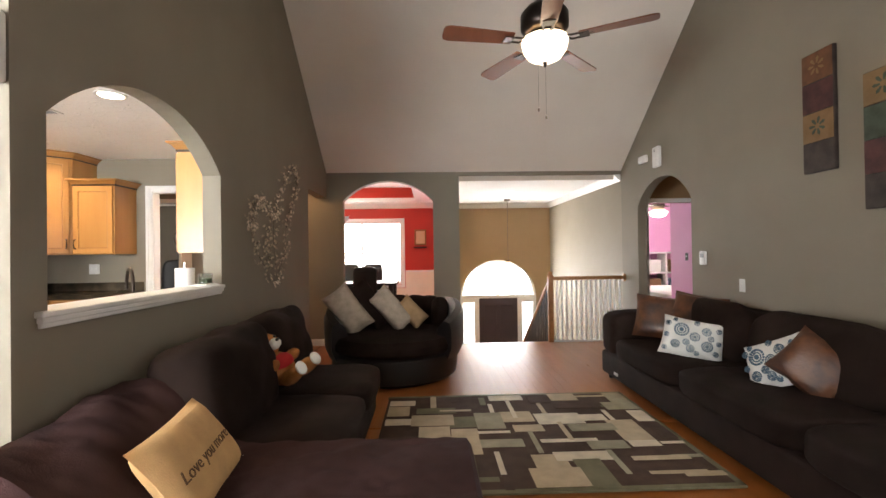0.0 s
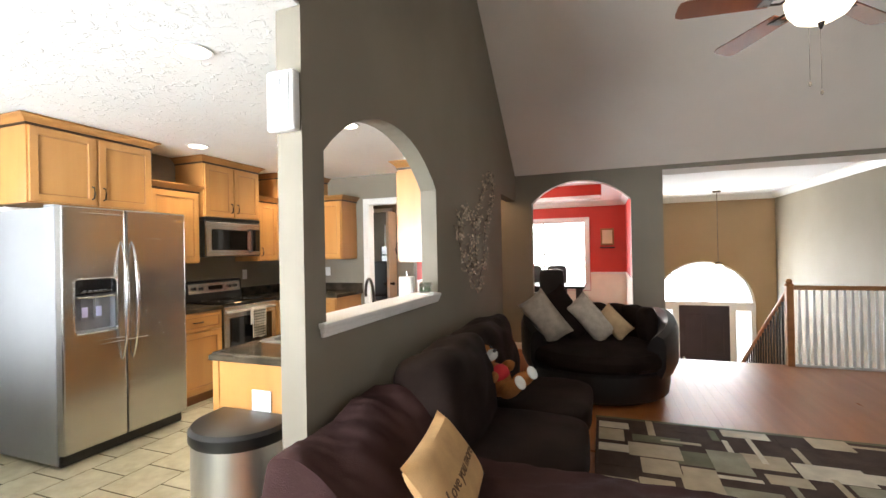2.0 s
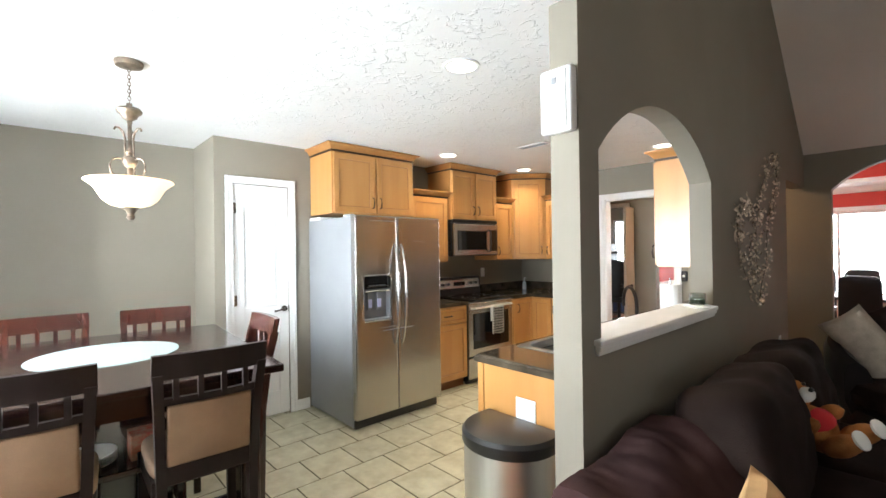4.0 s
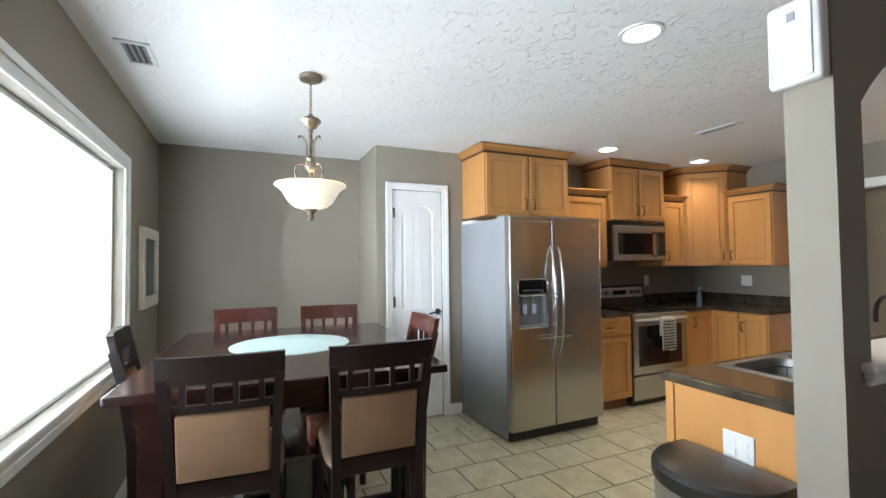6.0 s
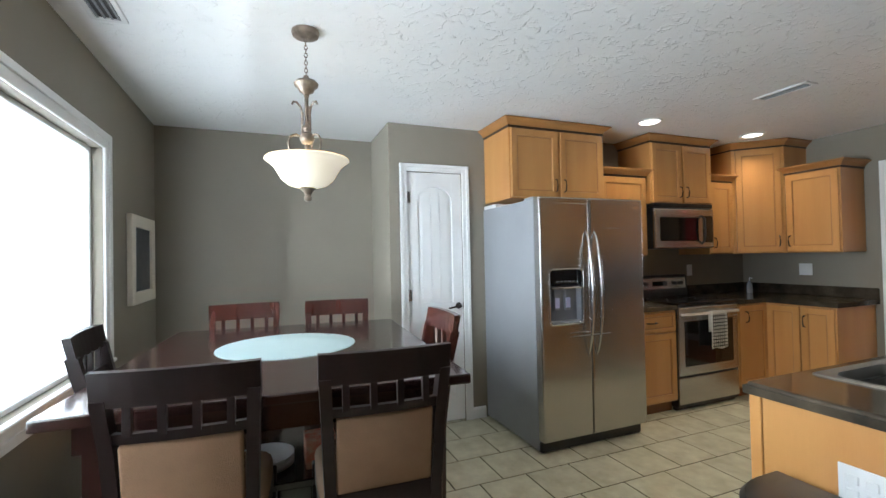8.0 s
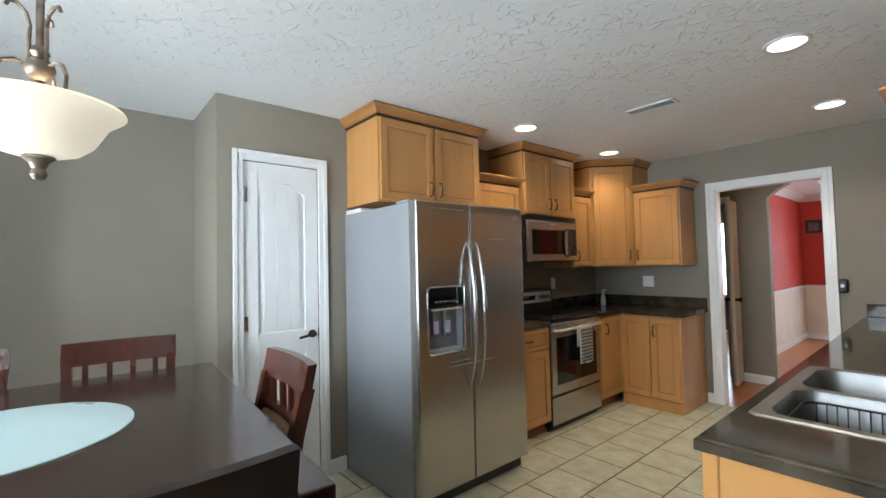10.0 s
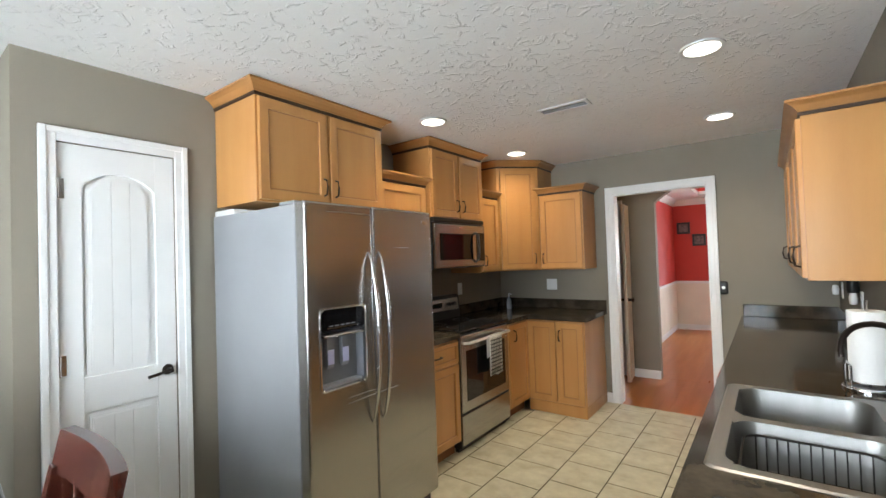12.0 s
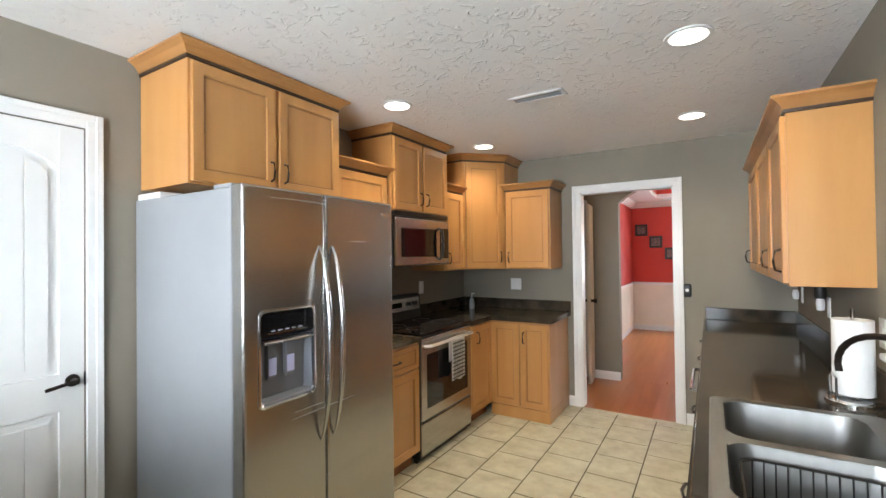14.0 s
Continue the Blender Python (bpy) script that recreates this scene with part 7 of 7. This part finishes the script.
def wall_frame(x, z, w, h, y, label, dark=M_GREYWOOD, img=M_WAINS):
    f = wthing("picture_frame", label, "picture", (x, y, z), "dining room pictures")
    bm = bmesh.new()
    for a in ((-w / 2, -h / 2, -w / 2 + 0.035, h / 2), (w / 2 - 0.035, -h / 2, w / 2, h / 2), (-w / 2 + 0.035, -h / 2, w / 2 - 0.035, -h / 2 + 0.035), (-w / 2 + 0.035, h / 2 - 0.035, w / 2 - 0.035, h / 2)):
        add_box(bm, x + a[0], y - 0.025, z + a[1], x + a[2], y - 0.001, z + a[3], 0.003, 1)
    wpart("frame", bm, dark, f)
    wpart("image", box(x - w / 2 + 0.03, y - 0.012, z - h / 2 + 0.03, x + w / 2 - 0.03, y - 0.004, z + h / 2 - 0.03), img, f)


wall_frame(-3.03, 1.90, 0.22, 0.22, 10.1, "small dark framed print on the red wall", M_GREYWOOD, M_DIMPRINT)
wall_frame(-2.78, 1.67, 0.22, 0.22, 10.1, "small dark framed print on the red wall", M_GREYWOOD, M_DIMPRINT)
wall_frame(-2.52, 1.45, 0.22, 0.22, 10.1, "small dark framed print on the red wall", M_GREYWOOD, M_DIMPRINT)
wall_frame(0.05, 1.66, 0.27, 0.36, 10.1, "gold framed print hanging beside the dining window", mat("gold_frame", (0.30, 0.16, 0.06), 0.35, 0.5), mat("cream_print", (0.66, 0.55, 0.36), 0.6))
lg = wthing("wall_ledge", "small dark ledge under the framed print", "shelf", (0.05, 10.08, 1.42))
wpart("shelf", box(-0.10, 10.02, 1.41, 0.20, 10.099, 1.44, 0.004, 1), M_GREYWOOD, lg)

# ---- office beyond the hall ----
bs = wthing("bookshelf", "dark open bookshelf in front of the office window", "bookshelf", (-4.6, 9.2, 0))
for x in (-4.85, -4.38):
    wpart("side", box(x, 9.05, 0, x + 0.03, 9.35, 1.55), M_GREYWOOD, bs)
for z in (0.08, 0.50, 0.92, 1.34):
    wpart("shelf", box(-4.82, 9.05, z, -4.38, 9.35, z + 0.03), M_GREYWOOD, bs)
r5 = random.Random(5)
M_BOOKS = [mat("book_" + n_, c_, 0.7) for n_, c_ in (("blue", (0.05, 0.08, 0.18)), ("cream", (0.55, 0.48, 0.36)), ("wine", (0.18, 0.03, 0.03)), ("black", (0.02, 0.02, 0.02)))]
for z in (0.11, 0.53, 0.95):
    x = -4.81
    while x < -4.44:
        w = r5.uniform(0.02, 0.05)
        h = r5.uniform(0.18, 0.30)
        b_ = wthing("book", "upright book standing on the dark shelf", "book", (x, 9.2, z), "books on the shelf")
        wpart("cover", box(x, 9.10, z, x + w - 0.002, 9.30, z + h, 0.002, 1), M_BOOKS[r5.randrange(4)], b_)
        x += w if r5.random() < 0.8 else w + 0.12
oc = wthing("office_chair", "black high-backed office chair beyond the hall", "chair", (-4.30, 8.2, 0))
wpart("backrest", soft(0.52, 0.12, 0.72, 4, 8, 0.006, 71.0, (-4.30, 8.05, 0.88)), M_LEATHER, oc, "", True)
wpart("seat", soft(0.52, 0.50, 0.12, 5, 8, 0.006, 72.0, (-4.30, 8.32, 0.48)), M_LEATHER, oc, "", True)
wpart("column", tube([(-4.30, 8.3, 0.08), (-4.30, 8.3, 0.44)], 0.03, 10), M_BLACK, oc)
for k in range(5):
    a = radians(72 * k)
    wpart("star_leg", tube([(-4.30, 8.3, 0.09), (-4.30 + 0.3 * math.cos(a), 8.3 + 0.3 * math.sin(a), 0.04)], 0.022, 8), M_BLACK, oc)

# ---- pink bedroom ----
pf_ = wthing("bedroom_fan", "small ceiling fan with a lit lamp in the pink bedroom", "ceiling fan", (4.62, 8.2, 2.44))
wpart("motor", lathe([(0, 2.44), (0.03, 2.435), (0.02, 2.22), (0.10, 2.20), (0.12, 2.12), (0.08, 2.06), (0, 2.06)], 4.62, 8.2, 20), M_PEWTER, pf_, "", True)
wpart("lamp", lathe([(0.10, 2.06), (0.17, 2.01), (0.13, 1.94), (0, 1.91)], 4.62, 8.2, 20), M_FROSTLAMP, pf_, "glowing lamp", True)
for k in range(5):
    wpart("blade", shifted(box(0.12, -0.06, -0.004, 0.55, 0.06, 0.004), pose(4.62, 8.2, 2.12, 8, 0, 72 * k)), M_GREYWOOD, pf_)
bs2 = wthing("toy_shelf", "white cube shelf with toys in the pink bedroom", "shelf", (5.5, 9.2, 0))
for x in (4.7, 5.2, 5.7, 6.2):
    wpart("upright", box(x, 9.02, 0, x + 0.03, 9.39, 1.25), M_TRIM, bs2)
for z in (0.0, 0.40, 0.80, 1.22):
    wpart("board", box(4.73, 9.02, z, 6.2, 9.39, z + 0.03), M_TRIM, bs2)
for k in range(9):
    x, z = 4.80 + 0.5 * (k % 3), 0.03 + 0.40 * (k // 3)
    bx = wthing("storage_bin", "coloured fabric bin on the white shelf", "bin", (x, 9.1, z), "shelf bins")
    wpart("bin", box(x, 9.06, z + 0.001, x + 0.32, 9.36, z + 0.26, 0.01), (M_BLUEPRINT, M_PINK, M_WHITEPIL, M_TANFAB)[k % 4], bx)
bd = wthing("bed", "bed with a white patterned cover in the pink bedroom", "bed", (4.6, 7.6, 0))
wpart("frame", box(4.1, 7.0, 0.0, 5.2, 8.7, 0.30), M_TRIM, bd)
wpart("mattress", soft(1.08, 1.68, 0.30, 8, 8, 0.006, 81.0, (4.65, 7.85, 0.45)), M_WHITEPIL, bd, "", True)
plate((4.13, 6.48, 1.19), -90, 1, "light_switch", "dark switch plate in the pink bedroom", material=M_GREYWOOD)

# ---- floor pieces ----
tile_floor = bpy.data.objects["floor_kitchen"]
TP = 0.322

def tile_mesh(w, h):
    m2 = bpy.data.meshes.new("tile")
    bb = bmesh.new()
    e = 0.0025
    lo = [bb.verts.new(p) for p in ((-w / 2, -h / 2, -0.012), (w / 2, -h / 2, -0.012), (w / 2, h / 2, -0.012), (-w / 2, h / 2, -0.012))]
    md = [bb.verts.new((v.co.x, v.co.y, -0.0018)) for v in lo]
    hi = [bb.verts.new((v.co.x - e * (1 if v.co.x > 0 else -1), v.co.y - e * (1 if v.co.y > 0 else -1), 0.0)) for v in lo]
    for a, b in ((lo, md), (md, hi)):
        for i in range(4):
            bb.faces.new((a[i], a[(i + 1) % 4], b[(i + 1) % 4], b[i]))
    bb.faces.new(hi)
    bmesh.ops.recalc_face_normals(bb, faces=bb.faces)
    bb.to_mesh(m2)
    bb.free()
    m2.materials.append(M_TILE)
    return m2


shared = {}
rt = random.Random(3)
x0 = -2.32 - 8 * TP
while x0 < KX:
    xa, xb = max(x0, -4.88), min(x0 + TP, KX)
    off = 0.0 if (round((x0 + 2.32) / TP) % 2) else 0.16
    y0 = 4.58 + off - 17 * 0.32
    while y0 < KB:
        ya, yb = max(y0, BACK), min(y0 + 0.32, KB)
        if xb - xa > 0.03 and yb - ya > 0.03 and not (xb < -4.255 and ya > 1.11):
            k = (round(xb - xa - 0.008, 3), round(yb - ya - 0.009, 3))
            if k not in shared:
                shared[k] = tile_mesh(*k)
            o = new("tile", shared[k])
            o.parent = tile_floor
            o.matrix_basis = pose((xa + xb) / 2, (ya + yb) / 2, rt.uniform(-0.0006, 0.0006), 0, 0, 0)
        y0 += 0.32
    x0 += TP


th_w = 0.79 / 13
th_me = tile_mesh(round(th_w - 0.006, 4), 0.050)
for i in range(13):
    o = new("threshold_tile", th_me)
    o.parent = tile_floor
    o.matrix_basis = pose(-2.96 + th_w * (i + 0.5), KB - 0.030, 0.004)


def plank_mesh(length):
    m2 = bpy.data.meshes.new("plank")
    bb = bmesh.new()
    w, e = 0.0876, 0.0003
    lo = [bb.verts.new(p) for p in ((0, 0, -0.012), (w, 0, -0.012), (w, length, -0.012), (0, length, -0.012))]
    md = [bb.verts.new((v.co.x, v.co.y, -0.0004)) for v in lo]
    hi = [bb.verts.new((v.co.x + (e if v.co.x < 0.01 else -e), v.co.y + (e if v.co.y < 0.01 else -e), 0.0)) for v in lo]
    for a, b in ((lo, md), (md, hi)):
        for i in range(4):
            bb.faces.new((a[i], a[(i + 1) % 4], b[(i + 1) % 4], b[i]))
    bb.faces.new(hi)
    bmesh.ops.recalc_face_normals(bb, faces=bb.faces)
    bb.to_mesh(m2)
    bb.free()
    m2.materials.append(M_PLANK)
    return m2


PL = {}


def lay_planks(floor, xa, xb, ya, yb, seed):
    """Planks along y, cut at random lengths in steps of 10 cm."""
    r_ = random.Random(seed)
    x = xa
    while x < xb - 0.05:
        y = ya
        first = True
        while y < yb - 0.02:
            ln = round(r_.uniform(0.4, 1.3) if first else r_.uniform(0.8, 1.4), 1)
            ln = min(ln, round(yb - y, 3))
            first = False
            if ln not in PL:
                PL[ln] = plank_mesh(ln - 0.0006)
            o = new("plank", PL[ln])
            o.parent = floor
            o.matrix_basis = pose(x, y, 0)
            y += ln
        x += 0.088


lay_planks(bpy.data.objects["floor_living"], -0.6, 2.95, 3.3, 6.28, 1)
lay_planks(bpy.data.objects["floor_hall"], -3.6, -1.27, KB + 0.001, 6.35, 2)
lay_planks(bpy.data.objects["floor_dining"], -3.19, 0.4, 6.352, 10.08, 3)
